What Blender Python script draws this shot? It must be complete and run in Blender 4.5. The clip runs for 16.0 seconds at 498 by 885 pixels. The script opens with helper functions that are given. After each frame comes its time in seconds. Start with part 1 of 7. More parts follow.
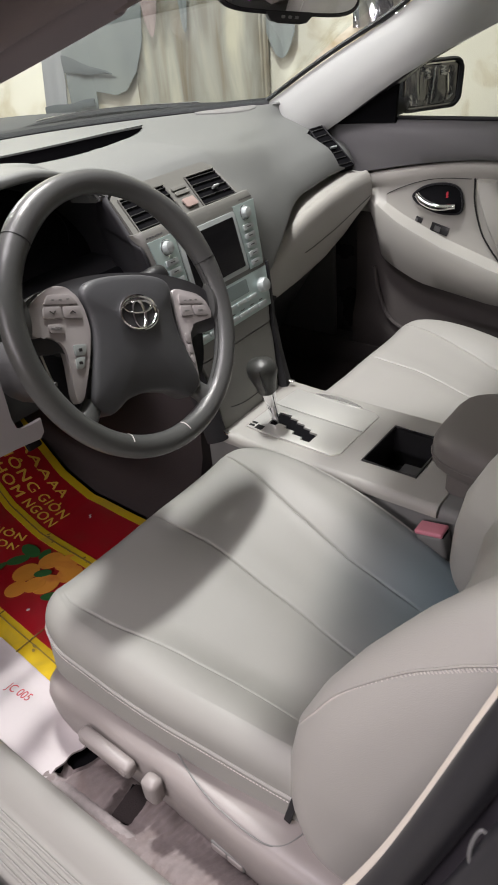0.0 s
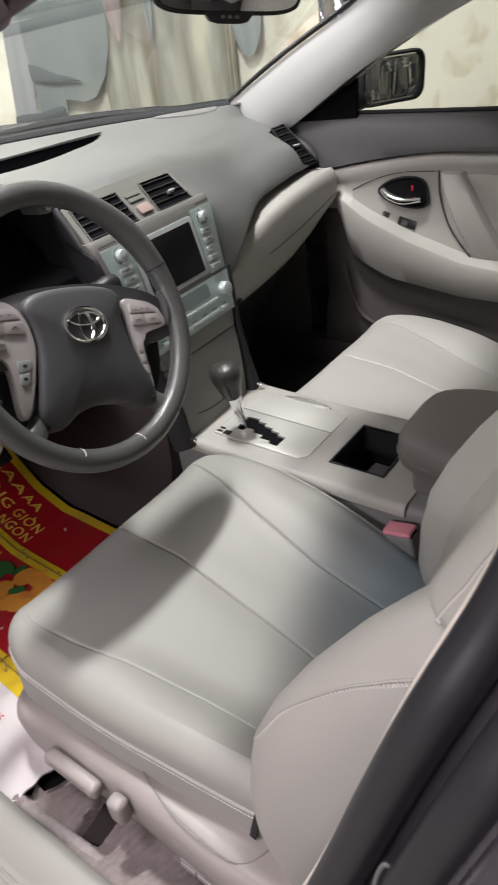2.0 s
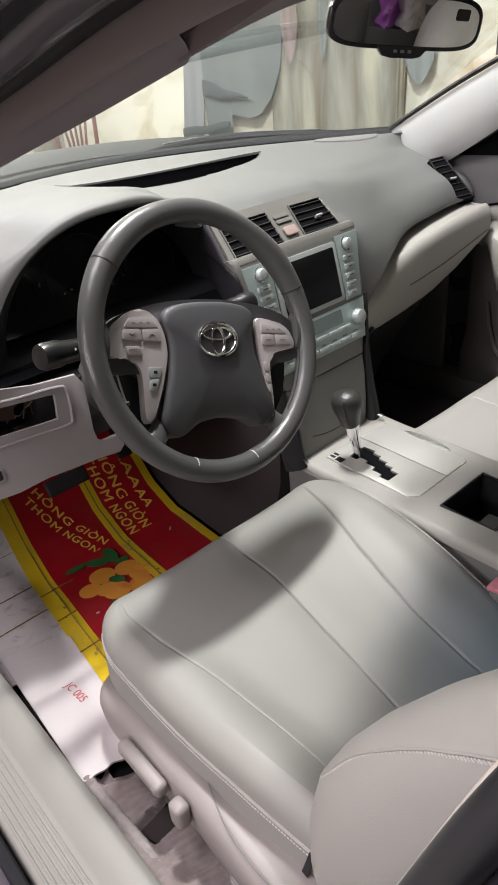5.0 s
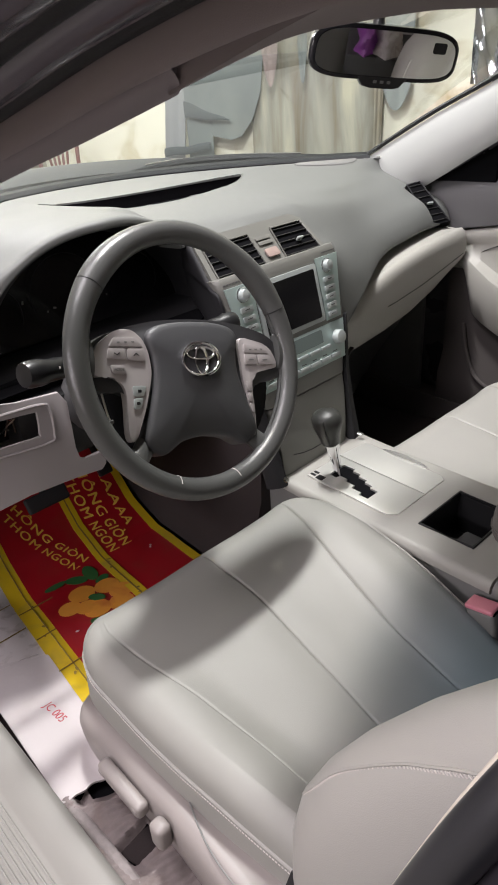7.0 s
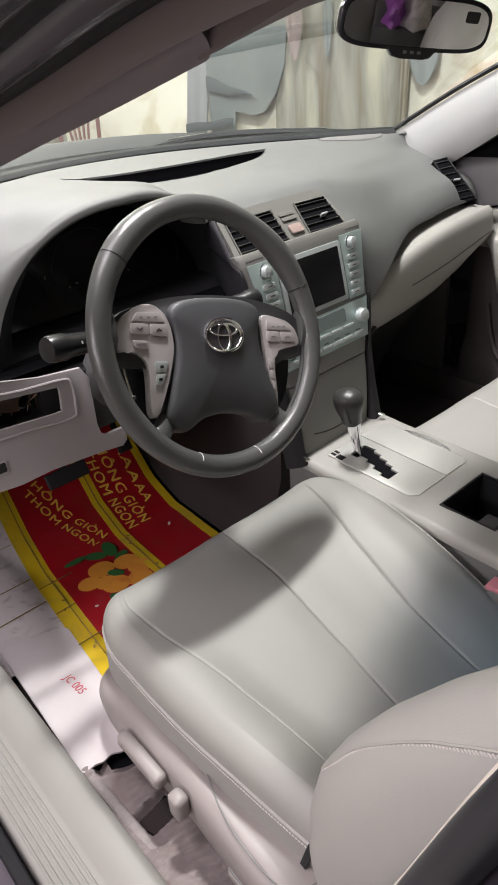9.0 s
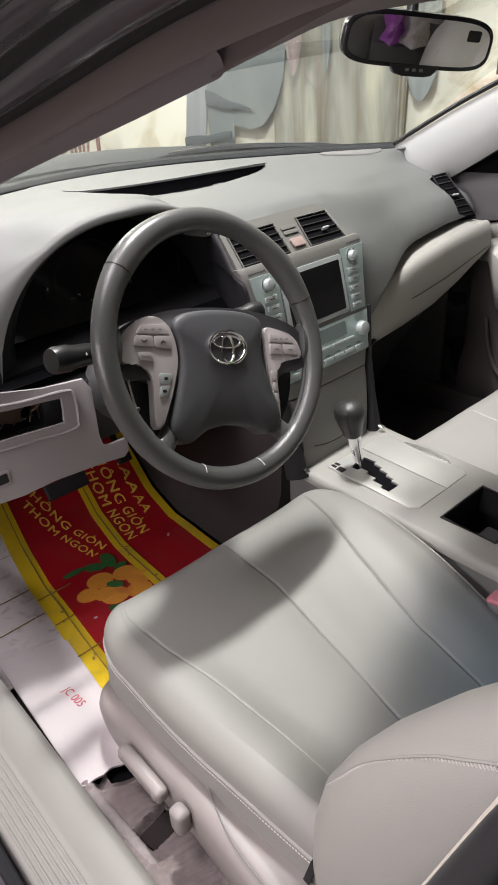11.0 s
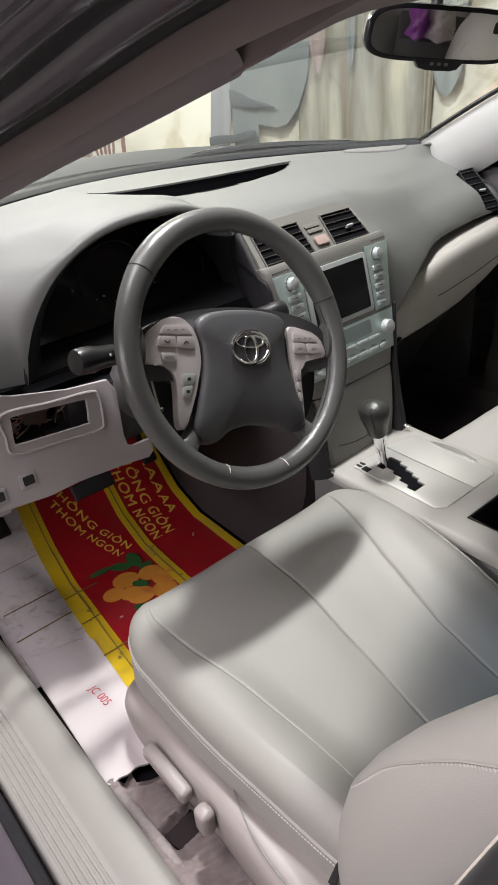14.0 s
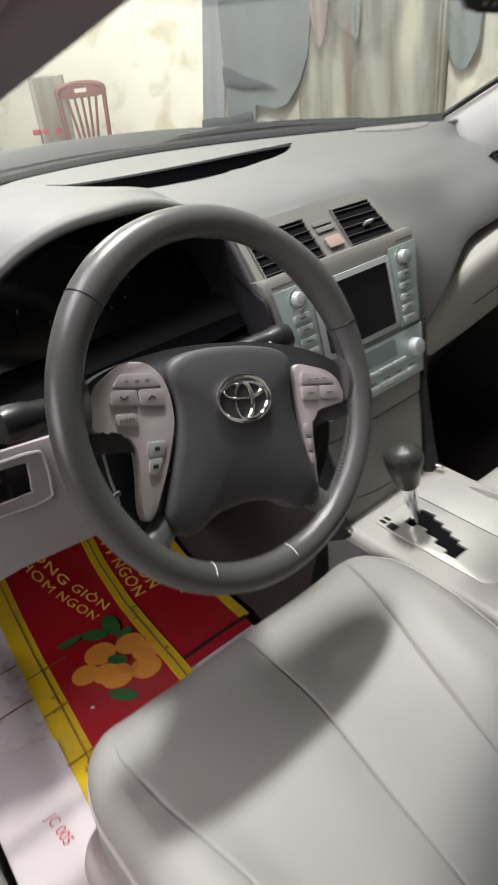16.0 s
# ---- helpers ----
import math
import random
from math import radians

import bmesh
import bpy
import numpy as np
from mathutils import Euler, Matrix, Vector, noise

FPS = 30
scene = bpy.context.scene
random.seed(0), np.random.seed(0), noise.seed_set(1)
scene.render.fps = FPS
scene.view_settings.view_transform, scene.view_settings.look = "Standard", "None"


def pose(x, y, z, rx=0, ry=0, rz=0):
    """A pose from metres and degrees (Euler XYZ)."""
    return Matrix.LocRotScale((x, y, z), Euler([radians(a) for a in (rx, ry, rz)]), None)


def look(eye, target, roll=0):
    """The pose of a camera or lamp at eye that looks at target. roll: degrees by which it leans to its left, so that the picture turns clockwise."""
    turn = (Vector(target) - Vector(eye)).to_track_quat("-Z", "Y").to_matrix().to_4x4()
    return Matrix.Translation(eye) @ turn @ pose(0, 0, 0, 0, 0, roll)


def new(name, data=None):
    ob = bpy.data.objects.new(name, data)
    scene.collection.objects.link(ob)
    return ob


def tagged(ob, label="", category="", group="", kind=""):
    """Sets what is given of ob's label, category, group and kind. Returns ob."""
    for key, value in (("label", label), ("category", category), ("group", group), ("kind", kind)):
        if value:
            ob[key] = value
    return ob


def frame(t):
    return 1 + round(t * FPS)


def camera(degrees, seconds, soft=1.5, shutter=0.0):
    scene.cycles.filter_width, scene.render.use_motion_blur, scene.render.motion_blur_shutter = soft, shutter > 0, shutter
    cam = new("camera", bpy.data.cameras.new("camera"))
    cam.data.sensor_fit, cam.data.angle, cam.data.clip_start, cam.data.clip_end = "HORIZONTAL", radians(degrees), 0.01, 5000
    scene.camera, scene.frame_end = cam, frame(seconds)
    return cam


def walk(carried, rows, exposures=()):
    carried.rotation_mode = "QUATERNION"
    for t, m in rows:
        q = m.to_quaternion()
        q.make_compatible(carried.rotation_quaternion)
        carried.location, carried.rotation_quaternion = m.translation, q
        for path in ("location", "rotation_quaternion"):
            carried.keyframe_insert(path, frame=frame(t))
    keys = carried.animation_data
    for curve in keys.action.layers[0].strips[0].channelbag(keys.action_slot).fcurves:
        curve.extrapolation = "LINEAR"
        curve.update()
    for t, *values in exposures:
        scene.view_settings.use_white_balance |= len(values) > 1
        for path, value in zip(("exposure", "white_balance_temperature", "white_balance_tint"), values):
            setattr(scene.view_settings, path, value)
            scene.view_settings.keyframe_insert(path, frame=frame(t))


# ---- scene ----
cam = camera(40.3, 16.0, soft=1.7, shutter=0.5)
PATH = [
    (0, (-0.938, -0.652, 1.258), (0.35, 0.423, 0.17), -5.6),
    (0.5, (-0.923, -0.678, 1.254), (0.373, 0.393, 0.17), -5.9),
    (1, (-0.908, -0.694, 1.249), (0.416, 0.345, 0.168), -6.4),
    (1.5, (-0.895, -0.702, 1.248), (0.447, 0.314, 0.168), -6.7),
    (2, (-0.888, -0.688, 1.253), (0.402, 0.384, 0.163), -8.2),
    (2.5, (-0.888, -0.685, 1.284), (0.293, 0.571, 0.271), -7.6),
    (3, (-0.893, -0.686, 1.293), (0.285, 0.601, 0.316), -3.8),
    (5.5, (-0.878, -0.691, 1.265), (0.201, 0.642, 0.236), -5.9),
    (6, (-0.874, -0.695, 1.268), (0.228, 0.616, 0.235), -5.9),
    (6.5, (-0.892, -0.7, 1.279), (0.259, 0.61, 0.3), -5.0),
    (7, (-0.893, -0.691, 1.276), (0.262, 0.614, 0.294), -4.3),
    (7.5, (-0.883, -0.677, 1.264), (0.251, 0.617, 0.245), -4.3),
    (8, (-0.887, -0.672, 1.263), (0.195, 0.651, 0.225), -5.3),
    (8.5, (-0.896, -0.68, 1.269), (0.176, 0.657, 0.238), -4.9),
    (9, (-0.897, -0.685, 1.27), (0.2, 0.635, 0.243), -4.4),
    (9.5, (-0.902, -0.68, 1.272), (0.214, 0.628, 0.251), -3.9),
    (12, (-0.906, -0.678, 1.273), (0.209, 0.656, 0.285), -3.6),
    (12.5, (-0.901, -0.679, 1.271), (0.192, 0.659, 0.263), -3.7),
    (13, (-0.902, -0.685, 1.275), (0.192, 0.655, 0.272), -3.7),
    (13.5, (-0.897, -0.677, 1.27), (0.188, 0.673, 0.269), -4.1),
    (14, (-0.901, -0.678, 1.272), (0.161, 0.693, 0.275), -5.3),
    (14.5, (-0.894, -0.678, 1.28), (0.197, 0.669, 0.283), -4.8),
    (15, (-0.879, -0.693, 1.28), (0.276, 0.614, 0.301), -3.6),
    (15.5, (-0.837, -0.645, 1.265), (0.288, 0.703, 0.306), -4.4),
    (16, (-0.719, -0.473, 1.228), (0.325, 0.89, 0.202), -6.2),
]
walk(cam, [(t, look(eye, target, roll)) for t, eye, target, roll in PATH], ((0, -0.10), (2, -0.05), (3, 0), (14.5, 0), (16, -0.06)))

# ---------------------------------------------------------------- light
world = bpy.data.worlds.new("world")
scene.world = world
world.use_nodes = True
wbg = world.node_tree.nodes["Background"]
wbg.inputs[0].default_value = (0.9, 0.95, 1.0, 1)
wbg.inputs[1].default_value = 0.012
scene.view_settings.exposure = 0.0


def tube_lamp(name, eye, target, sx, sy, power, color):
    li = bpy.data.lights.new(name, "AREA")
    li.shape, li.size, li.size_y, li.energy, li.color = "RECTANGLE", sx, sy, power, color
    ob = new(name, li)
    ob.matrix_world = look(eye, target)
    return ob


# ---------------------------------------------------------------- materials
def material(name, color, rough=0.5, metal=0.0, var=0.08, scale=6.0, bump=0.0, bump_scale=400.0, kind="noise",
             dirt=0.0, dirt_color=(0.2, 0.15, 0.1), dirt_scale=3.0, spec=0.5, coat=0.0, rough_var=0.06):
    m = bpy.data.materials.new(name)
    m.use_nodes = True
    nt = m.node_tree
    n, l = nt.nodes, nt.links
    p = n["Principled BSDF"]
    tc = n.new("ShaderNodeTexCoord")
    big = n.new("ShaderNodeTexNoise")
    big.inputs["Scale"].default_value, big.inputs["Detail"].default_value = scale, 6
    l.new(tc.outputs["Object"], big.inputs["Vector"])
    mix = n.new("ShaderNodeMix")
    mix.data_type = "RGBA"
    mix.inputs[6].default_value = (*[c * (1 - var) for c in color], 1)
    mix.inputs[7].default_value = (*[min(1, c * (1 + var)) for c in color], 1)
    l.new(big.outputs[0], mix.inputs[0])
    out = mix.outputs[2]
    if dirt:
        d = n.new("ShaderNodeTexNoise")
        d.inputs["Scale"].default_value, d.inputs["Detail"].default_value, d.inputs["Distortion"].default_value = dirt_scale, 8, 0.6
        l.new(tc.outputs["Object"], d.inputs["Vector"])
        ramp = n.new("ShaderNodeMapRange")
        ramp.inputs[1].default_value, ramp.inputs[2].default_value = 0.52, 0.75
        ramp.inputs[4].default_value = dirt
        l.new(d.outputs[0], ramp.inputs[0])
        mx = n.new("ShaderNodeMix")
        mx.data_type = "RGBA"
        l.new(ramp.outputs[0], mx.inputs[0])
        l.new(out, mx.inputs[6])
        mx.inputs[7].default_value = (*dirt_color, 1)
        out = mx.outputs[2]
    l.new(out, p.inputs["Base Color"])
    rr = n.new("ShaderNodeMapRange")
    rr.inputs[3].default_value, rr.inputs[4].default_value = max(0.02, rough - rough_var), min(1, rough + rough_var)
    l.new(big.outputs[0], rr.inputs[0])
    l.new(rr.outputs[0], p.inputs["Roughness"])
    p.inputs["Metallic"].default_value = metal
    p.inputs["Specular IOR Level"].default_value = spec
    p.inputs["Coat Weight"].default_value = coat
    if bump:
        fine = n.new("ShaderNodeTexVoronoi" if kind == "leather" else "ShaderNodeTexNoise")
        fine.inputs["Scale"].default_value = bump_scale
        l.new(tc.outputs["Object"], fine.inputs["Vector"])
        b = n.new("ShaderNodeBump")
        b.inputs["Strength"].default_value, b.inputs["Distance"].default_value = bump, 0.001
        l.new(fine.outputs[0], b.inputs["Height"])
        l.new(b.outputs[0], p.inputs["Normal"])
    return m


def glass_material(name, tint, gloss=1.0):
    m = bpy.data.materials.new(name)
    m.use_nodes = True
    n, l = m.node_tree.nodes, m.node_tree.links
    for x in list(n):
        n.remove(x)
    out, mix = n.new("ShaderNodeOutputMaterial"), n.new("ShaderNodeMixShader")
    tr, gl, fr = n.new("ShaderNodeBsdfTransparent"), n.new("ShaderNodeBsdfGlossy"), n.new("ShaderNodeFresnel")
    tr.inputs[0].default_value = (*tint, 1)
    gl.inputs["Roughness"].default_value = 0.02
    fr.inputs[0].default_value = 1.45
    l.new(fr.outputs[0], mix.inputs[0])
    l.new(tr.outputs[0], mix.inputs[1])
    l.new(gl.outputs[0], mix.inputs[2])
    l.new(mix.outputs[0], out.inputs[0])
    return m


M = {
    "leather": material("light grey leather", (0.385, 0.375, 0.35), 0.40, var=0.05, bump=0.18, bump_scale=900, kind="leather"),
    "seatplastic": material("beige seat plastic", (0.275, 0.248, 0.237), 0.42, var=0.04, bump=0.1, bump_scale=900),
    "dash": material("grey green dash vinyl", (0.130, 0.135, 0.129), 0.57, var=0.05, bump=0.3, bump_scale=900),
    "beige": material("beige trim plastic", (0.34, 0.332, 0.305), 0.5, var=0.04, bump=0.15, bump_scale=900),
    "darkgrey": material("dark grey trim plastic", (0.085, 0.085, 0.085), 0.5, var=0.08, bump=0.2, bump_scale=800),
    "midgrey": material("mid grey trim plastic", (0.17, 0.17, 0.165), 0.5, var=0.06, bump=0.2, bump_scale=800),
    "wheel": material("dark grey leather", (0.080, 0.082, 0.079), 0.30, var=0.12, bump=0.14, bump_scale=1300, kind="leather"),
    "hub": material("charcoal airbag vinyl", (0.050, 0.051, 0.0535), 0.5, var=0.05, bump=0.2, bump_scale=1000),
    "knob": material("stitched dark leather", (0.040, 0.041, 0.038), 0.34, var=0.1, bump=0.2, bump_scale=900, kind="leather"),
    "silver": material("satin silver plastic", (0.62, 0.62, 0.585), 0.36, metal=0.5, var=0.05, scale=20),
    "spoke": material("silver beige plastic", (0.38, 0.352, 0.345), 0.38, metal=0.1, var=0.05),
    "teal": material("pale teal metallic panel", (0.42, 0.52, 0.50), 0.3, metal=0.5, var=0.05),
    "button": material("pale silver button", (0.42, 0.46, 0.45), 0.33, metal=0.3, var=0.04),
    "chrome": material("chrome", (0.85, 0.85, 0.86), 0.08, metal=1.0, var=0.02, rough_var=0.02),
    "black": material("black plastic", (0.014, 0.014, 0.015), 0.34, var=0.2),
    "screen": material("black display glass", (0.008, 0.008, 0.009), 0.12, var=0.1),
    "rubber": material("black rubber", (0.010, 0.010, 0.012), 0.5, var=0.2, bump=0.2, bump_scale=500, spec=0.35),
    # Duller copy of the car paint, made to weaken the wall's reflection.
    "bonnet_paint": material("matt grey car paint", (0.060, 0.060, 0.062), 0.5, metal=0.2, var=0.15, scale=5),
    "paint": material("dark purple grey car paint", (0.055, 0.050, 0.059), 0.28, metal=0.4, var=0.06, coat=0.6),
    "headliner": material("beige headliner cloth", (0.252, 0.212, 0.222), 0.9, var=0.05, bump=0.3, bump_scale=1200),
    # Trim colour with shade put into it, for the left pillar and header edge.
    "shaded_trim": material("mauve grey trim vinyl with painted shade", (0.25, 0.215, 0.235), 0.7, var=0.04, bump=0.2, bump_scale=900),
    "carpet": material("brown grey floor carpet", (0.030, 0.0225, 0.0225), 0.95, var=0.2, scale=40, bump=1.0, bump_scale=500),
    "towel": material("worn beige terry cloth", (0.235, 0.20, 0.195), 0.95, var=0.3, scale=70, bump=1.0, bump_scale=260, dirt=0.6, dirt_color=(0.16, 0.12, 0.11), dirt_scale=30),
    "red": material("glossy red printed card", (0.37, 0.008, 0.017), 0.36, var=0.2, scale=10, dirt=0.35, dirt_color=(0.25, 0.05, 0.03), dirt_scale=14),
    "yellow": material("glossy yellow printed card", (0.66, 0.46, 0.016), 0.40, var=0.1, scale=10, dirt=0.5, dirt_color=(0.35, 0.27, 0.08), dirt_scale=16),
    "card": material("dirty white cardboard", (0.58, 0.54, 0.54), 0.75, var=0.08, scale=14, dirt=0.7, dirt_color=(0.27, 0.22, 0.20), dirt_scale=34, bump=0.3, bump_scale=120),
    "ink_red": material("red ink", (0.45, 0.02, 0.04), 0.6),
    "ink_yellow": material("gold ink", (0.80, 0.52, 0.08), 0.5),
    "orange": material("printed orange", (0.74, 0.31, 0.045), 0.45, var=0.2, scale=14, dirt=0.9, dirt_color=(0.55, 0.13, 0.03), dirt_scale=16),
    "leaf": material("printed green", (0.03, 0.14, 0.04), 0.45, var=0.3, scale=20),
    "wall": material("stained cream plaster", (0.72, 0.68, 0.57), 0.9, var=0.10, scale=2.5, dirt=0.9, dirt_color=(0.44, 0.35, 0.20), dirt_scale=6.5, bump=0.4, bump_scale=40),
    "concrete": material("grey concrete", (0.25, 0.24, 0.22), 0.9, var=0.15, scale=2, dirt=0.4, dirt_color=(0.1, 0.1, 0.09), bump=0.5, bump_scale=60),
    "ceilingw": material("white ceiling board", (0.62, 0.61, 0.58), 0.9, var=0.05, scale=2),
    "plastic_sheet": material("grey plastic sheet", (0.17, 0.185, 0.18), 0.4, var=0.25, scale=4),
    "chair_red": material("brick red plastic", (0.17, 0.032, 0.02), 0.45, var=0.06),
    "sealrubber": material("smooth black door rubber", (0.017, 0.017, 0.020), 0.40, var=0.1, scale=20),
    "pinkred": material("pale red plastic", (0.62, 0.22, 0.28), 0.4, var=0.05),
    "piping": material("pale grey leather piping", (0.42, 0.41, 0.39), 0.4, var=0.05),
    "stitch": material("pale thread", (0.66, 0.63, 0.60), 0.7, var=0.05),
    "ledge": material("grey ribbed sill plastic", (0.24, 0.234, 0.216), 0.5, var=0.05, bump=0.1, bump_scale=700),
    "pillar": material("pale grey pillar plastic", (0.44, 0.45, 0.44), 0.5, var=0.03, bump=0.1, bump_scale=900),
    "cream": material("cream trim plastic", (0.60, 0.55, 0.48), 0.5, var=0.04, bump=0.1, bump_scale=900),
    "doorgrey": material("dark grey door vinyl", (0.135, 0.135, 0.138), 0.55, var=0.06, bump=0.2, bump_scale=800),
    # Car paint again, made lighter to stand in for light on rails and sill.
    "paint_lit": material("purple grey car paint, lighter copy for lit parts", (0.13, 0.115, 0.14), 0.24, metal=0.3, var=0.08, scale=12, coat=0.4),
    "stackface": material("champagne grey plastic", (0.165, 0.165, 0.15), 0.4, metal=0.15, var=0.04, scale=20),
    "lcd": material("grey green lcd", (0.16, 0.20, 0.19), 0.2, var=0.05),
    "slat": material("grey vent slat", (0.025, 0.025, 0.025), 0.4, var=0.1),
    "hazard": material("pale salmon button", (0.30, 0.225, 0.20), 0.45, var=0.05),
    "kneeplastic": material("pale mauve beige plastic", (0.36, 0.33, 0.335), 0.5, var=0.04, bump=0.1, bump_scale=900),
    "wire_red": material("red wire", (0.09, 0.02, 0.017), 0.5),
    "wire_tan": material("tan connector plastic", (0.07, 0.045, 0.03), 0.5, var=0.1),
    "wire_white": material("grey wire", (0.05, 0.048, 0.046), 0.5),
    "chrome_soft": material("bright satin silver", (0.75, 0.75, 0.72), 0.25, metal=0.8, var=0.03),
    "armleather": material("dark taupe leather", (0.118, 0.106, 0.100), 0.5, var=0.05, bump=0.25, bump_scale=700, kind="leather"),
    "doorlow": material("grey beige carpeted trim", (0.06, 0.052, 0.05), 0.8, var=0.08, bump=0.3, bump_scale=500),
    "midbeige": material("grey beige trim cloth", (0.36, 0.35, 0.32), 0.75, var=0.05, bump=0.3, bump_scale=900),
    "gloss_black": material("black mirror plastic", (0.010, 0.010, 0.011), 0.6, var=0.1, spec=0.2),
    "card_dark": material("dark soiled crease", (0.25, 0.17, 0.05), 0.8),
    "sheet_grey": material("grey plastic sheet", (0.23, 0.23, 0.24), 0.35, var=0.15, scale=3, dirt=0.3, dirt_color=(0.2, 0.2, 0.2)),
    "sheet_dark": material("dark blue grey tarp", (0.145, 0.16, 0.158), 0.4, var=0.2, scale=3, dirt=0.3, dirt_color=(0.25, 0.25, 0.22)),
    "sheet_pink": material("pinkish cloth", (0.24, 0.18, 0.17), 0.7, var=0.2, scale=5),
    "film": material("milky plastic film", (0.25, 0.245, 0.22), 0.45, var=0.3, scale=2.5, dirt=0.8, dirt_color=(0.17, 0.165, 0.15), dirt_scale=3.0),
    # Colour of the imitated reflection in the side mirror.
    "reflection_dark": material("dark mirror reflection", (0.26, 0.26, 0.27), 0.13, metal=0.9, var=0.2, scale=14),
    "foil": material("crumpled clear bag and mirror streaks", (0.60, 0.62, 0.65), 0.10, metal=0.95, var=0.15, scale=12),
    "limb": material("soft black grained plastic", (0.022, 0.022, 0.024), 0.65, var=0.1, bump=0.2, bump_scale=900, spec=0.25),
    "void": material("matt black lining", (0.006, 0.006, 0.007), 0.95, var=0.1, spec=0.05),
    "sheet_black": material("dark folded plastic", (0.06, 0.068, 0.072), 0.8, var=0.2),
    "satin_black": material("satin black plastic", (0.016, 0.016, 0.018), 0.22, var=0.1),
    "fringe": material("pale terry fringe", (0.27, 0.24, 0.235), 0.95, var=0.3, scale=90, bump=1.0, bump_scale=260),
    "bezel": material("dark grey grained plastic", (0.050, 0.050, 0.054), 0.55, var=0.08, bump=0.2, bump_scale=900),
    "card_clean": material("white cardboard", (0.53, 0.49, 0.492), 0.75, var=0.06, scale=7, dirt=0.25, dirt_color=(0.34, 0.28, 0.26), dirt_scale=9, bump=0.3, bump_scale=120),
    "purple": material("purple plastic bag", (0.34, 0.09, 0.40), 0.4, var=0.4, scale=25),
    "mirror": material("mirror glass", (0.9, 0.9, 0.9), 0.01, metal=1.0, var=0.0, rough_var=0.0),
}
# Darker copy of the leather; the blue stain also carries painted roof shade.
LS = material("light grey leather with a blue stain and painted shade", (0.285, 0.282, 0.260), 0.53, var=0.05, bump=0.12, bump_scale=900, kind="leather")
M["leather_stain_shade"] = LS
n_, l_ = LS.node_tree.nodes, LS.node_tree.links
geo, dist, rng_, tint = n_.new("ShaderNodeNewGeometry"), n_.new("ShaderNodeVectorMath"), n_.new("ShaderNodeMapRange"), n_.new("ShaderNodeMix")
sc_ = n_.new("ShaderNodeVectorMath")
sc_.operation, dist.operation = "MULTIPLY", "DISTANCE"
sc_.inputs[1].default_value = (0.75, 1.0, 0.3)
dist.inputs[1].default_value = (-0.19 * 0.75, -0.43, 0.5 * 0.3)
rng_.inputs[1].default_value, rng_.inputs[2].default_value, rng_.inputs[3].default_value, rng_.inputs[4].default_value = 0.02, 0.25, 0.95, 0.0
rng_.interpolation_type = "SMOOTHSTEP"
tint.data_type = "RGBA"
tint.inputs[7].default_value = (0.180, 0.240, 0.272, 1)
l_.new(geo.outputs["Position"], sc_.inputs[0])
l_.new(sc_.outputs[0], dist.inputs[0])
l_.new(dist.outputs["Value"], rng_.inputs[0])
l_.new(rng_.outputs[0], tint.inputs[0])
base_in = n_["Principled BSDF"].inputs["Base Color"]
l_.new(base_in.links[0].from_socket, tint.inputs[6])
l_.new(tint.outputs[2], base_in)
def streaks(m, pale, brown, grey):
    """Vertical stains, as water leaves them on a hanging film."""
    n, l = m.node_tree.nodes, m.node_tree.links
    tc, mp, no, ramp = n.new("ShaderNodeTexCoord"), n.new("ShaderNodeMapping"), n.new("ShaderNodeTexNoise"), n.new("ShaderNodeValToRGB")
    mp.inputs["Scale"].default_value = (5.5, 5.5, 0.8)
    no.inputs["Scale"].default_value, no.inputs["Detail"].default_value, no.inputs["Distortion"].default_value = 1.6, 7, 0.8
    e = ramp.color_ramp.elements
    e[0].position, e[0].color = 0.34, (*brown, 1)
    e[1].position, e[1].color = 0.66, (*pale, 1)
    mid_ = e.new(0.50)
    mid_.color = (*grey, 1)
    l.new(tc.outputs["Object"], mp.inputs["Vector"])
    l.new(mp.outputs[0], no.inputs["Vector"])
    l.new(no.outputs[0], ramp.inputs[0])
    l.new(ramp.outputs[0], n["Principled BSDF"].inputs["Base Color"])


streaks(M["film"], (0.42, 0.39, 0.30), (0.17, 0.135, 0.085), (0.27, 0.26, 0.22))
M["windshield"] = glass_material("windshield glass", (0.86, 0.93, 0.90))


# ---------------------------------------------------------------- modelling helpers
def thing(name, label, category, at=(0, 0, 0), group="", kind=""):
    ob = new(name)
    ob.location = at
    ob.empty_display_size = 0.05
    return tagged(ob, label, category, group, kind)


def place_mesh(name, bm, mat, smooth=40, toward=None):
    bmesh.ops.remove_doubles(bm, verts=bm.verts, dist=1e-5)
    bmesh.ops.recalc_face_normals(bm, faces=bm.faces)
    if toward is not None:
        for f in bm.faces:
            if f.normal.dot(Vector(toward) - f.calc_center_median()) < 0:
                f.normal_flip()
    me = bpy.data.meshes.new(name)
    bm.to_mesh(me)
    bm.free()
    me.materials.append(M[mat] if isinstance(mat, str) else mat)
    if smooth:
        me.shade_smooth()
        me.set_sharp_from_angle(angle=radians(smooth))
    return new(name, me)


def part(name, bm, mat, parent, label="", smooth=40, toward=None):
    ob = place_mesh(name, bm, mat, smooth, toward)
    ob.parent = parent
    w = parent
    off = Matrix.Identity(4)
    while w is not None:
        off = w.matrix_basis @ off if w.parent is None else w.matrix_basis @ off
        w = w.parent
    ob.matrix_parent_inverse = Matrix.Identity(4)
    ob.matrix_basis = off.inverted()
    if label:
        ob["label"] = label
    return ob


def setting(name, bm, mat, label, category, smooth=0):
    return tagged(place_mesh(name, bm, mat, smooth), label, category, kind="structure")


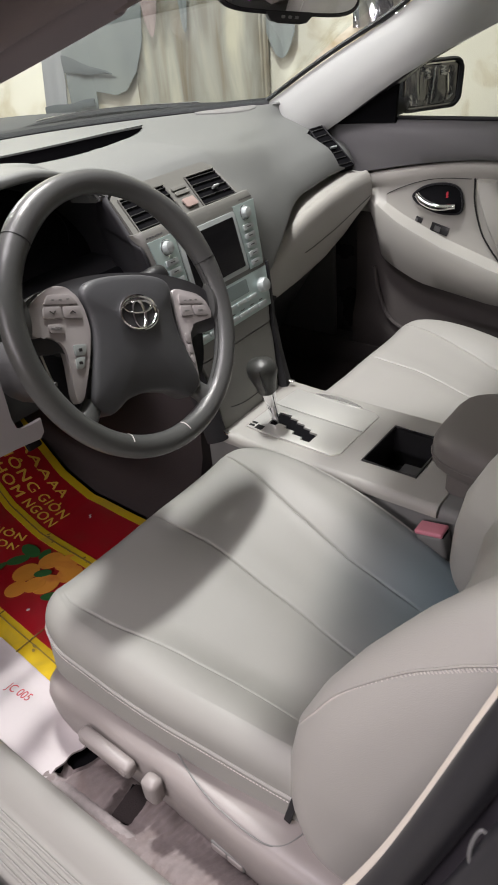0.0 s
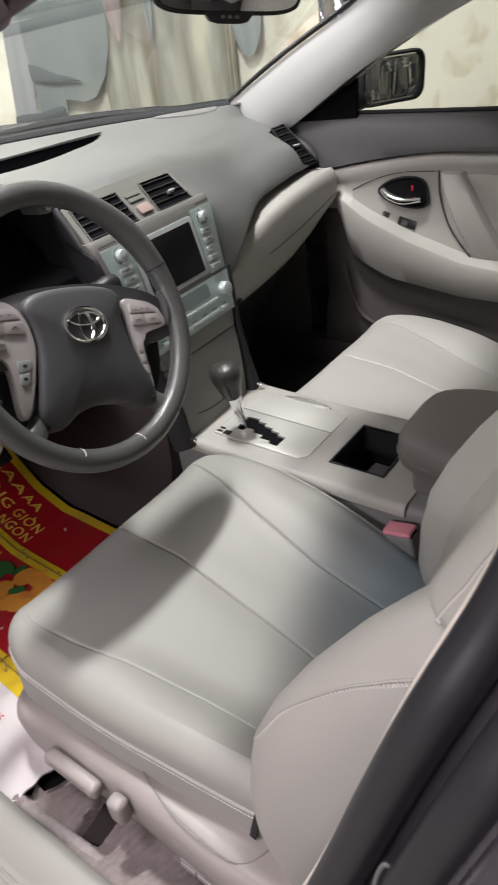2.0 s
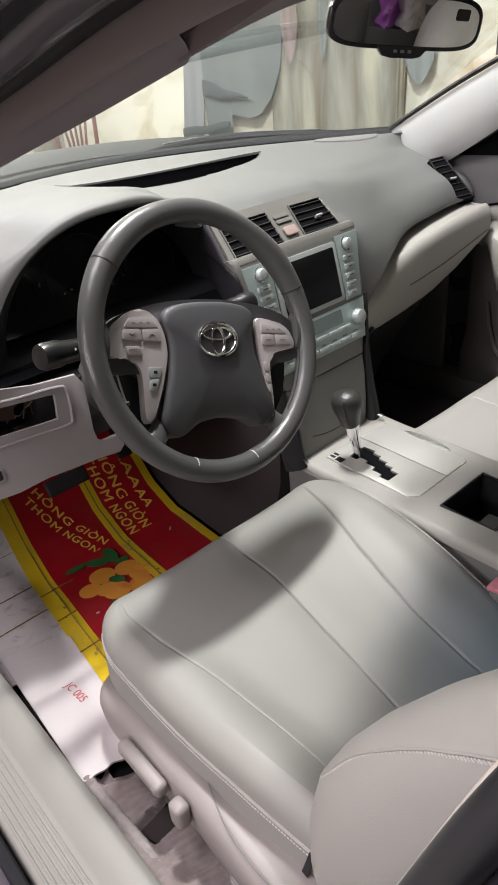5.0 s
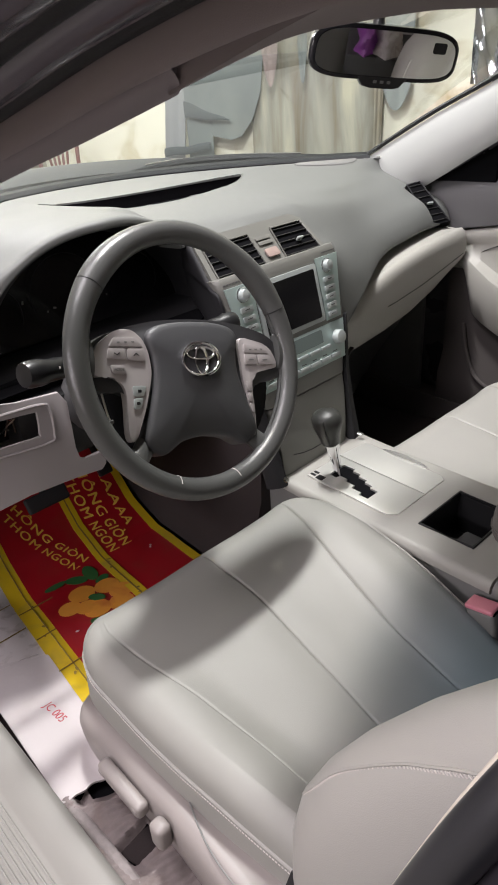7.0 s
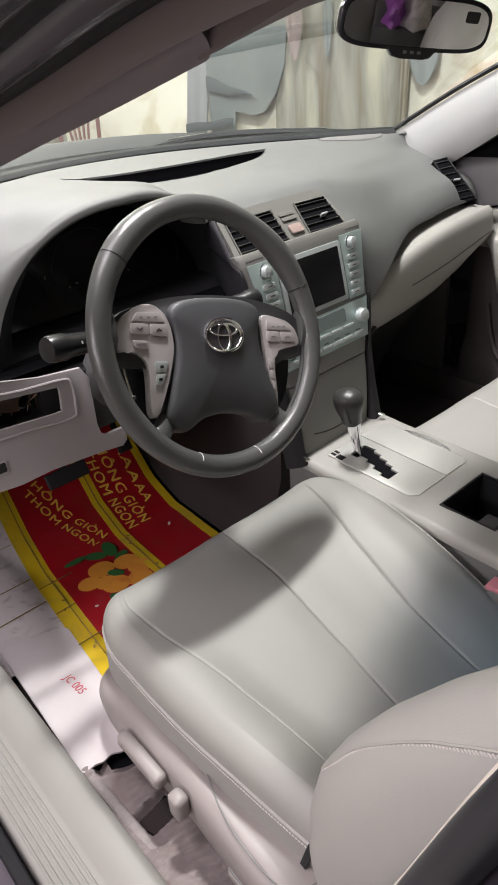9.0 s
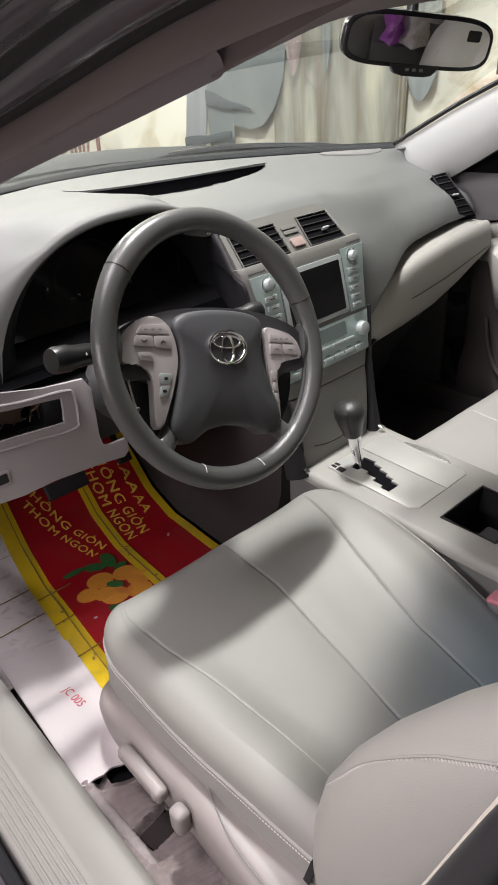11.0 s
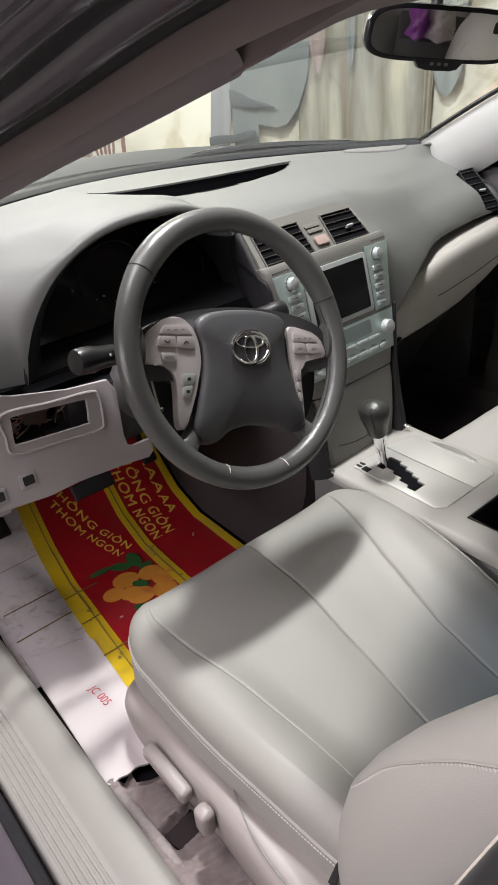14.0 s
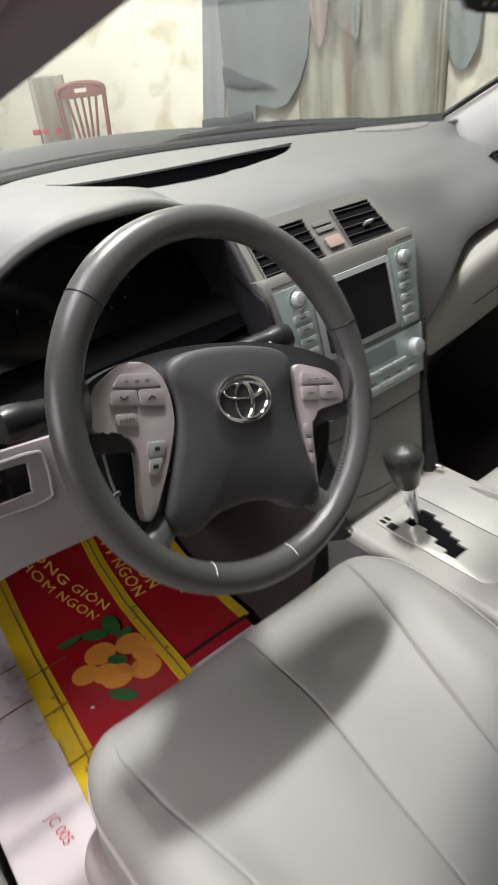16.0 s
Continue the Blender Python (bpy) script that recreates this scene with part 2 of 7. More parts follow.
def spline(pts, n=8, closed=False):
    """Catmull-Rom through points of any dimension."""
    P = [np.array(p, float) for p in pts]
    k = len(P)
    out = []
    for i in range(k if closed else k - 1):
        a = P[i - 1] if closed or i > 0 else 2 * P[0] - P[1]
        b, c = P[i], P[(i + 1) % k]
        d = P[(i + 2) % k] if closed or i + 2 < k else 2 * P[-1] - P[-2]
        for j in range(n):
            t = j / n
            out.append(0.5 * (2 * b + (c - a) * t + (2 * a - 5 * b + 4 * c - d) * t * t + (3 * b - a - 3 * c + d) * t ** 3))
    if not closed:
        out.append(P[-1])
    return out


def loft(bm, rings, closed=True, caps=True, wrap=False):
    rows = [[bm.verts.new(tuple(p)) for p in r] for r in rings]
    m = len(rows[0])
    last = len(rows) if wrap else len(rows) - 1
    for i in range(last):
        a, b = rows[i], rows[(i + 1) % len(rows)]
        for j in range(m if closed else m - 1):
            k = (j + 1) % m
            try:
                bm.faces.new((a[j], a[k], b[k], b[j]))
            except ValueError:
                pass
    if caps and closed and not wrap:
        for r in (rows[0], rows[-1]):
            try:
                bm.faces.new(r)
            except ValueError:
                pass
    return rows


def tube(bm, pts, r, seg=10, closed=False, caps=True, flat=1.0):
    P = [Vector(p) for p in pts]
    k = len(P)
    rr = r if hasattr(r, "__len__") else [r] * k
    rings = []
    side = None
    for i, p in enumerate(P):
        if closed:
            t = P[(i + 1) % k] - P[i - 1]
        else:
            t = P[min(i + 1, k - 1)] - P[max(i - 1, 0)]
        t.normalize()
        if side is None:
            side = t.cross(Vector((0, 0, 1)) if abs(t.z) < 0.9 else Vector((1, 0, 0))).normalized()
        side = (side - t * side.dot(t)).normalized()
        up = side.cross(t)
        rings.append([p + rr[i] * (side * math.cos(a) + up * math.sin(a) * flat) for a in [2 * math.pi * j / seg for j in range(seg)]])
    loft(bm, rings, True, caps, closed)


def rbox(bm, center, size, bevel=0.004, turn=(0, 0, 0), segs=2, taper=(1, 1)):
    """A box with rounded edges; taper scales the top in x and y."""
    r = bmesh.ops.create_cube(bm, size=1)
    vs = r["verts"]
    for v in vs:
        if v.co.z > 0:
            v.co.x *= taper[0]
            v.co.y *= taper[1]
        v.co = Vector((v.co.x * size[0], v.co.y * size[1], v.co.z * size[2]))
    es = list({e for v in vs for e in v.link_edges})
    if bevel:
        g = bmesh.ops.bevel(bm, geom=es, offset=bevel, segments=segs, affect="EDGES", profile=0.6)
        vs = list({v for f in g["faces"] for v in f.verts} | {v for v in vs if v.is_valid})
    m = pose(*center, *turn)
    for v in vs:
        v.co = m @ v.co


def slab(bm, outline, depth, m=None, bevel=0.0, segs=2):
    """A plate: outline in x, y extruded from 0 to depth in z, then moved by m."""
    a = [bm.verts.new((p[0], p[1], 0)) for p in outline]
    b = [bm.verts.new((p[0], p[1], depth)) for p in outline]
    k = len(outline)
    fs = [bm.faces.new(a), bm.faces.new(b)]
    for i in range(k):
        fs.append(bm.faces.new((a[i], a[(i + 1) % k], b[(i + 1) % k], b[i])))
    vs = a + b
    if bevel:
        es = list({e for f in fs[:2] for e in f.edges})
        g = bmesh.ops.bevel(bm, geom=es, offset=bevel, segments=segs, affect="EDGES", profile=0.6)
        vs = list({v for f in g["faces"] for v in f.verts} | {v for v in vs if v.is_valid})
    if m is not None:
        for v in vs:
            v.co = m @ v.co


def rounded(w, h, r, n=4, cx=0, cy=0):
    pts = []
    for sx, sy, a0 in ((1, 1, 0), (-1, 1, 90), (-1, -1, 180), (1, -1, 270)):
        for i in range(n + 1):
            a = radians(a0 + 90 * i / n)
            pts.append((cx + sx * (w / 2 - r) + r * math.cos(a), cy + sy * (h / 2 - r) + r * math.sin(a)))
    return pts


def cyl(bm, m, r1, r2, h, seg=24, bevel=0.0):
    rings = [(r1, 0), (r1, h * 0.02)] if not bevel else [(r1, 0)]
    prof = [(r1, 0), (r2, h - bevel)] + ([(r2 - bevel * 0.3, h - bevel * 0.3), (r2 - bevel, h)] if bevel else [(r2, h)])
    loft(bm, [[m @ Vector((r * math.cos(2 * math.pi * j / seg), r * math.sin(2 * math.pi * j / seg), z)) for j in range(seg)] for r, z in prof])


def text_mesh(body, size, m, depth=0.0006):
    cu = bpy.data.curves.new("text", "FONT")
    cu.body, cu.size, cu.align_x, cu.align_y, cu.extrude = body, size, "CENTER", "CENTER", depth
    ob = bpy.data.objects.new("text", cu)
    scene.collection.objects.link(ob)
    bpy.context.view_layer.update()
    me = bpy.data.meshes.new_from_object(ob.evaluated_get(bpy.context.evaluated_depsgraph_get()))
    bm = bmesh.new()
    bm.from_mesh(me)
    bpy.data.objects.remove(ob)
    bpy.data.meshes.remove(me)
    for v in bm.verts:
        v.co = m @ v.co
    return bm


def carve(ob, bm):
    """Cuts the closed form bm out of the mesh of ob."""
    me = bpy.data.meshes.new("cutter")
    bmesh.ops.recalc_face_normals(bm, faces=bm.faces)
    bm.to_mesh(me)
    bm.free()
    cutter = bpy.data.objects.new("cutter", me)
    scene.collection.objects.link(cutter)
    cutter.matrix_world = Matrix.Identity(4)
    mod = ob.modifiers.new("cut", "BOOLEAN")
    mod.operation, mod.object, mod.solver = "DIFFERENCE", cutter, "EXACT"
    bpy.context.view_layer.update()
    cut = bpy.data.meshes.new_from_object(ob.evaluated_get(bpy.context.evaluated_depsgraph_get()))
    ob.modifiers.remove(mod)
    ob.data = cut
    bpy.data.objects.remove(cutter)
    return ob


def frame_of(origin, right, up):
    """A pose whose x runs along right, y along up and z out of the plane."""
    x = Vector(right).normalized()
    z = x.cross(Vector(up)).normalized()
    y = z.cross(x)
    m = Matrix((x, y, z)).transposed().to_4x4()
    m.translation = origin
    return m

# ---------------------------------------------------------------- garage
ROOM = pose(2.3, 0.65, 0, 0, 0, 23.4)      # local y runs along the wall beside the car, x points out of the room
RX0, RX1, RY0, RY1, RZ = -7.0, 0.0, -5.0, 4.6, 3.0


def room_box(name, x0, x1, y0, y1, z0, z1, mat, label, category):
    bm = bmesh.new()
    rbox(bm, ((x0 + x1) / 2, (y0 + y1) / 2, (z0 + z1) / 2), (x1 - x0, y1 - y0, z1 - z0), 0)
    for v in bm.verts:
        v.co = ROOM @ v.co
    return setting(name, bm, mat, label, category)


room_box("ground", RX0 - 0.2, RX1 + 0.2, RY0 - 0.2, RY1 + 0.2, -0.1, 0, "concrete", "grey concrete garage floor with dark stains", "floor")
room_box("wall_east", RX1, RX1 + 0.2, RY0 - 0.2, RY1 + 0.2, 0, RZ, "wall", "stained cream plaster wall beside the car", "wall")
room_box("wall_north", RX0, RX1, RY1, RY1 + 0.2, 0, RZ, "wall", "stained cream plaster wall at the garage end", "wall")
room_box("wall_west", RX0 - 0.2, RX0, RY0 - 0.2, RY1 + 0.2, 0, RZ, "wall", "cream plaster wall of the garage", "wall")
room_box("wall_south", RX0, RX1, RY0 - 0.2, RY0, 0, RZ, "wall", "cream plaster wall of the garage", "wall")
room_box("ceiling", RX0 - 0.2, RX1 + 0.2, RY0 - 0.2, RY1 + 0.2, RZ, RZ + 0.1, "ceilingw", "white garage ceiling", "ceiling")

# ---------------------------------------------------------------- car body
car = thing("car", "dark purple grey sedan with its driver's door open", "car", (0, 0, 0))


def base_y(x):
    return 1.0 - 0.45 * (x / 0.74) ** 2


RAIL_L = ((-0.80, 0.72, 0.93), (-0.735, 0.42, 1.06), (-0.67, 0.13, 1.175), (-0.62, -0.109, 1.251), (-0.605, -0.28, 1.297), (-0.598, -0.45, 1.325), (-0.60, -0.72, 1.335))
RAIL_R = ((0.775, 0.55, 0.93), (0.722, 0.33, 0.976), (0.669, 0.10, 1.099), (0.603, -0.173, 1.207), (0.575, -0.45, 1.28), (0.57, -0.8, 1.30))
GLASS_L = ((-0.72, 0.55, 0.99), (-0.65, 0.29, 1.10), (-0.565, 0.039, 1.188), (-0.55, -0.097, 1.224), (-0.535, -0.204, 1.256), (-0.50, -0.31, 1.295))
GLASS_R = ((0.735, 0.56, 1.018), (0.69, 0.343, 1.121), (0.65, 0.149, 1.203), (0.61, 0.05, 1.250), (0.57, -0.06, 1.29), (0.53, -0.16, 1.325))


def resample(pts, m, n=10):
    P = spline(pts, n)
    return [P[round(i * (len(P) - 1) / (m - 1))] for i in range(m)]


def band(bm, a, b, inner, outer, m=40):
    """A thick curved band between two edges, pushed out on either face."""
    rings = []
    for p, q in zip(resample(a, m), resample(b, m)):
        ring = [p * (1 - k / 10) + q * k / 10 + np.array(inner) * math.sin(math.pi * k / 10) ** 0.7 for k in range(11)]
        ring += [p * (k / 10) + q * (1 - k / 10) + np.array(outer) * math.sin(math.pi * k / 10) ** 0.7 for k in range(1, 10)]
        rings.append(ring)
    loft(bm, rings)


bm = bmesh.new()
band(bm, ((0.765, 0.70, 0.945),) + GLASS_R, ((0.748, 0.43, 0.925),) + RAIL_R[1:5], (-0.014, -0.012, -0.008), (0.03, 0.0, 0.03))
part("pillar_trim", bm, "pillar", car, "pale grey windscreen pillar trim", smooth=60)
inner_l = [(x + 0.03, y + 0.0, z - 0.022) for x, y, z in RAIL_L]
# left pillar: same trim as the right one, its colour darkened for shade
bm = bmesh.new()
band(bm, GLASS_L[:5], inner_l[1:5], (0.008, -0.01, -0.008), (-0.01, 0.0, 0.03))
part("pillar_trim", bm, "shaded_trim", car, "windscreen pillar trim with shade in its mauve grey", smooth=60)
bm = bmesh.new()
band(bm, inner_l, [(x + 0.004, y, z - 0.002) for x, y, z in RAIL_L], (-0.004, -0.004, -0.010), (0.0, 0.0, 0.015))
part("opening_trim", bm, "headliner", car, "beige cloth covered door opening trim", smooth=60)
# header over the windscreen and headliner
bm = bmesh.new()
rings = []
head = resample(((-0.56, -0.25, 1.268), (-0.53, -0.29, 1.286), (-0.44, -0.26, 1.300), (-0.32, -0.22, 1.309), (-0.104, -0.17, 1.321), (0.107, -0.15, 1.324), (0.35, -0.15, 1.328), (0.53, -0.16, 1.330)), 40)
for p in head:
    ring = []
    for k in range(15):
        t = k / 14
        y = p[1] + (-1.65 - p[1]) * t
        ring.append((p[0], y, p[2] + (0.045 * (1 - (p[0] / 0.56) ** 2) + 0.03) * min(1, t * 8) ** 0.5 - 0.05 * t * t + 0.026 * math.exp(-((p[0] + 0.56) / 0.07) ** 2) * min(1, max(0, t - 0.045) * 10)))
    rings.append(ring)
loft(bm, rings, closed=False, caps=False)
bmesh.ops.recalc_face_normals(bm, faces=bm.faces)
bmesh.ops.solidify(bm, geom=bm.faces[:], thickness=0.012)
part("headliner", bm, "headliner", car, "beige cloth headliner", smooth=60)
bm = bmesh.new()
tube(bm, [(p[0], p[1] - 0.002, p[2] + 0.004) for p in head], 0.009, 10)
part("headliner_edge", bm, "shaded_trim", car, "mauve rounded front edge of the headliner")
bm = bmesh.new()
rings = []
for i in range(17):
    y = -0.04 - 1.86 * i / 16
    rings.append([(0.66 * u, y + 0.08 * (1 - u * u) * (1 - i / 16) - 0.12 * max(0, -u) * (1 - i / 16), 1.355 + 0.06 * (1 - u * u) - (0.03 if i == 0 else 0)) for u in [-1 + k / 8 for k in range(17)]])
loft(bm, rings, closed=False, caps=False)
bmesh.ops.solidify(bm, geom=bm.faces[:], thickness=0.012)
part("roof", bm, "paint", car, smooth=60)
# flanges and seals along the driver's door opening
for off, r, fl, mat, nm, lb in (((0.0, 0, 0.004), 0.010, 1, "rubber", "door_seal", "black rubber door seal"), ((-0.026, 0.0, 0.014), 0.021, 1, "paint_lit", "door_flange", "painted steel door flange"),
                            ((-0.058, 0, 0.012), 0.012, 1, "rubber", "outer_seal", "black outer rubber seal"), ((-0.095, 0, 0.020), 0.026, 1, "paint_lit", "roof_rail", "painted roof rail"),
                            ((-0.132, 0, 0.012), 0.018, 1, "paint_lit", "drip_rail", "painted drip rail")):
    bm = bmesh.new()
    tube(bm, [(p[0] + off[0], p[1] + off[1], p[2] + off[2]) for p in spline(RAIL_L, 8)], r, 12)
    part(nm, bm, mat, car, lb)
for off, r, mat, nm in (((0.020, 0, 0.016), 0.010, "rubber", "window_seal"), ((0.075, 0, 0.055), 0.045, "paint", "roof_rail")):
    bm = bmesh.new()
    tube(bm, [(p[0] + off[0], p[1] + off[1], p[2] + off[2]) for p in spline(RAIL_R, 8)], r, 10)
    part(nm, bm, mat, car)

# windscreen
bm = bmesh.new()
rings = []
for i in range(13):
    t = i / 12
    ring = []
    for k in range(21):
        u = -1 + k / 10
        xb = 0.75 * u
        p0 = np.array((xb, base_y(xb) + 0.03, 1.0))
        p1 = np.array((0.02 + 0.57 * u, -0.19 + 0.10 * (1 - u * u) + 0.05 * u, 1.325 + 0.03 * (1 - u * u) + 0.02 * u))
        ring.append(p0 * (1 - t) + p1 * t + np.array((0, 0.02, 0.035)) * math.sin(math.pi * t))
    rings.append(ring)
loft(bm, rings, closed=False, caps=False)
ws = part("windscreen", bm, "windshield", car, "clear windscreen glass", 80, (0, -0.3, 0.8))
ws.visible_shadow = False
bm = bmesh.new()
tube(bm, [(x, base_y(x) + 0.010, 1.017) for x in [-0.74 + 1.48 * i / 60 for i in range(61)]], 0.015, 8)
part("windscreen_seal", bm, "rubber", car, "black windscreen border")
bm = bmesh.new()
tube(bm, [(p[0], p[1] + 0.006, p[2] + 0.006) for p in spline(GLASS_R, 8)], 0.006, 8)
part("windscreen_seal", bm, "rubber", car, "black windscreen border")
# cowl, bonnet and wings
bm = bmesh.new()
rings = []
for i in range(21):
    t = i / 20
    rings.append([(0.80 * u, base_y(0.74 * u) + 0.13 + t * (1.98 - 0.28 * u * u - base_y(0.74 * u)), 1.036 + 0.015 * (1 - u * u) - 0.06 * abs(u) ** 3 - 0.24 * t ** 1.7 - (0.03 if t == 0 else 0)) for u in [-1 + k / 10 for k in range(21)]])
loft(bm, rings, closed=False, caps=False)
bmesh.ops.solidify(bm, geom=bm.faces[:], thickness=0.03)
part("bonnet", bm, "bonnet_paint", car, "matt grey bonnet", smooth=60)
bm = bmesh.new()
rings = []
for i in range(31):
    x = -0.76 + 1.52 * i / 30
    y = base_y(x * 0.97)
    rings.append([(x, y + 0.02, 0.995), (x, y + 0.07, 1.0), (x, y + 0.14, 0.975), (x, y + 0.15, 0.94), (x, y + 0.02, 0.94)])
loft(bm, rings)
part("cowl", bm, "rubber", car, "black plastic cowl below the windscreen")
for sg in (-1, 1):
    bm = bmesh.new()
    loft(bm, [[(sg * 0.80, y, 0.92 - 0.16 * max(0, t)), (sg * 0.88, y, 0.88 - 0.16 * t), (sg * 0.91, y, 0.7), (sg * 0.90, y, 0.25), (sg * 0.80, y, 0.25)] for y, t in ((0.55, 0), (1.0, 0.2), (1.5, 0.6), (2.0, 1.1))])
    part("wing", bm, "paint", car)
for x0, x1, dy, dz in ((0.22, 0.70, 0.045, 0.0),):
    bm = bmesh.new()
    n = 18
    pts = [(x0 + (x1 - x0) * i / n, base_y(x0 + (x1 - x0) * i / n) + dy + 0.05 * math.sin(math.pi * i / n), 1.022 + 0.010 * math.sin(math.pi * i / n)) for i in range(n + 1)]
    tube(bm, pts, [0.004 + 0.007 * math.sin(math.pi * i / n) for i in range(n + 1)], 8)
    wp = part("wiper", bm, "rubber", car, "black wiper arm and blade")
    if x0 > 0:
        bm = bmesh.new()
        tube(bm, [(p[0], p[1] + 0.012, p[2] + 0.008) for p in pts[3:-2]], 0.0022, 6)
        part("wiper_spring", bm, "chrome", wp)

# floor pan, sill
bm = bmesh.new()
rings = []
for x in (-0.76, -0.72, -0.6, -0.2, 0.0, 0.2, 0.6, 0.72, 0.74):
    rings.append([(x, -1.6, 0.325), (x, -0.1, 0.325), (x, 0.15, 0.305), (x, 0.50, 0.262), (x, 0.62, 0.285), (x, 0.95, 0.50), (x, 1.02, 0.93), (x, 1.04, 0.93), (x, 0.99, 0.47), (x, 0.64, 0.25), (x, 0.50, 0.232), (x, -1.6, 0.28)])
loft(bm, rings)
part("floor_pan", bm, "carpet", car, "dark grey carpet on the car floor")
bm = bmesh.new()
prof = [(-0.722, 0.28), (-0.724, 0.385), (-0.728, 0.402), (-0.740, 0.409), (-0.768, 0.404), (-0.778, 0.394), (-0.784, 0.391), (-0.832, 0.388), (-0.838, 0.382), (-0.84, 0.28)]
loft(bm, [[(x, y, z) for x, z in prof] for y in (-0.62, -0.4, 0, 0.3, 0.6, 0.75)])
sc = part("sill_cover", bm, "ledge", car, "grey plastic door sill cover", smooth=50)
for k in range(6):
    bm = bmesh.new()
    rbox(bm, (-0.789 - 0.0078 * k, 0.05, 0.3905 - 0.0005 * k), (0.0036, 1.3, 0.004), 0.0014, segs=1)
    part("sill_rib", bm, "ledge", sc)
bm = bmesh.new()
prof = [(-0.84, 0.22), (-0.842, 0.36), (-0.855, 0.375), (-0.868, 0.372), (-0.88, 0.35), (-0.90, 0.34), (-0.92, 0.30), (-0.91, 0.2)]
loft(bm, [[(x, y, z) for x, z in prof] for y in (-0.75, 0.75)])
part("sill", bm, "paint_lit", car, "dark painted sill", smooth=50)
bm = bmesh.new()
tube(bm, [(-0.853, y, 0.382) for y in (-0.7, 0, 0.7)], 0.009, 8)
part("sill_seal", bm, "rubber", car, "black rubber sill seal")

bm = bmesh.new()
rbox(bm, (0.775, -0.2, 0.30), (0.075, 1.9, 0.12), 0.01)
part("sill_cover", bm, "doorlow", car, "dark sill cover at the passenger side")
# pillar behind the driver's door
BP = spline(((-0.735, -0.40, 0.40), (-0.752, -0.485, 0.60), (-0.745, -0.554, 0.79), (-0.718, -0.604, 0.969), (-0.688, -0.629, 1.045), (-0.664, -0.651, 1.13), (-0.625, -0.69, 1.25), (-0.60, -0.72, 1.33)), 8)


def along_pillar(name, dx, dy, r, mat, label, flat=1.0):
    bm = bmesh.new()
    tube(bm, [(p[0] + dx, p[1] + dy, p[2]) for p in BP], r, 16, flat=flat)
    part(name, bm, mat, car, label)


along_pillar("pillar_seal", -0.0035, -0.0135, 0.0125, "sealrubber", "thick black rubber door seal")
along_pillar("pillar_trim_edge", 0.0150, -0.0075, 0.0075, "cream", "pale edge of the door pillar trim")
along_pillar("pillar_ridge", -0.020, -0.043, 0.0125, "sealrubber", "rounded black ridge of the door pillar")
along_pillar("pillar_ridge", -0.036, -0.064, 0.0110, "paint", "rounded painted ridge of the door pillar")
bm = bmesh.new()
LF = frame_of((-0.748, -0.617, 0.905), (0.35, -0.9, 0.0), (0.45, 0.2, 0.85))
tube(bm, [LF @ Vector((0.0050 * math.cos(a) * (1 - 0.3 * math.sin(a)), 0.0105 * math.sin(a) - 0.006, 0.001)) for a in [2 * math.pi * k / 20 for k in range(20)]], 0.0013, 8, closed=True)
part("latch_loop", bm, "darkgrey", car, "worn oval metal loop on the door pillar")
along_pillar("rear_door_seal", -0.046, -0.088, 0.009, "rubber", "black rubber rear door seal")
bm = bmesh.new()
loft(bm, [[(p[0] + a, p[1] + b, p[2]) for a, b in ((0.010, -0.018), (-0.002, -0.028), (-0.010, -0.034), (-0.022, -0.045), (-0.034, -0.056), (-0.040, -0.070), (-0.050, -0.094), (-0.060, -0.12), (-0.064, -0.32), (0.03, -0.32), (0.03, -0.05))] for p in BP])
part("door_pillar", bm, "paint", car, "dark painted door pillar with pressed ridges", smooth=50)
bm = bmesh.new()
tube(bm, [(-0.757, -0.585, 0.74), (-0.772, -0.590, 0.742), (-0.774, -0.604, 0.752), (-0.760, -0.610, 0.756)], 0.0035, 8)
part("latch", bm, "chrome_soft", car, "steel door latch striker")
# outer body behind and below the cabin, with four wheels
bm = bmesh.new()
loft(bm, [[(-0.80 * k, y, 0.30), (-0.84 * k, y, 0.62), (-0.74 * k, y, z), (0.74 * k, y, z), (0.84 * k, y, 0.62), (0.80 * k, y, 0.30)] for y, z, k in ((-1.98, 0.99, 1.0), (-2.2, 1.0, 1.0), (-2.42, 0.97, 0.97), (-2.5, 0.85, 0.93))])
part("boot", bm, "paint", car, smooth=30)
bm = bmesh.new()
rbox(bm, (0, 2.16, 0.50), (1.70, 0.24, 0.50), 0.09, segs=4)
part("front_bumper", bm, "paint", car)
for wx in (-0.795, 0.795):
    for wy in (1.42, -1.36):
        sgn = 1 if wx > 0 else -1
        bm = bmesh.new()
        prof = [(0.215, -0.10), (0.30, -0.105), (0.325, -0.085), (0.332, 0.0), (0.325, 0.085), (0.30, 0.105), (0.215, 0.10)]
        loft(bm, [[(wx + b, wy + r * math.cos(a), 0.332 + r * math.sin(a)) for r, b in prof] for a in [2 * math.pi * k / 40 for k in range(40)]], wrap=True)
        wheel_ = part("wheel", bm, "rubber", car, "black tyre on a silver rim", smooth=40)
        bm = bmesh.new()
        cyl(bm, Matrix.Translation((wx - sgn * 0.02, wy, 0.332)) @ pose(0, 0, 0, 0, 90 * sgn, 0), 0.213, 0.20, 0.10, 36, 0.01)
        part("rim", bm, "silver", wheel_)
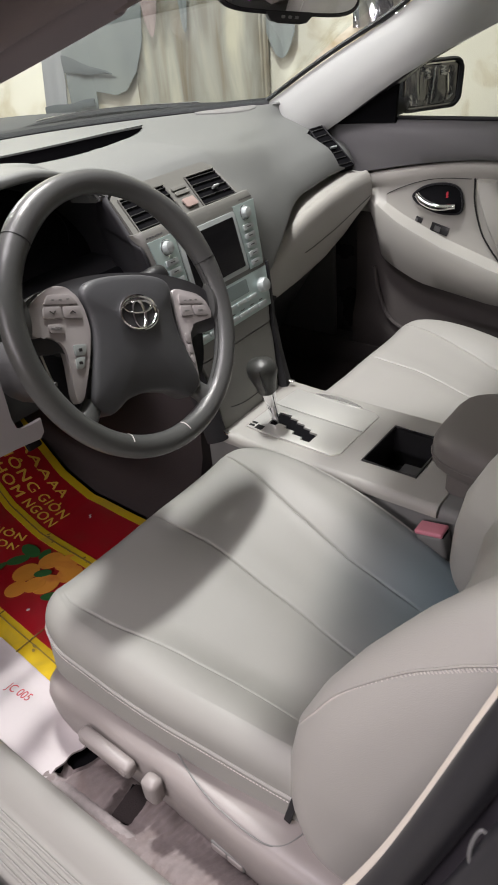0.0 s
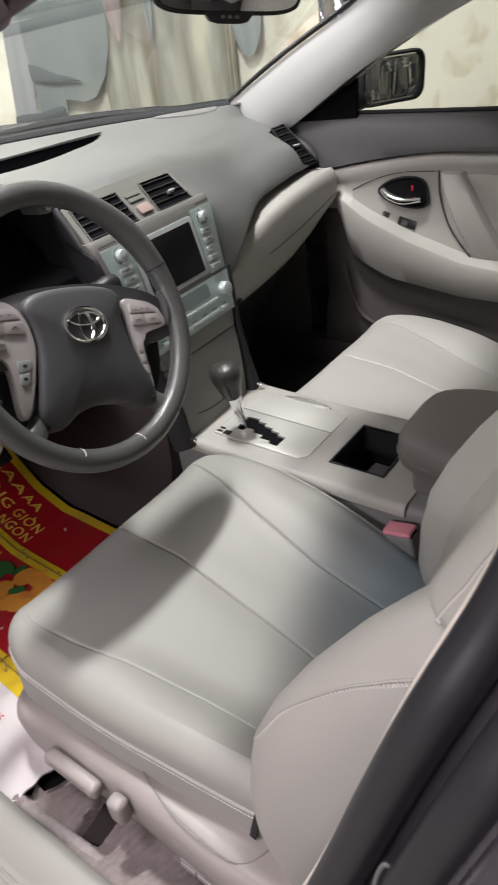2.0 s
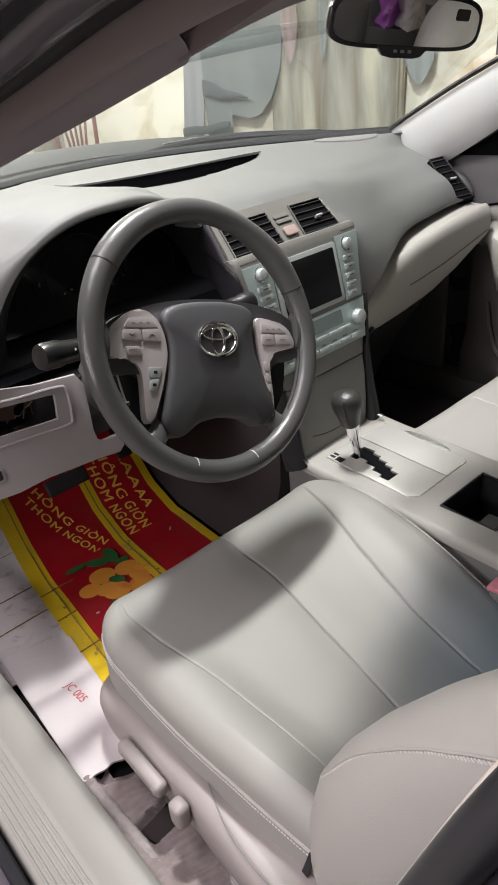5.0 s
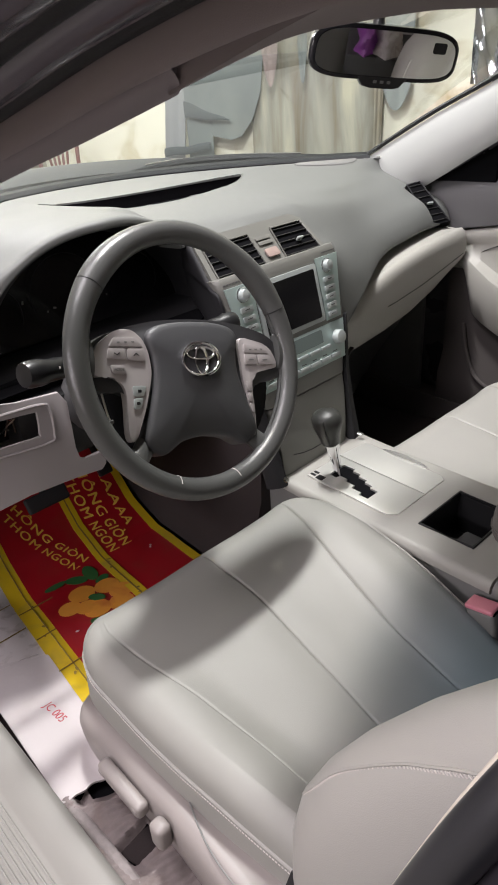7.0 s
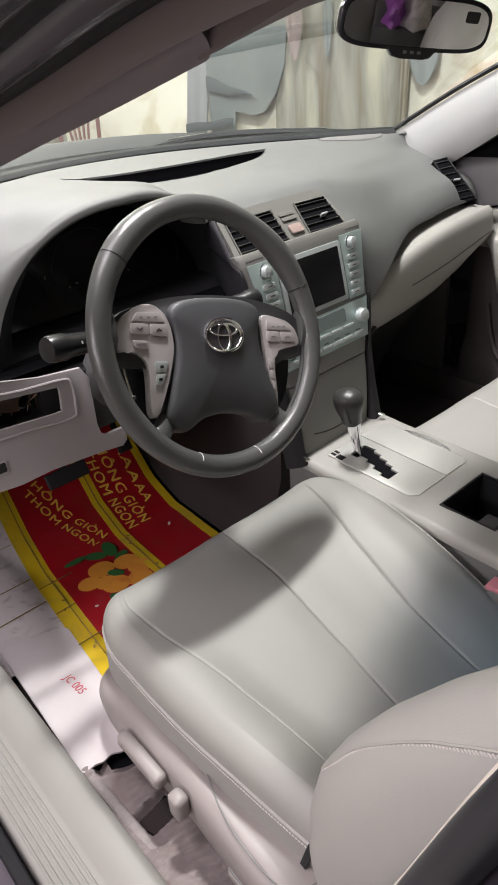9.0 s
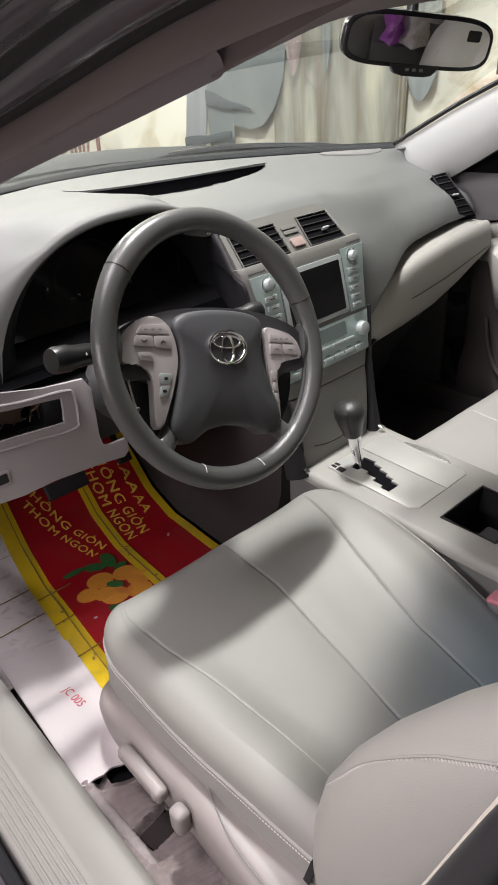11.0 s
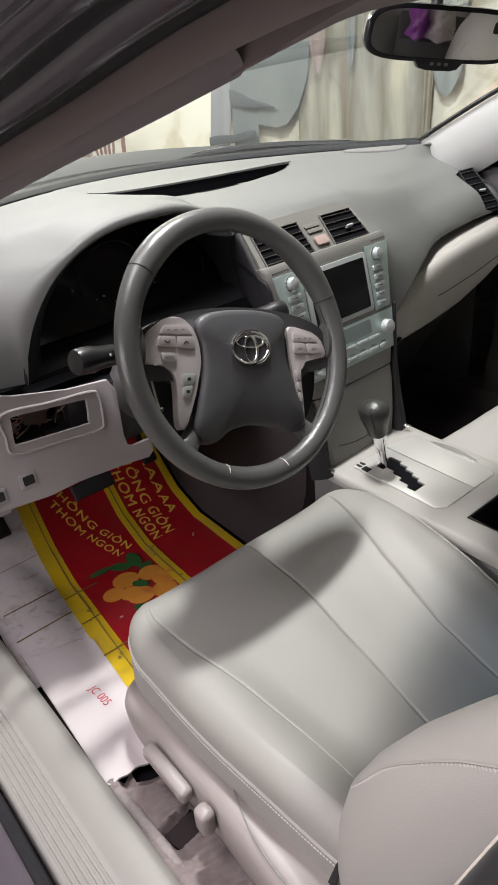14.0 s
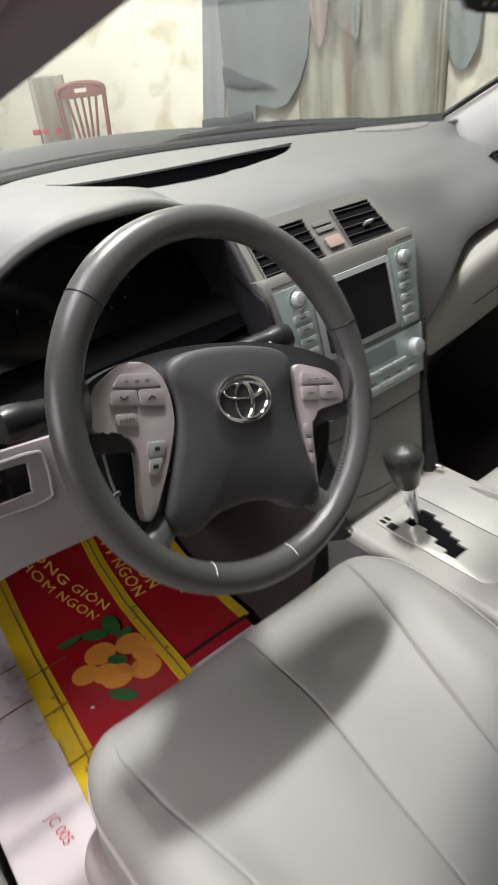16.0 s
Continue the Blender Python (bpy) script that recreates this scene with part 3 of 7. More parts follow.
# rear of the cabin
bm = bmesh.new()
rbox(bm, (0.0, -1.36, 0.42), (1.30, 0.52, 0.20), 0.06, segs=4)
part("rear_bench", bm, "leather", car, "grey leather rear bench cushion")
for x in (-0.40, 0.0, 0.40):
    bm = bmesh.new()
    rbox(bm, (x, -1.68, 0.74), (0.40, 0.16, 0.62), 0.05, (-22, 0, 0), 4)
    part("rear_backrest", bm, "leather", car, "grey leather rear backrest")
    bm = bmesh.new()
    rbox(bm, (x, -1.80, 1.10), (0.24, 0.09, 0.15), 0.04, (-12, 0, 0), 4)
    part("rear_headrest", bm, "leather", car, "grey leather rear headrest")
bm = bmesh.new()
rbox(bm, (0.0, -2.05, 1.02), (1.2, 0.5, 0.03), 0.01)
part("parcel_shelf", bm, "midgrey", car)
for sg in (-1, 1):
    bm = bmesh.new()
    loft(bm, [[(sg * 0.74, y, 0.28), (sg * 0.74, y, 0.95), (sg * 0.80, y, 0.96), (sg * 0.82, y, 0.28)] for y in (-0.98, -1.5, -1.95)])
    part("rear_door_trim", bm, "midgrey", car)
    bm = bmesh.new()
    tube(bm, [(sg * 0.78, -1.75, 0.95), (sg * 0.68, -1.85, 1.2), (sg * 0.56, -1.75, 1.34)], 0.05, 8)
    part("rear_pillar", bm, "headliner", car)

rear_box = thing("storage_box", "dark grey box standing on the rear bench", "box", (0.16, -1.40, 0.52))
bm = bmesh.new()
rbox(bm, (0.16, -1.40, 0.62), (0.28, 0.22, 0.20), 0.012)
part("body", bm, "darkgrey", rear_box)
for nm, x, mat, lab, w in (("shopping_bag", 0.078, "purple", "purple plastic bag standing on the dark grey box", 0.055), ("paper_bag", 0.150, "card", "white crumpled bag standing on the dark grey box", 0.08)):
    bag = thing(nm, lab, "bag", (x, -1.36, 0.72))
    bm = bmesh.new()
    rings = []
    for i in range(15):
        t = i / 14
        rings.append([(x + (w * 0.5 + 0.01 * math.sin(9 * t + 3 * a)) * math.cos(a) * (1.1 - 0.25 * t), -1.36 + 0.07 * math.sin(a) * (1.1 - 0.5 * t) + 0.008 * math.sin(17 * t + 5 * a), 0.72 + 0.12 * t) for a in [2 * math.pi * k / 20 for k in range(20)]])
    loft(bm, rings)
    part("body", bm, mat, bag, smooth=60)

# ---------------------------------------------------------------- seats
SEAMS = (-0.205, 0.0, 0.205)


def seat_seam(sm, y):
    """The seams draw together towards the back, the middle one leaning to the door."""
    if sm < -0.1:
        return float(np.interp(-y, (-0.03, 0.06, 0.16, 0.26, 0.34, 0.47), (-0.212, -0.204, -0.185, -0.171, -0.162, -0.148)))
    if sm > 0.1:
        return float(np.interp(-y, (-0.08, -0.015, 0.05, 0.13, 0.20, 0.26, 0.33, 0.47), (0.200, 0.187, 0.168, 0.141, 0.125, 0.114, 0.112, 0.116)))
    return float(np.interp(-y, (-0.03, 0.08, 0.20, 0.32, 0.47), (0.004, 0.004, -0.011, -0.019, -0.024)))


def swell(y):
    return math.sin(math.pi * max(0.0, min(1.0, (0.075 - y) / 0.47)))


def seat_half(y):
    f = max(0, (y + 0.03) / 0.11)
    return 0.228 - 0.03 * max(0, (-0.1 - y) / 0.3) - 0.045 * f ** 2.2


def door_half(y):
    """Half width on the driver's door side, where the cushion keeps its width towards the back."""
    if y > -0.1:
        return seat_half(y)
    return float(np.interp(-y, (0.1, 0.16, 0.21, 0.26, 0.305, 0.38, 0.47), (0.228, 0.2269, 0.2244, 0.2214, 0.2179, 0.2104, 0.2005)))


def door_edge(y):
    """Height of the raised edge above the piping on the driver's door side."""
    return 0.0428 + float(np.interp(-y, (0.05, 0.1, 0.16, 0.21, 0.26, 0.305, 0.38, 0.47), (0.5137, 0.510, 0.508, 0.506, 0.5055, 0.5035, 0.498, 0.49)))


def seat_top(x, y, driver=False):
    s_ = 0.03 - y
    z = 0.555 - 0.06 * s_ - (0.36 if driver else 0.40) * s_ * s_ if s_ > 0 else 0.555
    e = seat_seam(0.205, y) if x > 0 else -seat_seam(-0.205, y)
    b = max(0.0, (abs(x) - e * 0.75) / 0.09)
    z += 0.016 * min(1, b) ** 2 * (3 - 2 * min(1, b)) * (0.6 + 0.6 * max(0, min(1, (0.03 - y) / 0.3)))
    for sm in SEAMS:
        q = seat_seam(sm, y)
        fade = max(0.0, min(1.0, (0.075 - y) / 0.06))
        thin = fade if sm > -0.1 else max(0.0, min(1.0, (0.035 - y) / 0.05))
        z -= 0.0032 * thin * math.exp(-((x - q) / 0.0015) ** 2) + 0.0030 * thin * math.exp(-((x - q) / 0.026) ** 2)
    if x > 0.04:
        g = min(1.0, (x - 0.04) / 0.15)
        z += 0.013 * g * g * (3 - 2 * g) * swell(y)
    if driver and x < 0 and y < -0.05:
        q = -seat_seam(-0.205, y) - 0.045
        g = max(0.0, min(1.0, (-x - q) / (door_half(y) - q)))
        z += (door_edge(y) - 0.003 - z) * g * g * (2.2 - 1.2 * g) * min(1.0, (-0.05 - y) / 0.08)
    z += 0.0012 * math.sin(31 * x + 17 * y) * math.sin(23 * y - 9 * x)
    return z


def seat(name, cx, label, driver):
    s = thing(name, label, "car seat", (cx, -0.2, 0.325), "front seats")
    R = 0.042
    ys = [-0.47 + 0.5 * i / 30 for i in range(31)] + [0.03 + 0.052 * math.sin(math.pi / 2 * j / 9) for j in range(1, 10)] + [0.084, 0.078]
    drops = [0] * 31 + [0.055 * (1 - math.cos(math.pi / 2 * j / 9)) for j in range(1, 10)] + [0.085, 0.12]

    def stations(y):
        h = seat_half(y)
        hl = door_half(y) if driver else h
        out = []
        lim = [-hl, max(seat_seam(-0.205, y), 0.01 - hl), seat_seam(0.0, y), min(seat_seam(0.205, y), h - 0.01), h]
        for a, b in zip(lim, lim[1:]):
            for k in range(25):
                t = k / 24
                t = t - math.sin(2 * math.pi * t) / (2 * math.pi) * 0.93
                out.append(a + (b - a) * t)
        return out

    bm = bmesh.new()
    rings = []
    for y, d in zip(ys, drops):
        st = stations(y)
        ring = [(cx + x, y, seat_top(x, y, driver) - d) for x in st]
        xr, zr, xl, zl = ring[-1][0], ring[-1][2], ring[0][0], ring[0][2]
        arc = [math.pi / 2 * j / 7 for j in range(1, 8)]
        right = [(xr + R * 0.8 * math.sin(a), y, zr - R * (1 - math.cos(a))) for a in arc]
        left = [(xl - R * 0.8 * math.sin(a), y, zl - R * (1 - math.cos(a))) for a in arc]
        zb = min(0.415, zr - 0.075)
        ring = ring + right + [(right[-1][0] + 0.005, y, right[-1][2] * 0.7 + zb * 0.3), (right[-1][0] + 0.010, y, zb), (left[-1][0] - (0.007 if driver else 0.010), y, zb), (left[-1][0] - (0.003 if driver else 0.005), y, left[-1][2] * 0.7 + zb * 0.3)] + left[::-1]
        rings.append(ring)
    loft(bm, rings)
    cushion = part("cushion", bm, "leather_stain_shade" if driver else "leather", s, "grey leather seat cushion with three seams", smooth=70)
    for sg in (-1, 1):
        def edge(y, dz, out):
            f = max(0.0, (y - 0.03) / 0.052)
            drop = 0.055 * (1 - math.sqrt(max(0, 1 - min(1, f) ** 2)))
            h = door_half(y) if driver and sg < 0 else seat_half(y)
            return (cx + sg * (h + R * 0.8 + out), y, seat_top(sg * h, y, driver) - drop - R * dz)
        yy = [-0.44 + 0.515 * i / 40 for i in range(41)]
        bm = bmesh.new()
        high = driver and sg > 0
        tube(bm, [edge(y, 0.42 if high else 1.02, -0.0050 if high else 0.0) for y in yy], 0.0026, 6)
        part("piping", bm, "piping", cushion)
        bm = bmesh.new()
        for row in (1.14,):
            for i in range(110):
                p = edge(-0.43 + 0.49 * i / 110, row + 0.08, 0.0018)
                rbox(bm, p, (0.0012, 0.0028, 0.0010), 0)
        tagged(part("stitching", bm, "stitch", cushion, "pale stitching", smooth=0), kind="stuff")

    # backrest: level slices, each a closed outline with fat side bolsters
    def front_y(z):
        return float(np.interp(z, (0.40, 0.44, 0.50, 0.57, 0.634, 0.695, 0.76, 0.828, 0.871, 0.892, 0.902, 0.909, 0.93, 0.96, 1.0, 1.10), (-0.42, -0.392, -0.377, -0.380, -0.392, -0.418, -0.455, -0.502, -0.537, -0.558, -0.571, -0.563, -0.572, -0.585, -0.604, -0.655)))

    def back_half(z):
        return 0.272 - 0.03 * max(0, (z - 0.6) / 0.5) - 0.05 * max(0, (z - 0.95) / 0.15) ** 2 - 0.02 * max(0, (0.47 - z) / 0.07) ** 2

    def back_ring(z):
        fy, hw = front_y(z), back_half(z)
        bol = 0.075 - 0.035 * max(0, min(1, (z - 0.6) / 0.4))
        thick = 0.20 - 0.06 * max(0, (z - 0.6) / 0.5)
        e = min(1.0, math.sqrt(max(0.02, (1.10 - z) / 0.07)), math.sqrt(max(0.02, (z - 0.395) / 0.05)))
        pts = [(0.0, fy - bol), (0.28, fy - bol * 0.98), (0.50, fy - bol * 0.80), (0.56, fy - bol * 0.80), (0.68, fy - bol * 0.25), (0.80, fy - bol * 0.02), (0.90, fy - 0.010), (0.975, fy - 0.040), (1.0, fy - 0.085), (0.985, fy - thick * 0.75), (0.86, fy - thick), (0.4, fy - thick - 0.012), (0.0, fy - thick - 0.015)]
        mid_y = fy - thick * 0.55
        full = [(x * hw * (0.86 + 0.14 * e), mid_y + (y - mid_y) * e) for x, y in pts]
        full = full + [(-x, y) for x, y in full[-2:0:-1]]
        return [(cx + p[0], p[1], z) for p in spline(full, 5, True)]

    bm = bmesh.new()
    zs = [0.398, 0.402, 0.41, 0.42, 0.432, 0.446] + [0.46 + 0.58 * i / 80 for i in range(81)] + [1.055, 1.07, 1.083, 1.092, 1.098]
    loft(bm, [back_ring(z) for z in zs])
    back = part("backrest", bm, "leather", s, "grey leather backrest with fat side bolsters", smooth=80)
    for sg in (-1, 1):
        def on_side(y, z):
            d = front_y(z) - y
            return Vector((cx + sg * back_half(z) * float(np.interp(d, (0.0, 0.010, 0.025, 0.040, 0.060, 0.085, 0.2), (0.84, 0.90, 0.945, 0.975, 0.992, 1.0, 1.0))), y, z))
        for nm_, line in (("bolster_seam", ((-0.400, 0.640), (-0.419, 0.676), (-0.435, 0.706), (-0.449, 0.728), (-0.473, 0.760), (-0.513, 0.807), (-0.543, 0.836), (-0.572, 0.861), (-0.61, 0.884), (-0.66, 0.90))), ("upper_seam", ((-0.578, 0.906), (-0.586, 0.925), (-0.5955, 0.945), (-0.606, 0.97), (-0.622, 1.00), (-0.638, 1.03)))):
            path = resample([(0, *q) for q in line], 90 if len(line) > 5 else 40, 30)
            seam = [on_side(p[1], p[2]) + Vector((sg * 0.0008, 0.0006, 0.0004)) for p in path]
            bm = bmesh.new()
            tube(bm, seam, 0.0013, 6)
            part(nm_, bm, "leather", back)
            bm = bmesh.new()
            for p, q in zip(seam, seam[1:]):
                m_ = p.lerp(q, 0.5)
                rbox(bm, m_ + Vector((sg * 0.0008, -0.0016, -0.0024)), (0.0014, 0.0034, 0.0014), 0, (40, 0, 0))
            tagged(part("stitching", bm, "stitch", back, "pale stitching on the bolster", smooth=0), kind="stuff")
    bm = bmesh.new()
    rings = []
    for i in range(15):
        a = math.pi * i / 14
        rr = math.sin(a) ** 0.5
        rings.append([(cx + 0.13 * rr * math.copysign(abs(math.cos(b)) ** 0.6, math.cos(b)), -0.835 + 0.055 * rr * math.copysign(abs(math.sin(b)) ** 0.6, math.sin(b)), 1.17 - 0.085 * math.cos(a)) for b in [2 * math.pi * j / 24 for j in range(24)]])
    loft(bm, rings)
    hr = part("headrest", bm, "leather", s)
    for dx in (-0.06, 0.06):
        bm = bmesh.new()
        tube(bm, [(cx + dx, -0.77, 1.04), (cx + dx, -0.825, 1.12)], 0.006, 10)
        part("headrest_post", bm, "chrome", hr)
    # plastic side cover
    sg = -1 if cx < 0 else 1
    bm = bmesh.new()
    rings = []
    for i in range(41):
        f = i / 40
        y = 0.070 - 0.60 * f
        nose = max(0, (0.14 - f) / 0.14)
        zt = 0.461 + 0.003 * f - 0.055 * nose ** 2
        xo = 0.292 - 0.05 * nose ** 2.0 + 0.012 * min(1.0, max(0.0, (f - 0.45) / 0.3))
        zb = 0.345 + 0.02 * nose
        w = min(1.0, max(0.0, (f - 0.45) / 0.2))
        prof = [(xo - 0.11, zt - 0.06), (xo - 0.10, zt - 0.022 + 0.014 * w), (xo - 0.045, zt - 0.014 + 0.010 * w), (xo - 0.030, zt - 0.004 + 0.002 * w), (xo - 0.018, zt), (xo - 0.006, zt - 0.008), (xo, zt - 0.024), (xo - 0.001, zt - 0.05), (xo - 0.004, zt - 0.075), (xo - 0.012, zb), (xo - 0.11, zb - 0.004)]
        rings.append([(cx + sg * a, y, b) for a, b in prof])
    loft(bm, rings)
    val = part("side_cover", bm, "seatplastic", s, "beige plastic seat side cover", smooth=60)
    # groove that marks off the rear top of the cover
    bm = bmesh.new()
    tube(bm, [(cx + sg * p[0], p[1], p[2] - 0.0026) for p in spline(((0.262, -0.222, 0.4645), (0.277, -0.262, 0.4655), (0.286, -0.299, 0.4655), (0.290, -0.339, 0.4650), (0.290, -0.372, 0.4648), (0.284, -0.390, 0.4650), (0.270, -0.401, 0.4628), (0.235, -0.412, 0.4605)), 6)], 0.0011, 6)
    part("cover_groove", bm, "midgrey", val)
    if driver:
        bm = bmesh.new()
        rbox(bm, (cx - 0.303, -0.126, 0.437), (0.020, 0.098, 0.0245), 0.0092, (3, 0, 0), 4)
        sw = part("slide_switch", bm, "seatplastic", val)
        for dy in (-0.038, 0.038):
            bm = bmesh.new()
            cyl(bm, Matrix.Translation((cx - 0.312, -0.126 + dy, 0.437 + dy * 0.05)) @ pose(0, 0, 0, 0, -90, 0), 0.007, 0.006, 0.0015, 16)
            part("switch_dimple", bm, "seatplastic", sw)
        bm = bmesh.new()
        rbox(bm, (cx - 0.304, -0.212, 0.434), (0.022, 0.026, 0.042), 0.0105, (0, 0, 0), 4)
        part("recline_switch", bm, "seatplastic", val)
        bm = bmesh.new()
        rbox(bm, (cx - 0.2925, -0.318, 0.374), (0.008, 0.054, 0.019), 0.003, (4, 0, 0), 3)
        ls = part("lumbar_switch", bm, "midgrey", val, "grey seat switch in its slot")
        for dy in (-0.0125, 0.0125):
            bm = bmesh.new()
            rbox(bm, (cx - 0.2945, -0.318 + dy, 0.374 + dy * 0.07), (0.007, 0.024, 0.013), 0.0028, (4, 0, 0), 3)
            part("rocker", bm, "seatplastic", ls)
        bm = bmesh.new()
        rbox(bm, (cx - 0.251, -0.389, 0.484), (0.003, 0.009, 0.046), 0.001, (12, 6, 0))
        part("strap", bm, "limb", s, "black elastic strap of the seat cover")
    for dx in (-0.2, 0.2):
        bm = bmesh.new()
        rbox(bm, (cx + dx, -0.2, 0.345), (0.04, 0.55, 0.05), 0.005)
        part("rail", bm, "black", s)
    bm = bmesh.new()
    rbox(bm, (cx, -0.2, 0.395), (0.44, 0.46, 0.06), 0.01)
    part("seat_pan", bm, "black", s)
    return s


driver_seat = seat("driver_seat", -0.362, "light grey leather driver's seat with power switches", True)
passenger_seat = seat("passenger_seat", 0.385, "light grey leather front passenger seat", False)
passenger_seat.location.z -= 0.034

# ---------------------------------------------------------------- dashboard
dash = thing("dashboard", "grey green vinyl dashboard with beige lower half", "dashboard", (0, 0.5, 0.9))
ARCH_C, ARCH_W = -0.315, 0.252


def arch_z(x):
    u = (x - ARCH_C) / ARCH_W
    return 0.84 + 0.218 * max(0.0, 1 - abs(u) ** 2.3) ** 0.55


def lip_z(x):
    return float(np.interp(x, (0.15, 0.20, 0.29, 0.36, 0.46, 0.60, 0.74), (0.812, 0.822, 0.840, 0.853, 0.864, 0.871, 0.868)))


def pad_profile(x):
    yb = base_y(x)
    def filled(pts, *at):
        """The profile with a point halfway along the named stretches."""
        out = []
        for k, p in enumerate(pts):
            out.append(p)
            if k in at:
                out.append(((p[0] + pts[k + 1][0]) / 2, (p[1] + pts[k + 1][1]) / 2))
        return out

    centre = [(yb, 1.012), (yb - 0.05, 1.018), (0.62, 1.026), (0.42, 1.0265), (0.325, 1.0200), (0.286, 1.0035), (0.243, 0.9635), (0.199, 0.9235), (0.174, 0.82), (0.178, 0.756), (0.26, 0.742)]
    if x >= 0.10:
        w = min(1.0, max(0.0, x - 0.15) / 0.59)
        ly, lz = 0.235 + 0.065 * w, lip_z(x)
        cy = 0.33 + 0.13 * w
        side = [(yb, 1.012), (yb - 0.05, 1.018), (yb * 0.55 + cy * 0.45, 1.028 - 0.010 * w), (cy + 0.05, 1.012 - 0.022 * w), (cy - 0.03, 0.982 - 0.022 * w), (ly + 0.025, lz + 0.052), (ly, lz + 0.014), (ly + 0.010, lz - 0.002), (ly + 0.09, lz - 0.012)]
        ks = []
        q = max(0.0, min(1.0, (x - 0.150) / 0.30))
        for n in range(11):
            drop = 1 - (1 - min(1.0, q * 1.9)) ** 2.4
            ks.append((q * q * (3 - 2 * q), (q * (2 - q) if n < 8 else drop)))
        return [(a[0] * (1 - k) + b[0] * k, a[1] * (1 - h) + b[1] * h) for a, b, (k, h) in zip(centre, filled(side, 3, 4), ks)]
    if x > -0.15:
        return centre if x > 0 else centre[:6] + [(0.281, 0.999), (0.284, 0.993), (0.300, 0.989), (0.33, 0.986), (0.36, 0.985)]
    zl = arch_z(x)
    u = (x - ARCH_C) / ARCH_W
    yl = 0.275 + 0.05 * max(0, u) + 0.02 * max(0, -u)
    left = max(0.0, -0.53 - x)
    left = left * left / (left + 0.07)
    top = 1.030 + 0.034 * max(0, 1 - abs(u) ** 2) - 0.10 * left
    yl += left * 0.35
    crest = min(yb - 0.12, 0.40 + 0.05 * abs(u))
    return filled([(yb, 1.012), (yb - 0.05, 1.018), ((yb + crest) / 2, 1.024 + 0.3 * (top - 1.024)), (crest, top), (yl + 0.045, max(zl + 0.012, top - 0.010 - 0.02 * abs(u))), (yl + 0.008, zl + 0.012 + 0.45 * max(0, top - zl - 0.03)), (yl, zl + 0.004), (yl + 0.006, zl - 0.004), (yl + 0.05, zl - 0.004)], 2, 3)


bm = bmesh.new()
rings = []
N = 150
for i in range(N + 1):
    x = -0.745 + 1.49 * i / N
    rings.append([(x, q[0], q[1]) for q in spline(pad_profile(x), 5)])
rows = loft(bm, rings, closed=False, caps=False)
# blend the three regions, keeping the centre opening crisp
for _ in range(3):
    vs = [v for i, r in enumerate(rows) for j, v in enumerate(r) if 6 < i < N - 6 and 2 < j < 30 and -0.21 < v.co.x < -0.152]
    bmesh.ops.smooth_vert(bm, verts=vs, factor=0.5, use_axis_x=False, use_axis_y=True, use_axis_z=True)
for lo_x, hi_x, lo_j, hi_j, times in ((0.17, 0.62, 8, 37, 10), (-0.72, -0.24, 6, 34, 10)):
    vs = [v for i, r in enumerate(rows) for j, v in enumerate(r) if lo_j < j < hi_j and lo_x < r[0].co.x < hi_x]
    for _ in range(times):
        bmesh.ops.smooth_vert(bm, verts=vs, factor=0.5, use_axis_x=False, use_axis_y=True, use_axis_z=True)
bmesh.ops.recalc_face_normals(bm, faces=bm.faces)
bmesh.ops.solidify(bm, geom=bm.faces[:], thickness=0.004)
pad = part("upper_pad", bm, "dash", dash, "grey green grained vinyl upper pad", smooth=60)
# dark crescent recess along the top with two clip slots
def pad_z(x, y):
    p = spline(pad_profile(x), 5)
    return float(np.interp(y, [q[0] for q in p[:22]][::-1], [q[1] for q in p[:22]][::-1]))


FAR = ((-0.158, 0.775), (-0.06, 0.722), (0.06, 0.693), (0.20, 0.675), (0.345, 0.660))
NEAR = ((-0.158, 0.775), (-0.150, 0.670), (-0.125, 0.580), (-0.070, 0.528), (0.030, 0.512), (0.150, 0.536), (0.245, 0.580), (0.305, 0.622), (0.345, 0.660))
edge = [(p[0], p[1]) for p in spline(NEAR, 6)] + [(p[0], p[1]) for p in spline(FAR, 6)][-2:0:-1]
bm = bmesh.new()
loft(bm, [[(x, y, pad_z(x, y) + dz) for x, y in edge] for dz in (-0.03, 0.02)])
carve(pad, bm)
bm = bmesh.new()
mx, my = 0.08, 0.615
loft(bm, [[(mx + (x - mx) * k, my + (y - my) * k, pad_z(x, y) + dz) for x, y in edge] for k, dz in ((1.02, -0.0005), (1.02, -0.034), (1.0, -0.030), (0.05, -0.030))] , caps=False)
rec = part("recess_lining", bm, "void", dash, "black crescent recess lining")
for x, y in ((0.03, 0.640), (0.17, 0.640)):
    bm = bmesh.new()
    rbox(bm, (x, y, 1.000), (0.028, 0.007, 0.006), 0.001)
    part("clip_slot", bm, "darkgrey", rec)
# speaker grille near the passenger side of the screen
bm = bmesh.new()
loft(bm, [[(0.60 + 0.075 * k * math.cos(a) + 0.02 * k * math.sin(a), 0.60 + 0.030 * k * math.sin(a) - 0.045 * k * math.cos(a), pad_z(0.60 + 0.075 * k * math.cos(a) + 0.02 * k * math.sin(a), 0.60 + 0.030 * k * math.sin(a) - 0.045 * k * math.cos(a)) + dz) for a in [2 * math.pi * m / 32 for m in range(32)]] for k, dz in ((1.0, -0.002), (1.0, 0.0015), (0.96, 0.0025), (0.5, 0.0025), (0.05, 0.0025))])
part("speaker_grille", bm, "midgrey", dash, "grey grille in the dash top", smooth=50)

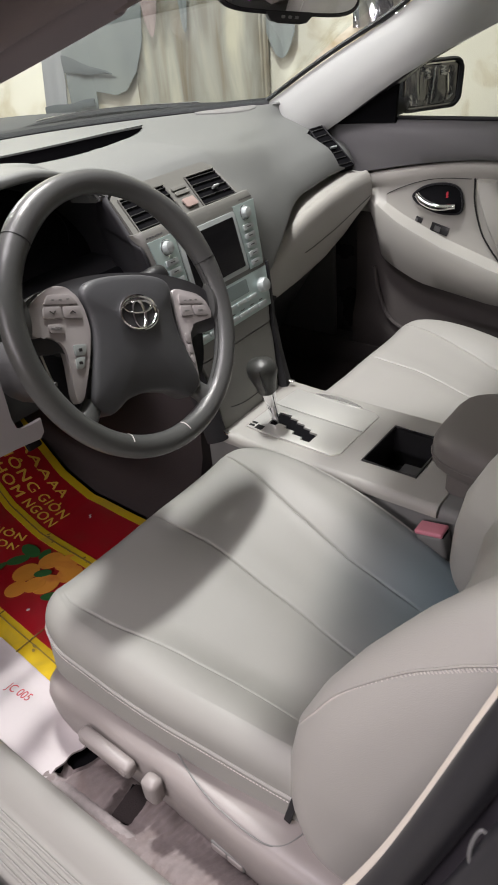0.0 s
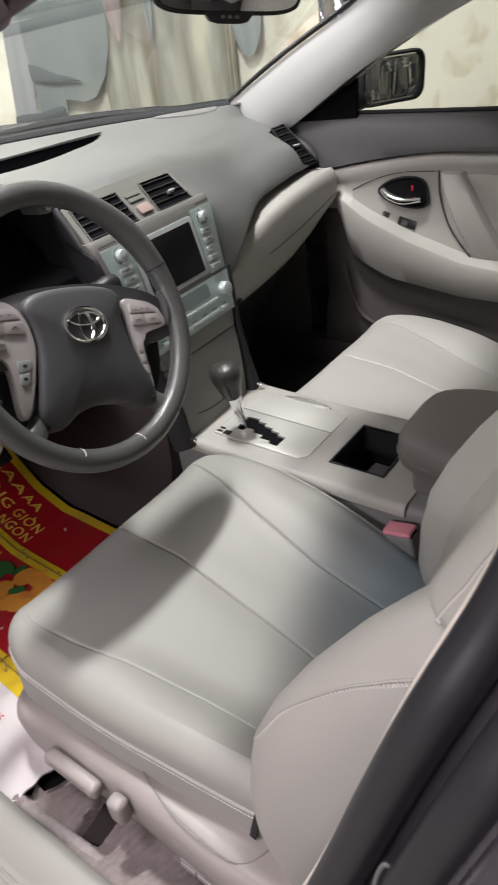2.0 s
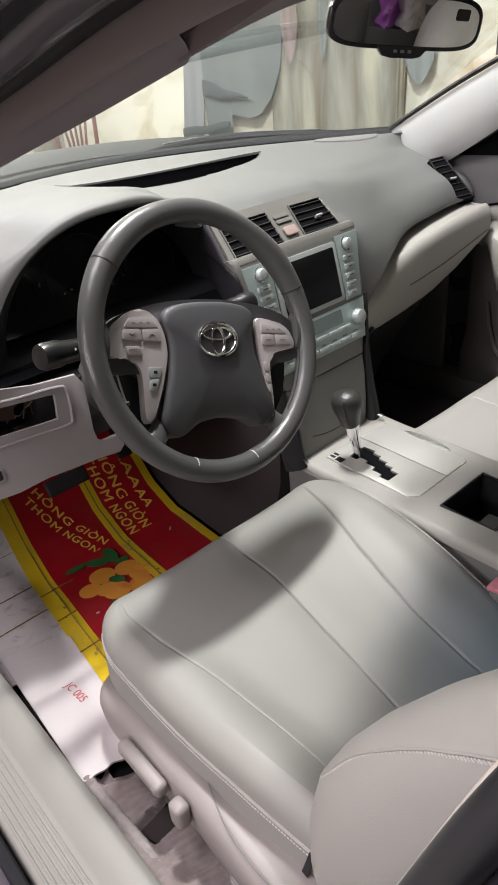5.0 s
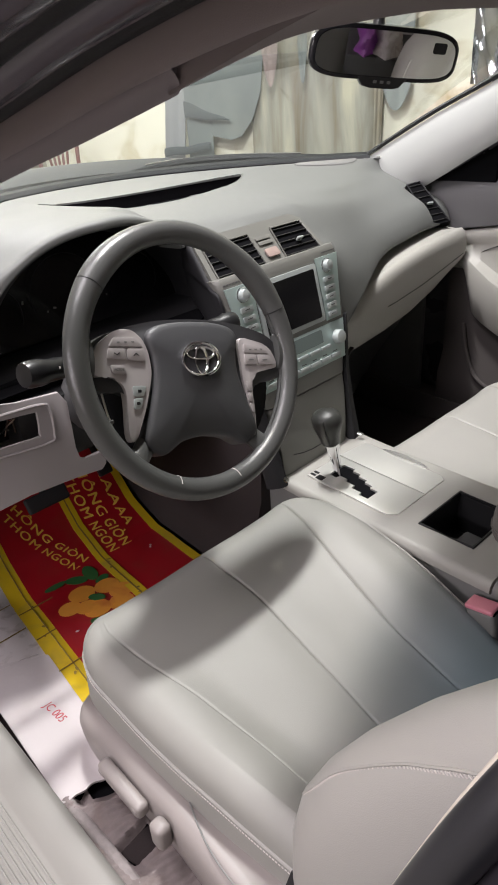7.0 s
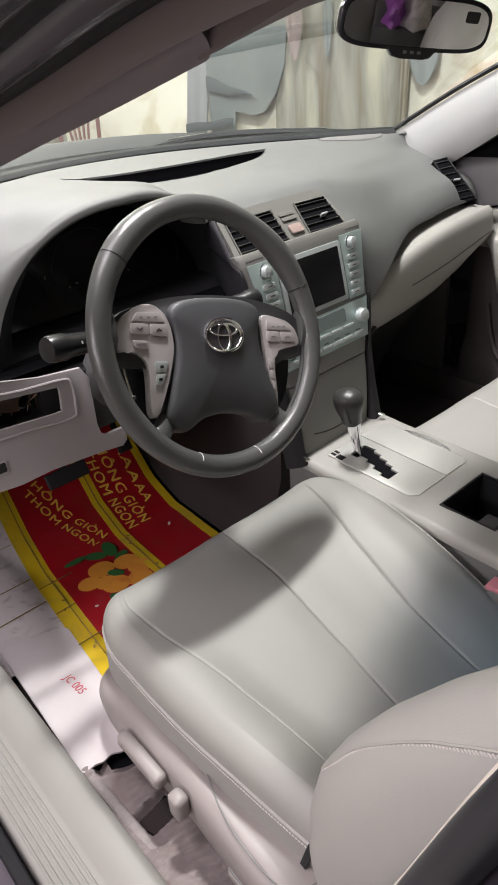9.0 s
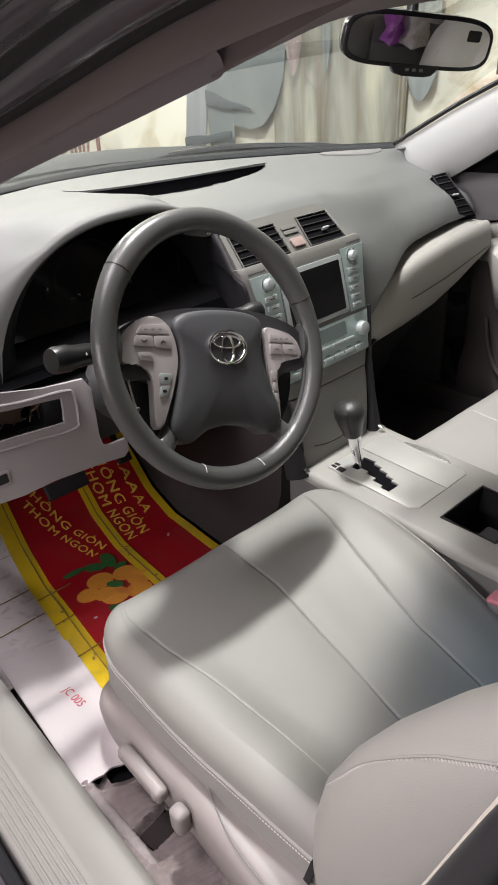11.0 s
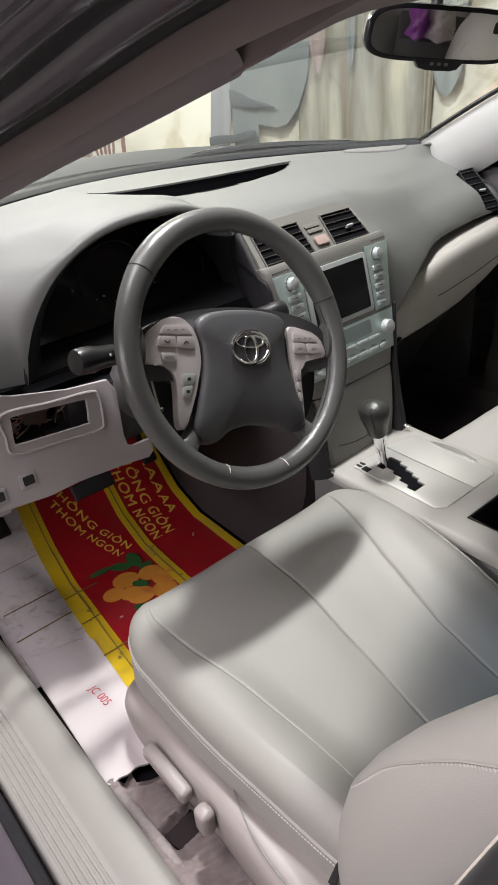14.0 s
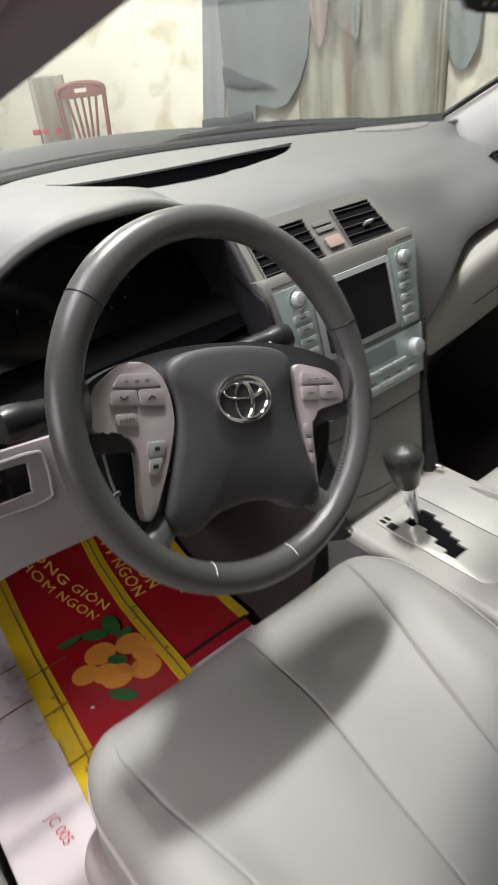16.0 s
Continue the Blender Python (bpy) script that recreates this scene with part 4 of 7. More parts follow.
# glove box: shadowed ledge under the pad, rounded ridge, lid with a gap, tapering towards the door
GX = (0.16, 0.22, 0.30, 0.40, 0.52, 0.62, 0.735)
bm = bmesh.new()
rings, gap = [], []
for i in range(61):
    x = 0.180 + 0.556 * i / 60
    w = min(1.0, (x - 0.15) / 0.59)
    ly, lz = 0.235 + 0.065 * w, lip_z(x)
    zr = float(np.interp(x, GX, (0.780, 0.796, 0.820, 0.838, 0.851, 0.856, 0.858)))
    zg = float(np.interp(x, GX, (0.752, 0.755, 0.756, 0.759, 0.769, 0.783, 0.800)))
    zb = float(np.interp(x, GX, (0.650, 0.652, 0.655, 0.660, 0.672, 0.698, 0.752)))
    e = math.sqrt(min(1, (i + 0.5) / 8))
    yf = 0.228 + 0.045 * w - 0.034 * e
    pts = [(ly + 0.10, lz - 0.006), (ly + 0.045, lz - 0.010), (ly + 0.036, zr + 0.002), (yf + 0.036, zr - 0.001), (yf + 0.014, zr + 0.001), (yf + 0.001, zr - 0.020), (yf, zg), (yf + 0.014, (zg + zb) / 2), (yf + 0.048, zb + 0.010), (yf + 0.10, zb), (yf + 0.22, zb + 0.03)]
    rings.append([(x, q[0], q[1]) for q in spline(pts, 5)])
    gap.append((x, yf - 0.0002, zg))
loft(bm, rings)
gb = part("glove_box", bm, "beige", dash, "beige bulging glove box lid", smooth=60)
bm = bmesh.new()
tube(bm, gap[20:-1], 0.0012, 6)
part("lid_gap", bm, "black", gb)
bm = bmesh.new()
rbox(bm, (0.228, 0.212, 0.692), (0.024, 0.010, 0.005), 0.002, (0, -25, 8))
part("lid_notch", bm, "black", gb)
bm = bmesh.new()
rbox(bm, (0.45, 0.56, 0.765), (0.56, 0.38, 0.12), 0.03)
part("lower_dash", bm, "darkgrey", dash, "dark grey lower dash over the footwell")
bm = bmesh.new()
rings = []
for y, z in ((0.36, 0.74), (0.42, 0.60), (0.54, 0.42), (0.62, 0.24)):
    rings.append([(0.10, y, z), (0.765, y, z), (0.765, y + 0.02, z), (0.10, y + 0.02, z)])
loft(bm, rings)
part("kick_panel", bm, "darkgrey", dash, "dark footwell panel")
for sg in (-1, 1):
    bm = bmesh.new()
    rbox(bm, (sg * (0.765 if sg > 0 else 0.755), 0.70 if sg > 0 else 0.78, 0.56), (0.02, 0.66 if sg > 0 else 0.30, 0.60), 0.008)
    part("kick_side", bm, "darkgrey", dash, "dark footwell side panel")

# instrument cave
bm = bmesh.new()
rings = []
for d, s_, dx in ((0.0, 1.0, 0.0), (0.03, 0.965, 0.0), (0.10, 0.93, 0.012), (0.17, 0.86, 0.025)):
    ring = []
    for k in range(49):
        x = ARCH_C - ARCH_W * math.cos(math.pi * k / 48)
        u = (x - ARCH_C) / ARCH_W
        yl = 0.275 + 0.05 * max(0, u) + 0.02 * max(0, -u)
        ring.append((ARCH_C + (x - ARCH_C) * s_ + dx, yl + d + 0.004, 0.84 + (arch_z(x) - 0.84) * s_ - 0.002))
    rings.append(ring)
loft(bm, rings, closed=False, caps=False)
bmesh.ops.recalc_face_normals(bm, faces=bm.faces)
bmesh.ops.solidify(bm, geom=bm.faces[:], thickness=-0.005)
part("cluster_hood", bm, "limb", dash, "black instrument hood", smooth=60)
bm = bmesh.new()
rings = []
for i in range(25):
    x = ARCH_C - 0.262 + 0.524 * i / 24
    u = (x - ARCH_C) / 0.262
    rings.append([(x, 0.285 + 0.04 * max(0, u), 0.838), (x, 0.275 + 0.04 * max(0, u), 0.845), (x, 0.33, 0.855), (x, 0.46, 0.83), (x, 0.46, 0.80), (x, 0.285, 0.80)])
loft(bm, rings)
part("cluster_shelf", bm, "void", dash, "black shelf under the instruments")
bm = bmesh.new()
out = [(ARCH_C + 0.05 - 0.275 * math.cos(math.pi * k / 24), 0.825 + (arch_z(ARCH_C - ARCH_W * math.cos(math.pi * k / 24)) - 0.84) * 0.93) for k in range(25)]
slab(bm, out, 0.008, Matrix(((1, 0, 0, 0), (0, 0.30, 1, 0.435 - 0.27), (0, 1, 0, 0), (0, 0, 0, 1))))
lens = part("instrument_lens", bm, "screen", dash, "dark unlit instrument glass")
bm = bmesh.new()
outer_, inner_ = [], []
for k in range(49):
    x = ARCH_C - ARCH_W * math.cos(math.pi * k / 48)
    u = (x - ARCH_C) / ARCH_W
    z = arch_z(x)
    outer_.append((ARCH_C + (x - ARCH_C) * 0.992, 0.279 + 0.05 * max(0, u) + 0.02 * max(0, -u), z - 0.003))
    inner_.append((ARCH_C + 0.012 + (x - ARCH_C) * 0.90, 0.318 + 0.05 * max(0, u), 0.866 + (z - 0.84) * 0.83))
for ring in (outer_, inner_):
    x0, y0, _ = ring[0]
    x1, y1, _ = ring[-1]
    for k in range(1, 24):
        t = k / 24
        ring.append((x1 + (x0 - x1) * t, y1 + (y0 - y1) * t, (0.836 if ring is outer_ else 0.866) - 0.004 * math.sin(math.pi * t)))
mid_ring = [((a[0] + b[0]) / 2, (a[1] * 0.65 + b[1] * 0.35), (a[2] + b[2]) / 2) for a, b in zip(outer_, inner_)]
deep = [(p[0], p[1] + 0.07, p[2]) for p in inner_]
loft(bm, [outer_, mid_ring, inner_, deep], caps=False)
part("cluster_bezel", bm, "limb", dash, "dark grey bezel round the instruments", smooth=60, toward=(-0.5, -0.6, 0.95))
for x, z, r in ((-0.46, 0.915, 0.055), (-0.315, 0.93, 0.068), (-0.17, 0.915, 0.055)):
    bm = bmesh.new()
    tube(bm, [(x + r * math.cos(a), 0.165 + 0.30 * z - 0.006, z + r * math.sin(a)) for a in [2 * math.pi * j / 40 for j in range(40)]], 0.0007, 5, closed=True)
    part("dial_ring", bm, "limb", lens)
bm = bmesh.new()
rbox(bm, (-0.28, 0.165 + 0.30 * 0.92 - 0.008, 0.92), (0.014, 0.002, 0.003), 0)
part("needle_mark", bm, "stitch", lens, "small pale dial mark", smooth=0)

for k_, (x, z) in enumerate(((-0.36, 0.905), (-0.345, 0.908), (-0.325, 0.893), (-0.262, 0.897), (-0.235, 0.905), (-0.40, 0.93), (-0.22, 0.93))):
    bm = bmesh.new()
    rbox(bm, (x, 0.165 + 0.30 * z - 0.008, z), (0.006 if k_ % 2 else 0.003, 0.0015, 0.003), 0, (0, 20 * k_, 0))
    part("dial_mark", bm, "midgrey", lens, smooth=0)

# ---------------------------------------------------------------- centre stack
SX = -0.002
S = frame_of((SX, 0.182, 0.924), (1, 0.02, 0), (0, 0.235, 0.972))


def stack_half(v):
    pts = ((0.03, 0.160), (0.0, 0.158), (-0.12, 0.147), (-0.22, 0.116), (-0.30, 0.104), (-0.37, 0.098))
    for (a, wa), (b, wb) in zip(pts, pts[1:]):
        if v >= b:
            return wa + (wb - wa) * (a - v) / (a - b)
    return pts[-1][1]


bm = bmesh.new()
rings = []
for v in (0.028, 0.02, 0.0, -0.06, -0.12, -0.17, -0.225):
    w = stack_half(v)
    z0 = -0.006 if v == 0.028 else 0
    rings.append([S @ Vector((sx * (w - e), v, z + z0)) for sx, e, z in ((-1, 0.003, -0.03), (-1, 0, -0.012), (-1, 0.004, -0.004), (-1, 0.012, 0.0), (1, 0.012, 0.0), (1, 0.004, -0.004), (1, 0, -0.012), (1, 0.003, -0.03))])
loft(bm, rings)
face = part("stack_panel", bm, "stackface", dash, "champagne grey centre stack panel")
bm = bmesh.new()
rings = []
for v, dz in ((-0.2275, -0.002), (-0.26, 0.0), (-0.32, -0.004), (-0.40, -0.02)):
    w = stack_half(v)
    rings.append([S @ Vector((sx * (w - e), v, z + dz)) for sx, e, z in ((-1, -0.004, -0.09), (-1, 0, -0.014), (-1, 0.004, -0.004), (-1, 0.012, 0.0), (1, 0.012, 0.0), (1, 0.004, -0.004), (1, 0, -0.014), (1, -0.004, -0.09))])
loft(bm, rings)
lowp = part("ashtray_panel", bm, "stackface", dash, "champagne grey lower stack lid")
bm = bmesh.new()
tube(bm, [S @ Vector((x, -0.335 - 0.012 * (1 - (x / 0.07) ** 2), -0.004 - 0.2 * (0.015 + 0.012 * (1 - (x / 0.07) ** 2)))) for x in [-0.07 + 0.14 * i / 20 for i in range(21)]], 0.0011, 6)
part("lid_gap", bm, "black", lowp)
# dark limb that joins the instrument hood to the stack
V = frame_of((-0.003, 0.259, 0.989), (1, 0.02, 0), (0, 0.74, 0.67))
bm = bmesh.new()
rings = []
spine = [(V @ Vector((-w, y, -0.004)), 1.0) for y, w in ((0.030, 0.112), (0.014, 0.137), (-0.03, 0.146), (-0.075, 0.155))]
spine += [(S @ Vector((-stack_half(v), v, -0.002)), max(0.0, (v + 0.22) / 0.25)) for v in (0.0, -0.04, -0.08, -0.13, -0.18, -0.22)]
smooth_spine = resample([tuple(p) for p, t in spine], 30)
for k_, p in enumerate(smooth_spine):
    t = max(0.0, 1 - max(0, k_ - 8) / 21)
    rings.append([(p[0] + a, p[1] + b, p[2] + c) for a, b, c in ((0.003, 0.012, 0), (-0.001, 0.002, 0), (-0.005, 0.004, 0), (-0.005, 0.014, 0.001), (0.010, 0.05, 0.002 * t), (0.036, 0.11, 0.002 * t), (0.070, 0.19, 0), (0.10, 0.24, 0), (0.12, 0.24, 0), (0.05, 0.06, 0))])
loft(bm, rings)
part("hood_limb", bm, "limb", dash, "dark grey limb beside the centre stack", smooth=60)
# dark legs on both sides
for sg in (-1, 1):
    bm = bmesh.new()
    rings = []
    for v in (-0.115, -0.16, -0.22, -0.30, -0.385):
        w = stack_half(v)
        t = (-0.115 - v) / 0.27 * (1.0 if sg > 0 else 0.45)
        deep = -0.12 if sg > 0 else -0.035
        rings.append([S @ Vector((sg * (w + a), v, z)) for a, z in ((0.001, -0.012), (0.004 + 0.006 * t, -0.003), (0.012 + 0.020 * t, -0.006), (0.020 + 0.030 * t, -0.022), (0.022 + 0.032 * t, deep), (0.001, deep))])
    loft(bm, rings)
    leg = part("side_leg", bm, "limb", dash, "dark grey leg beside the centre stack", smooth=50)
    bm = bmesh.new()
    rbox(bm, S @ Vector((sg * (stack_half(-0.37) + 0.018), -0.366, 0.006)), (0.009, 0.014, 0.005), 0.002, (10, 0, sg * 12), 3)
    part("leg_tip", bm, "chrome", leg, "chrome tip")

unit = thing("head_unit", "pale teal car radio with dark display and side buttons", "car radio", tuple(S @ Vector((0, -0.09, 0.002))))


def stack_slab(outline, depth, z0=0.001, bevel=0.001):
    bm = bmesh.new()
    slab(bm, outline, depth, S @ Matrix.Translation((0, 0, z0)), bevel)
    return bm


def taper_strip(x0, x1, v0, v1, sg):
    """Side strip of the radio that narrows with the panel."""
    return [(sg * x0, v0), (sg * x1, v0), (sg * (x1 - (v0 - v1) * 0.17), v1), (sg * (x0 + 0.002), v1)]


part("bezel", stack_slab(rounded(0.168, 0.112, 0.006, cx=0.0, cy=-0.053), 0.004, 0.0, 0.0015), "button", unit, "silver display frame")
part("display", stack_slab(rounded(0.148, 0.094, 0.003, cx=0.0, cy=-0.053), 0.001, 0.0042, 0), "screen", unit, "black display glass")
for sg in (-1, 1):
    tp = part("side_panel", stack_slab(taper_strip(0.086, 0.152, 0.010, -0.112, sg), 0.003, 0.0, 0.0012), "teal", unit, "pale teal side panel")
    bm = bmesh.new()
    cyl(bm, S @ Matrix.Translation((sg * 0.114, -0.008, 0.003)), 0.0112, 0.0100, 0.011, 28, 0.0025)
    kn = part("knob", bm, "button", unit, "silver volume knob")
    bm = bmesh.new()
    tube(bm, [S @ Vector((sg * 0.114 + 0.0132 * math.cos(a), -0.008 + 0.0132 * math.sin(a), 0.0035)) for a in [2 * math.pi * j / 28 for j in range(28)]], 0.001, 6, closed=True)
    part("knob_ring", bm, "chrome", kn)
    for k in range(5):
        v = -0.034 - 0.0168 * k
        bm = stack_slab(rounded(0.030 - 0.001 * k, 0.0105, 0.0025, cx=sg * (0.113 - 0.0016 * k), cy=v), 0.0035, 0.003, 0.0012)
        b = part("radio_button", bm, "button", unit)
        part("button_mark", stack_slab(rounded(0.012, 0.0018, 0.0006, cx=sg * (0.113 - 0.0016 * k), cy=v), 0.0003, 0.0066, 0), "darkgrey", b, smooth=0)
    for k in range(6):
        part("lettering", stack_slab(rounded(0.005, 0.0025, 0.0005, cx=sg * 0.13 - 0.018 + 0.007 * k, cy=0.0165), 0.0003, 0.0002, 0), "darkgrey", unit, smooth=0)

clim = thing("climate_panel", "pale teal climate control with display and knob", "climate control", tuple(S @ Vector((0, -0.155, 0.002))))
out = [(-0.136, -0.118), (0.136, -0.118), (0.122, -0.194), (-0.122, -0.194)]
part("face", stack_slab(out, 0.0025, 0.0, 0.001), "teal", clim, "pale teal faceplate")
part("display", stack_slab(rounded(0.130, 0.026, 0.003, cx=0.0, cy=-0.136), 0.001, 0.0026, 0), "lcd", clim, "grey green unlit display")
for sg in (-1, 1):
    bm = bmesh.new()
    cyl(bm, S @ Matrix.Translation((sg * 0.108, -0.150, 0.0025)), 0.0150, 0.0135, 0.013, 32, 0.0025)
    part("knob", bm, "button", clim, "silver temperature knob")
for k in range(5):
    part("climate_button", stack_slab(rounded(0.030, 0.0075, 0.002, cx=-0.068 + 0.034 * k, cy=-0.1605), 0.003, 0.0025, 0.001), "button", clim)
for k in range(7):
    b = part("climate_button", stack_slab(rounded(0.028, 0.0085, 0.002, cx=-0.093 + 0.031 * k, cy=-0.183), 0.003, 0.0025, 0.001), "button", clim)
    part("button_mark", stack_slab(rounded(0.014, 0.0016, 0.0005, cx=-0.093 + 0.031 * k, cy=-0.1745), 0.0003, 0.0028, 0), "darkgrey", b, smooth=0)

# ---------------------------------------------------------------- centre vents
V = frame_of((-0.003, 0.259, 0.989), (1, 0.02, 0), (0, 0.74, 0.67))


def vent(name, F, quad, slats, parent, label):
    """A slatted vent between four corners given in the plane F: frame, slats and thumb tab. quad: tl, tr, br, bl."""
    tl, tr, br, bl = [np.array(q) for q in quad]
    bm = bmesh.new()
    slab(bm, [tuple(q) for q in quad], -0.03, F @ Matrix.Translation((0, 0, -0.0012)))
    box = part(name, bm, "void", parent, label)
    for k in range(slats):
        t = (k + 0.5) / slats
        a, b = tl + (bl - tl) * t, tr + (br - tr) * t
        bm = bmesh.new()
        rings = []
        for p in (a, b):
            rings.append([F @ Vector((p[0], p[1] + dy, dz)) for dy, dz in ((0.0010, 0.0), (0.0014, 0.0022), (0.0, 0.0026), (-0.0022, -0.010), (-0.0012, -0.010))])
        loft(bm, rings)
        part("slat", bm, "slat", box)
    m = (tl + tr + br + bl) / 4
    bm = bmesh.new()
    rbox(bm, (0, 0, 0), (0.016, 0.0045, 0.010), 0.002, segs=3)
    bmesh.ops.transform(bm, matrix=F @ Matrix.Translation((m[0] + 0.006, m[1] - 0.004, 0.006)), verts=bm.verts)
    part("tab", bm, "button", box, "silver thumb tab")
    bm = bmesh.new()
    tube(bm, [F @ Vector((q[0], q[1], 0.001)) for q in (tl, tr, br, bl)], 0.002, 6, closed=True)
    part("frame", bm, "stackface" if slats < 6 else "limb", box)
    return box


bm = bmesh.new()
rings = []
for y, w in ((0.024, 0.120), (0.010, 0.139), (-0.045, 0.147), (-0.088, 0.156)):
    rings.append([V @ Vector((sx * w, y, z)) for sx, z in ((-1, -0.02), (-1, -0.002), (1, -0.002), (1, -0.02))])
loft(bm, rings)
vp = part("vent_panel", bm, "stackface", dash, "champagne grey vent panel")
vent("vent", V, ((-0.128, 0.003), (-0.014, 0.003), (-0.019, -0.070), (-0.138, -0.070)), 5, dash, "black slatted centre air vent")
vent("vent", V, ((0.047, 0.003), (0.131, 0.001), (0.136, -0.073), (0.037, -0.071)), 5, dash, "black slatted centre air vent")
for sg, x0, x1 in ((-1, -0.146, -0.018), (1, 0.036, 0.143)):
    bm = bmesh.new()
    tube(bm, [V @ Vector((x, -0.079, 0.002)) for x in (x0, (x0 + x1) / 2, x1)], 0.0065, 8)
    part("vent_lip", bm, "stackface", dash)
bm = bmesh.new()
slab(bm, rounded(0.032, 0.019, 0.004, cx=0.013, cy=-0.047), 0.004, V, 0.0015)
hz = part("hazard_button", bm, "hazard", dash, "pale red hazard button")
for k in range(2):
    bm = bmesh.new()
    slab(bm, rounded(0.038, 0.008, 0.002, cx=0.015, cy=-0.012 - 0.011 * k), 0.0015, V, 0.0005)
    part("warning_light", bm, "stackface", dash)
# end vent beside the passenger door
F = frame_of((0.705, 0.335, 0.925), (0.80, -0.55, 0.0), (0.1, 0.62, 0.78))
F = Matrix.Translation(F.col[2].xyz * 0.002) @ F
SIDE = ((-0.055, 0.049), (-0.019, 0.054), (0.041, -0.061), (-0.011, -0.067))
bm = bmesh.new()
slab(bm, [(-0.057, 0.052), (-0.017, 0.057), (0.044, -0.062), (-0.013, -0.070)], 0.10, F @ Matrix.Translation((0, 0, -0.030)))
carve(pad, bm)
vent("vent", F, SIDE, 7, dash, "black slatted side air vent")

# ---------------------------------------------------------------- knee panel, column, stalks, pedals
K = frame_of((-0.52, 0.212, 0.792), (1, 0.0, 0), (0, 0.1, 0.995))
bm = bmesh.new()
hole = [(-0.113, 0.055), (0.006, 0.040), (-0.001, 0.001), (-0.117, 0.012)]
outer = [(-0.215, 0.13), (-0.10, 0.082), (-0.02, 0.065), (0.047, 0.058), (0.058, 0.037), (0.055, 0.0), (0.050, -0.040), (0.053, -0.060), (0.062, -0.066), (0.100, -0.064), (0.098, -0.088), (0.088, -0.096), (0.036, -0.089), (-0.04, -0.083), (-0.09, -0.085), (-0.168, -0.077), (-0.215, -0.06)]


def plate_with_hole(bm, outer, hole, depth, m):
    vo = [bm.verts.new((p[0], p[1], 0)) for p in outer]
    vh = [bm.verts.new((p[0], p[1], 0)) for p in hole]
    eds = []
    for ring in (vo, vh):
        for i in range(len(ring)):
            eds.append(bm.edges.new((ring[i], ring[(i + 1) % len(ring)])))
    r = bmesh.ops.triangle_fill(bm, use_beauty=True, use_dissolve=False, edges=eds, normal=(0, 0, 1))
    fs = [g for g in r["geom"] if isinstance(g, bmesh.types.BMFace)]
    ex = bmesh.ops.extrude_face_region(bm, geom=fs)
    for v in ex["geom"]:
        if isinstance(v, bmesh.types.BMVert):
            v.co.z += depth
    for v in bm.verts:
        v.co = m @ v.co


slab(bm, outer, -0.007, K, 0.002, 3)
knee = part("knee_panel", bm, "kneeplastic", dash, "pale beige knee panel with an open fuse hole", smooth=30)
bm = bmesh.new()
slab(bm, [(p[0], p[1]) for p in resample([(-0.113, 0.050), (-0.108, 0.055), (-0.05, 0.0475), (0.0, 0.041), (0.006, 0.036), (0.002, 0.006), (-0.004, 0.001), (-0.06, 0.006), (-0.111, 0.0115), (-0.117, 0.017), (-0.1135, 0.048)], 40)], 0.05, K @ Matrix.Translation((0, 0, -0.035)))
carve(knee, bm)
bm = bmesh.new()
rbox(bm, K @ Vector((-0.055, 0.028, -0.120)), (0.17, 0.07, 0.09), 0.004)
fb = part("fuse_box", bm, "void", knee, "open fuse box cavity")
ro = [(-0.123, 0.064), (0.026, 0.047), (0.020, -0.016), (-0.126, 0.001)]
bm = bmesh.new()
tube(bm, [K @ Vector((p[0], p[1], 0.001)) for p in spline([ro[0], (-0.05, 0.056), (0.012, 0.050), (0.026, 0.040), (0.024, 0.0), (0.014, -0.014), (-0.05, -0.008), (-0.122, 0.001), (-0.127, 0.03)], 5, True)], 0.0022, 6, closed=True)
part("fuse_frame", bm, "kneeplastic", knee)
rng = random.Random(4)
for col, nm in (("wire_red", "red"), ("wire_tan", "tan"), ("wire_white", "grey"), ("wire_tan", "tan"), ("wire_red", "red")) * 3:
    bm = bmesh.new()
    x = -0.10 + 0.09 * rng.random()
    pts = [(x + 0.02 * rng.uniform(-1, 1), 0.01 + 0.012 * k + 0.008 * rng.uniform(-1, 1), -0.048 - 0.014 * rng.random()) for k in range(4)]
    tube(bm, [K @ Vector(p) for p in spline(pts, 5)], 0.0012, 6)
    part("wire", bm, col, fb, nm + " loose wire")
bm = bmesh.new()
rbox(bm, K @ Vector((-0.062, 0.028, -0.050)), (0.036, 0.012, 0.026), 0.002, (0, 12, 0))
part("connector", bm, "wire_tan", fb, "tan plug connector")
for x, y in ((-0.116, -0.045), (-0.165, -0.052)):
    bm = bmesh.new()
    slab(bm, rounded(0.026, 0.024, 0.003, cx=x, cy=y), 0.002, K, 0.0008)
    q = part("blank_switch", bm, "kneeplastic", knee)
    bm = bmesh.new()
    slab(bm, rounded(0.017, 0.015, 0.002, cx=x + 0.001, cy=y), 0.0004, K @ Matrix.Translation((0, 0, 0.0022)))
    part("switch_face", bm, "black", q)
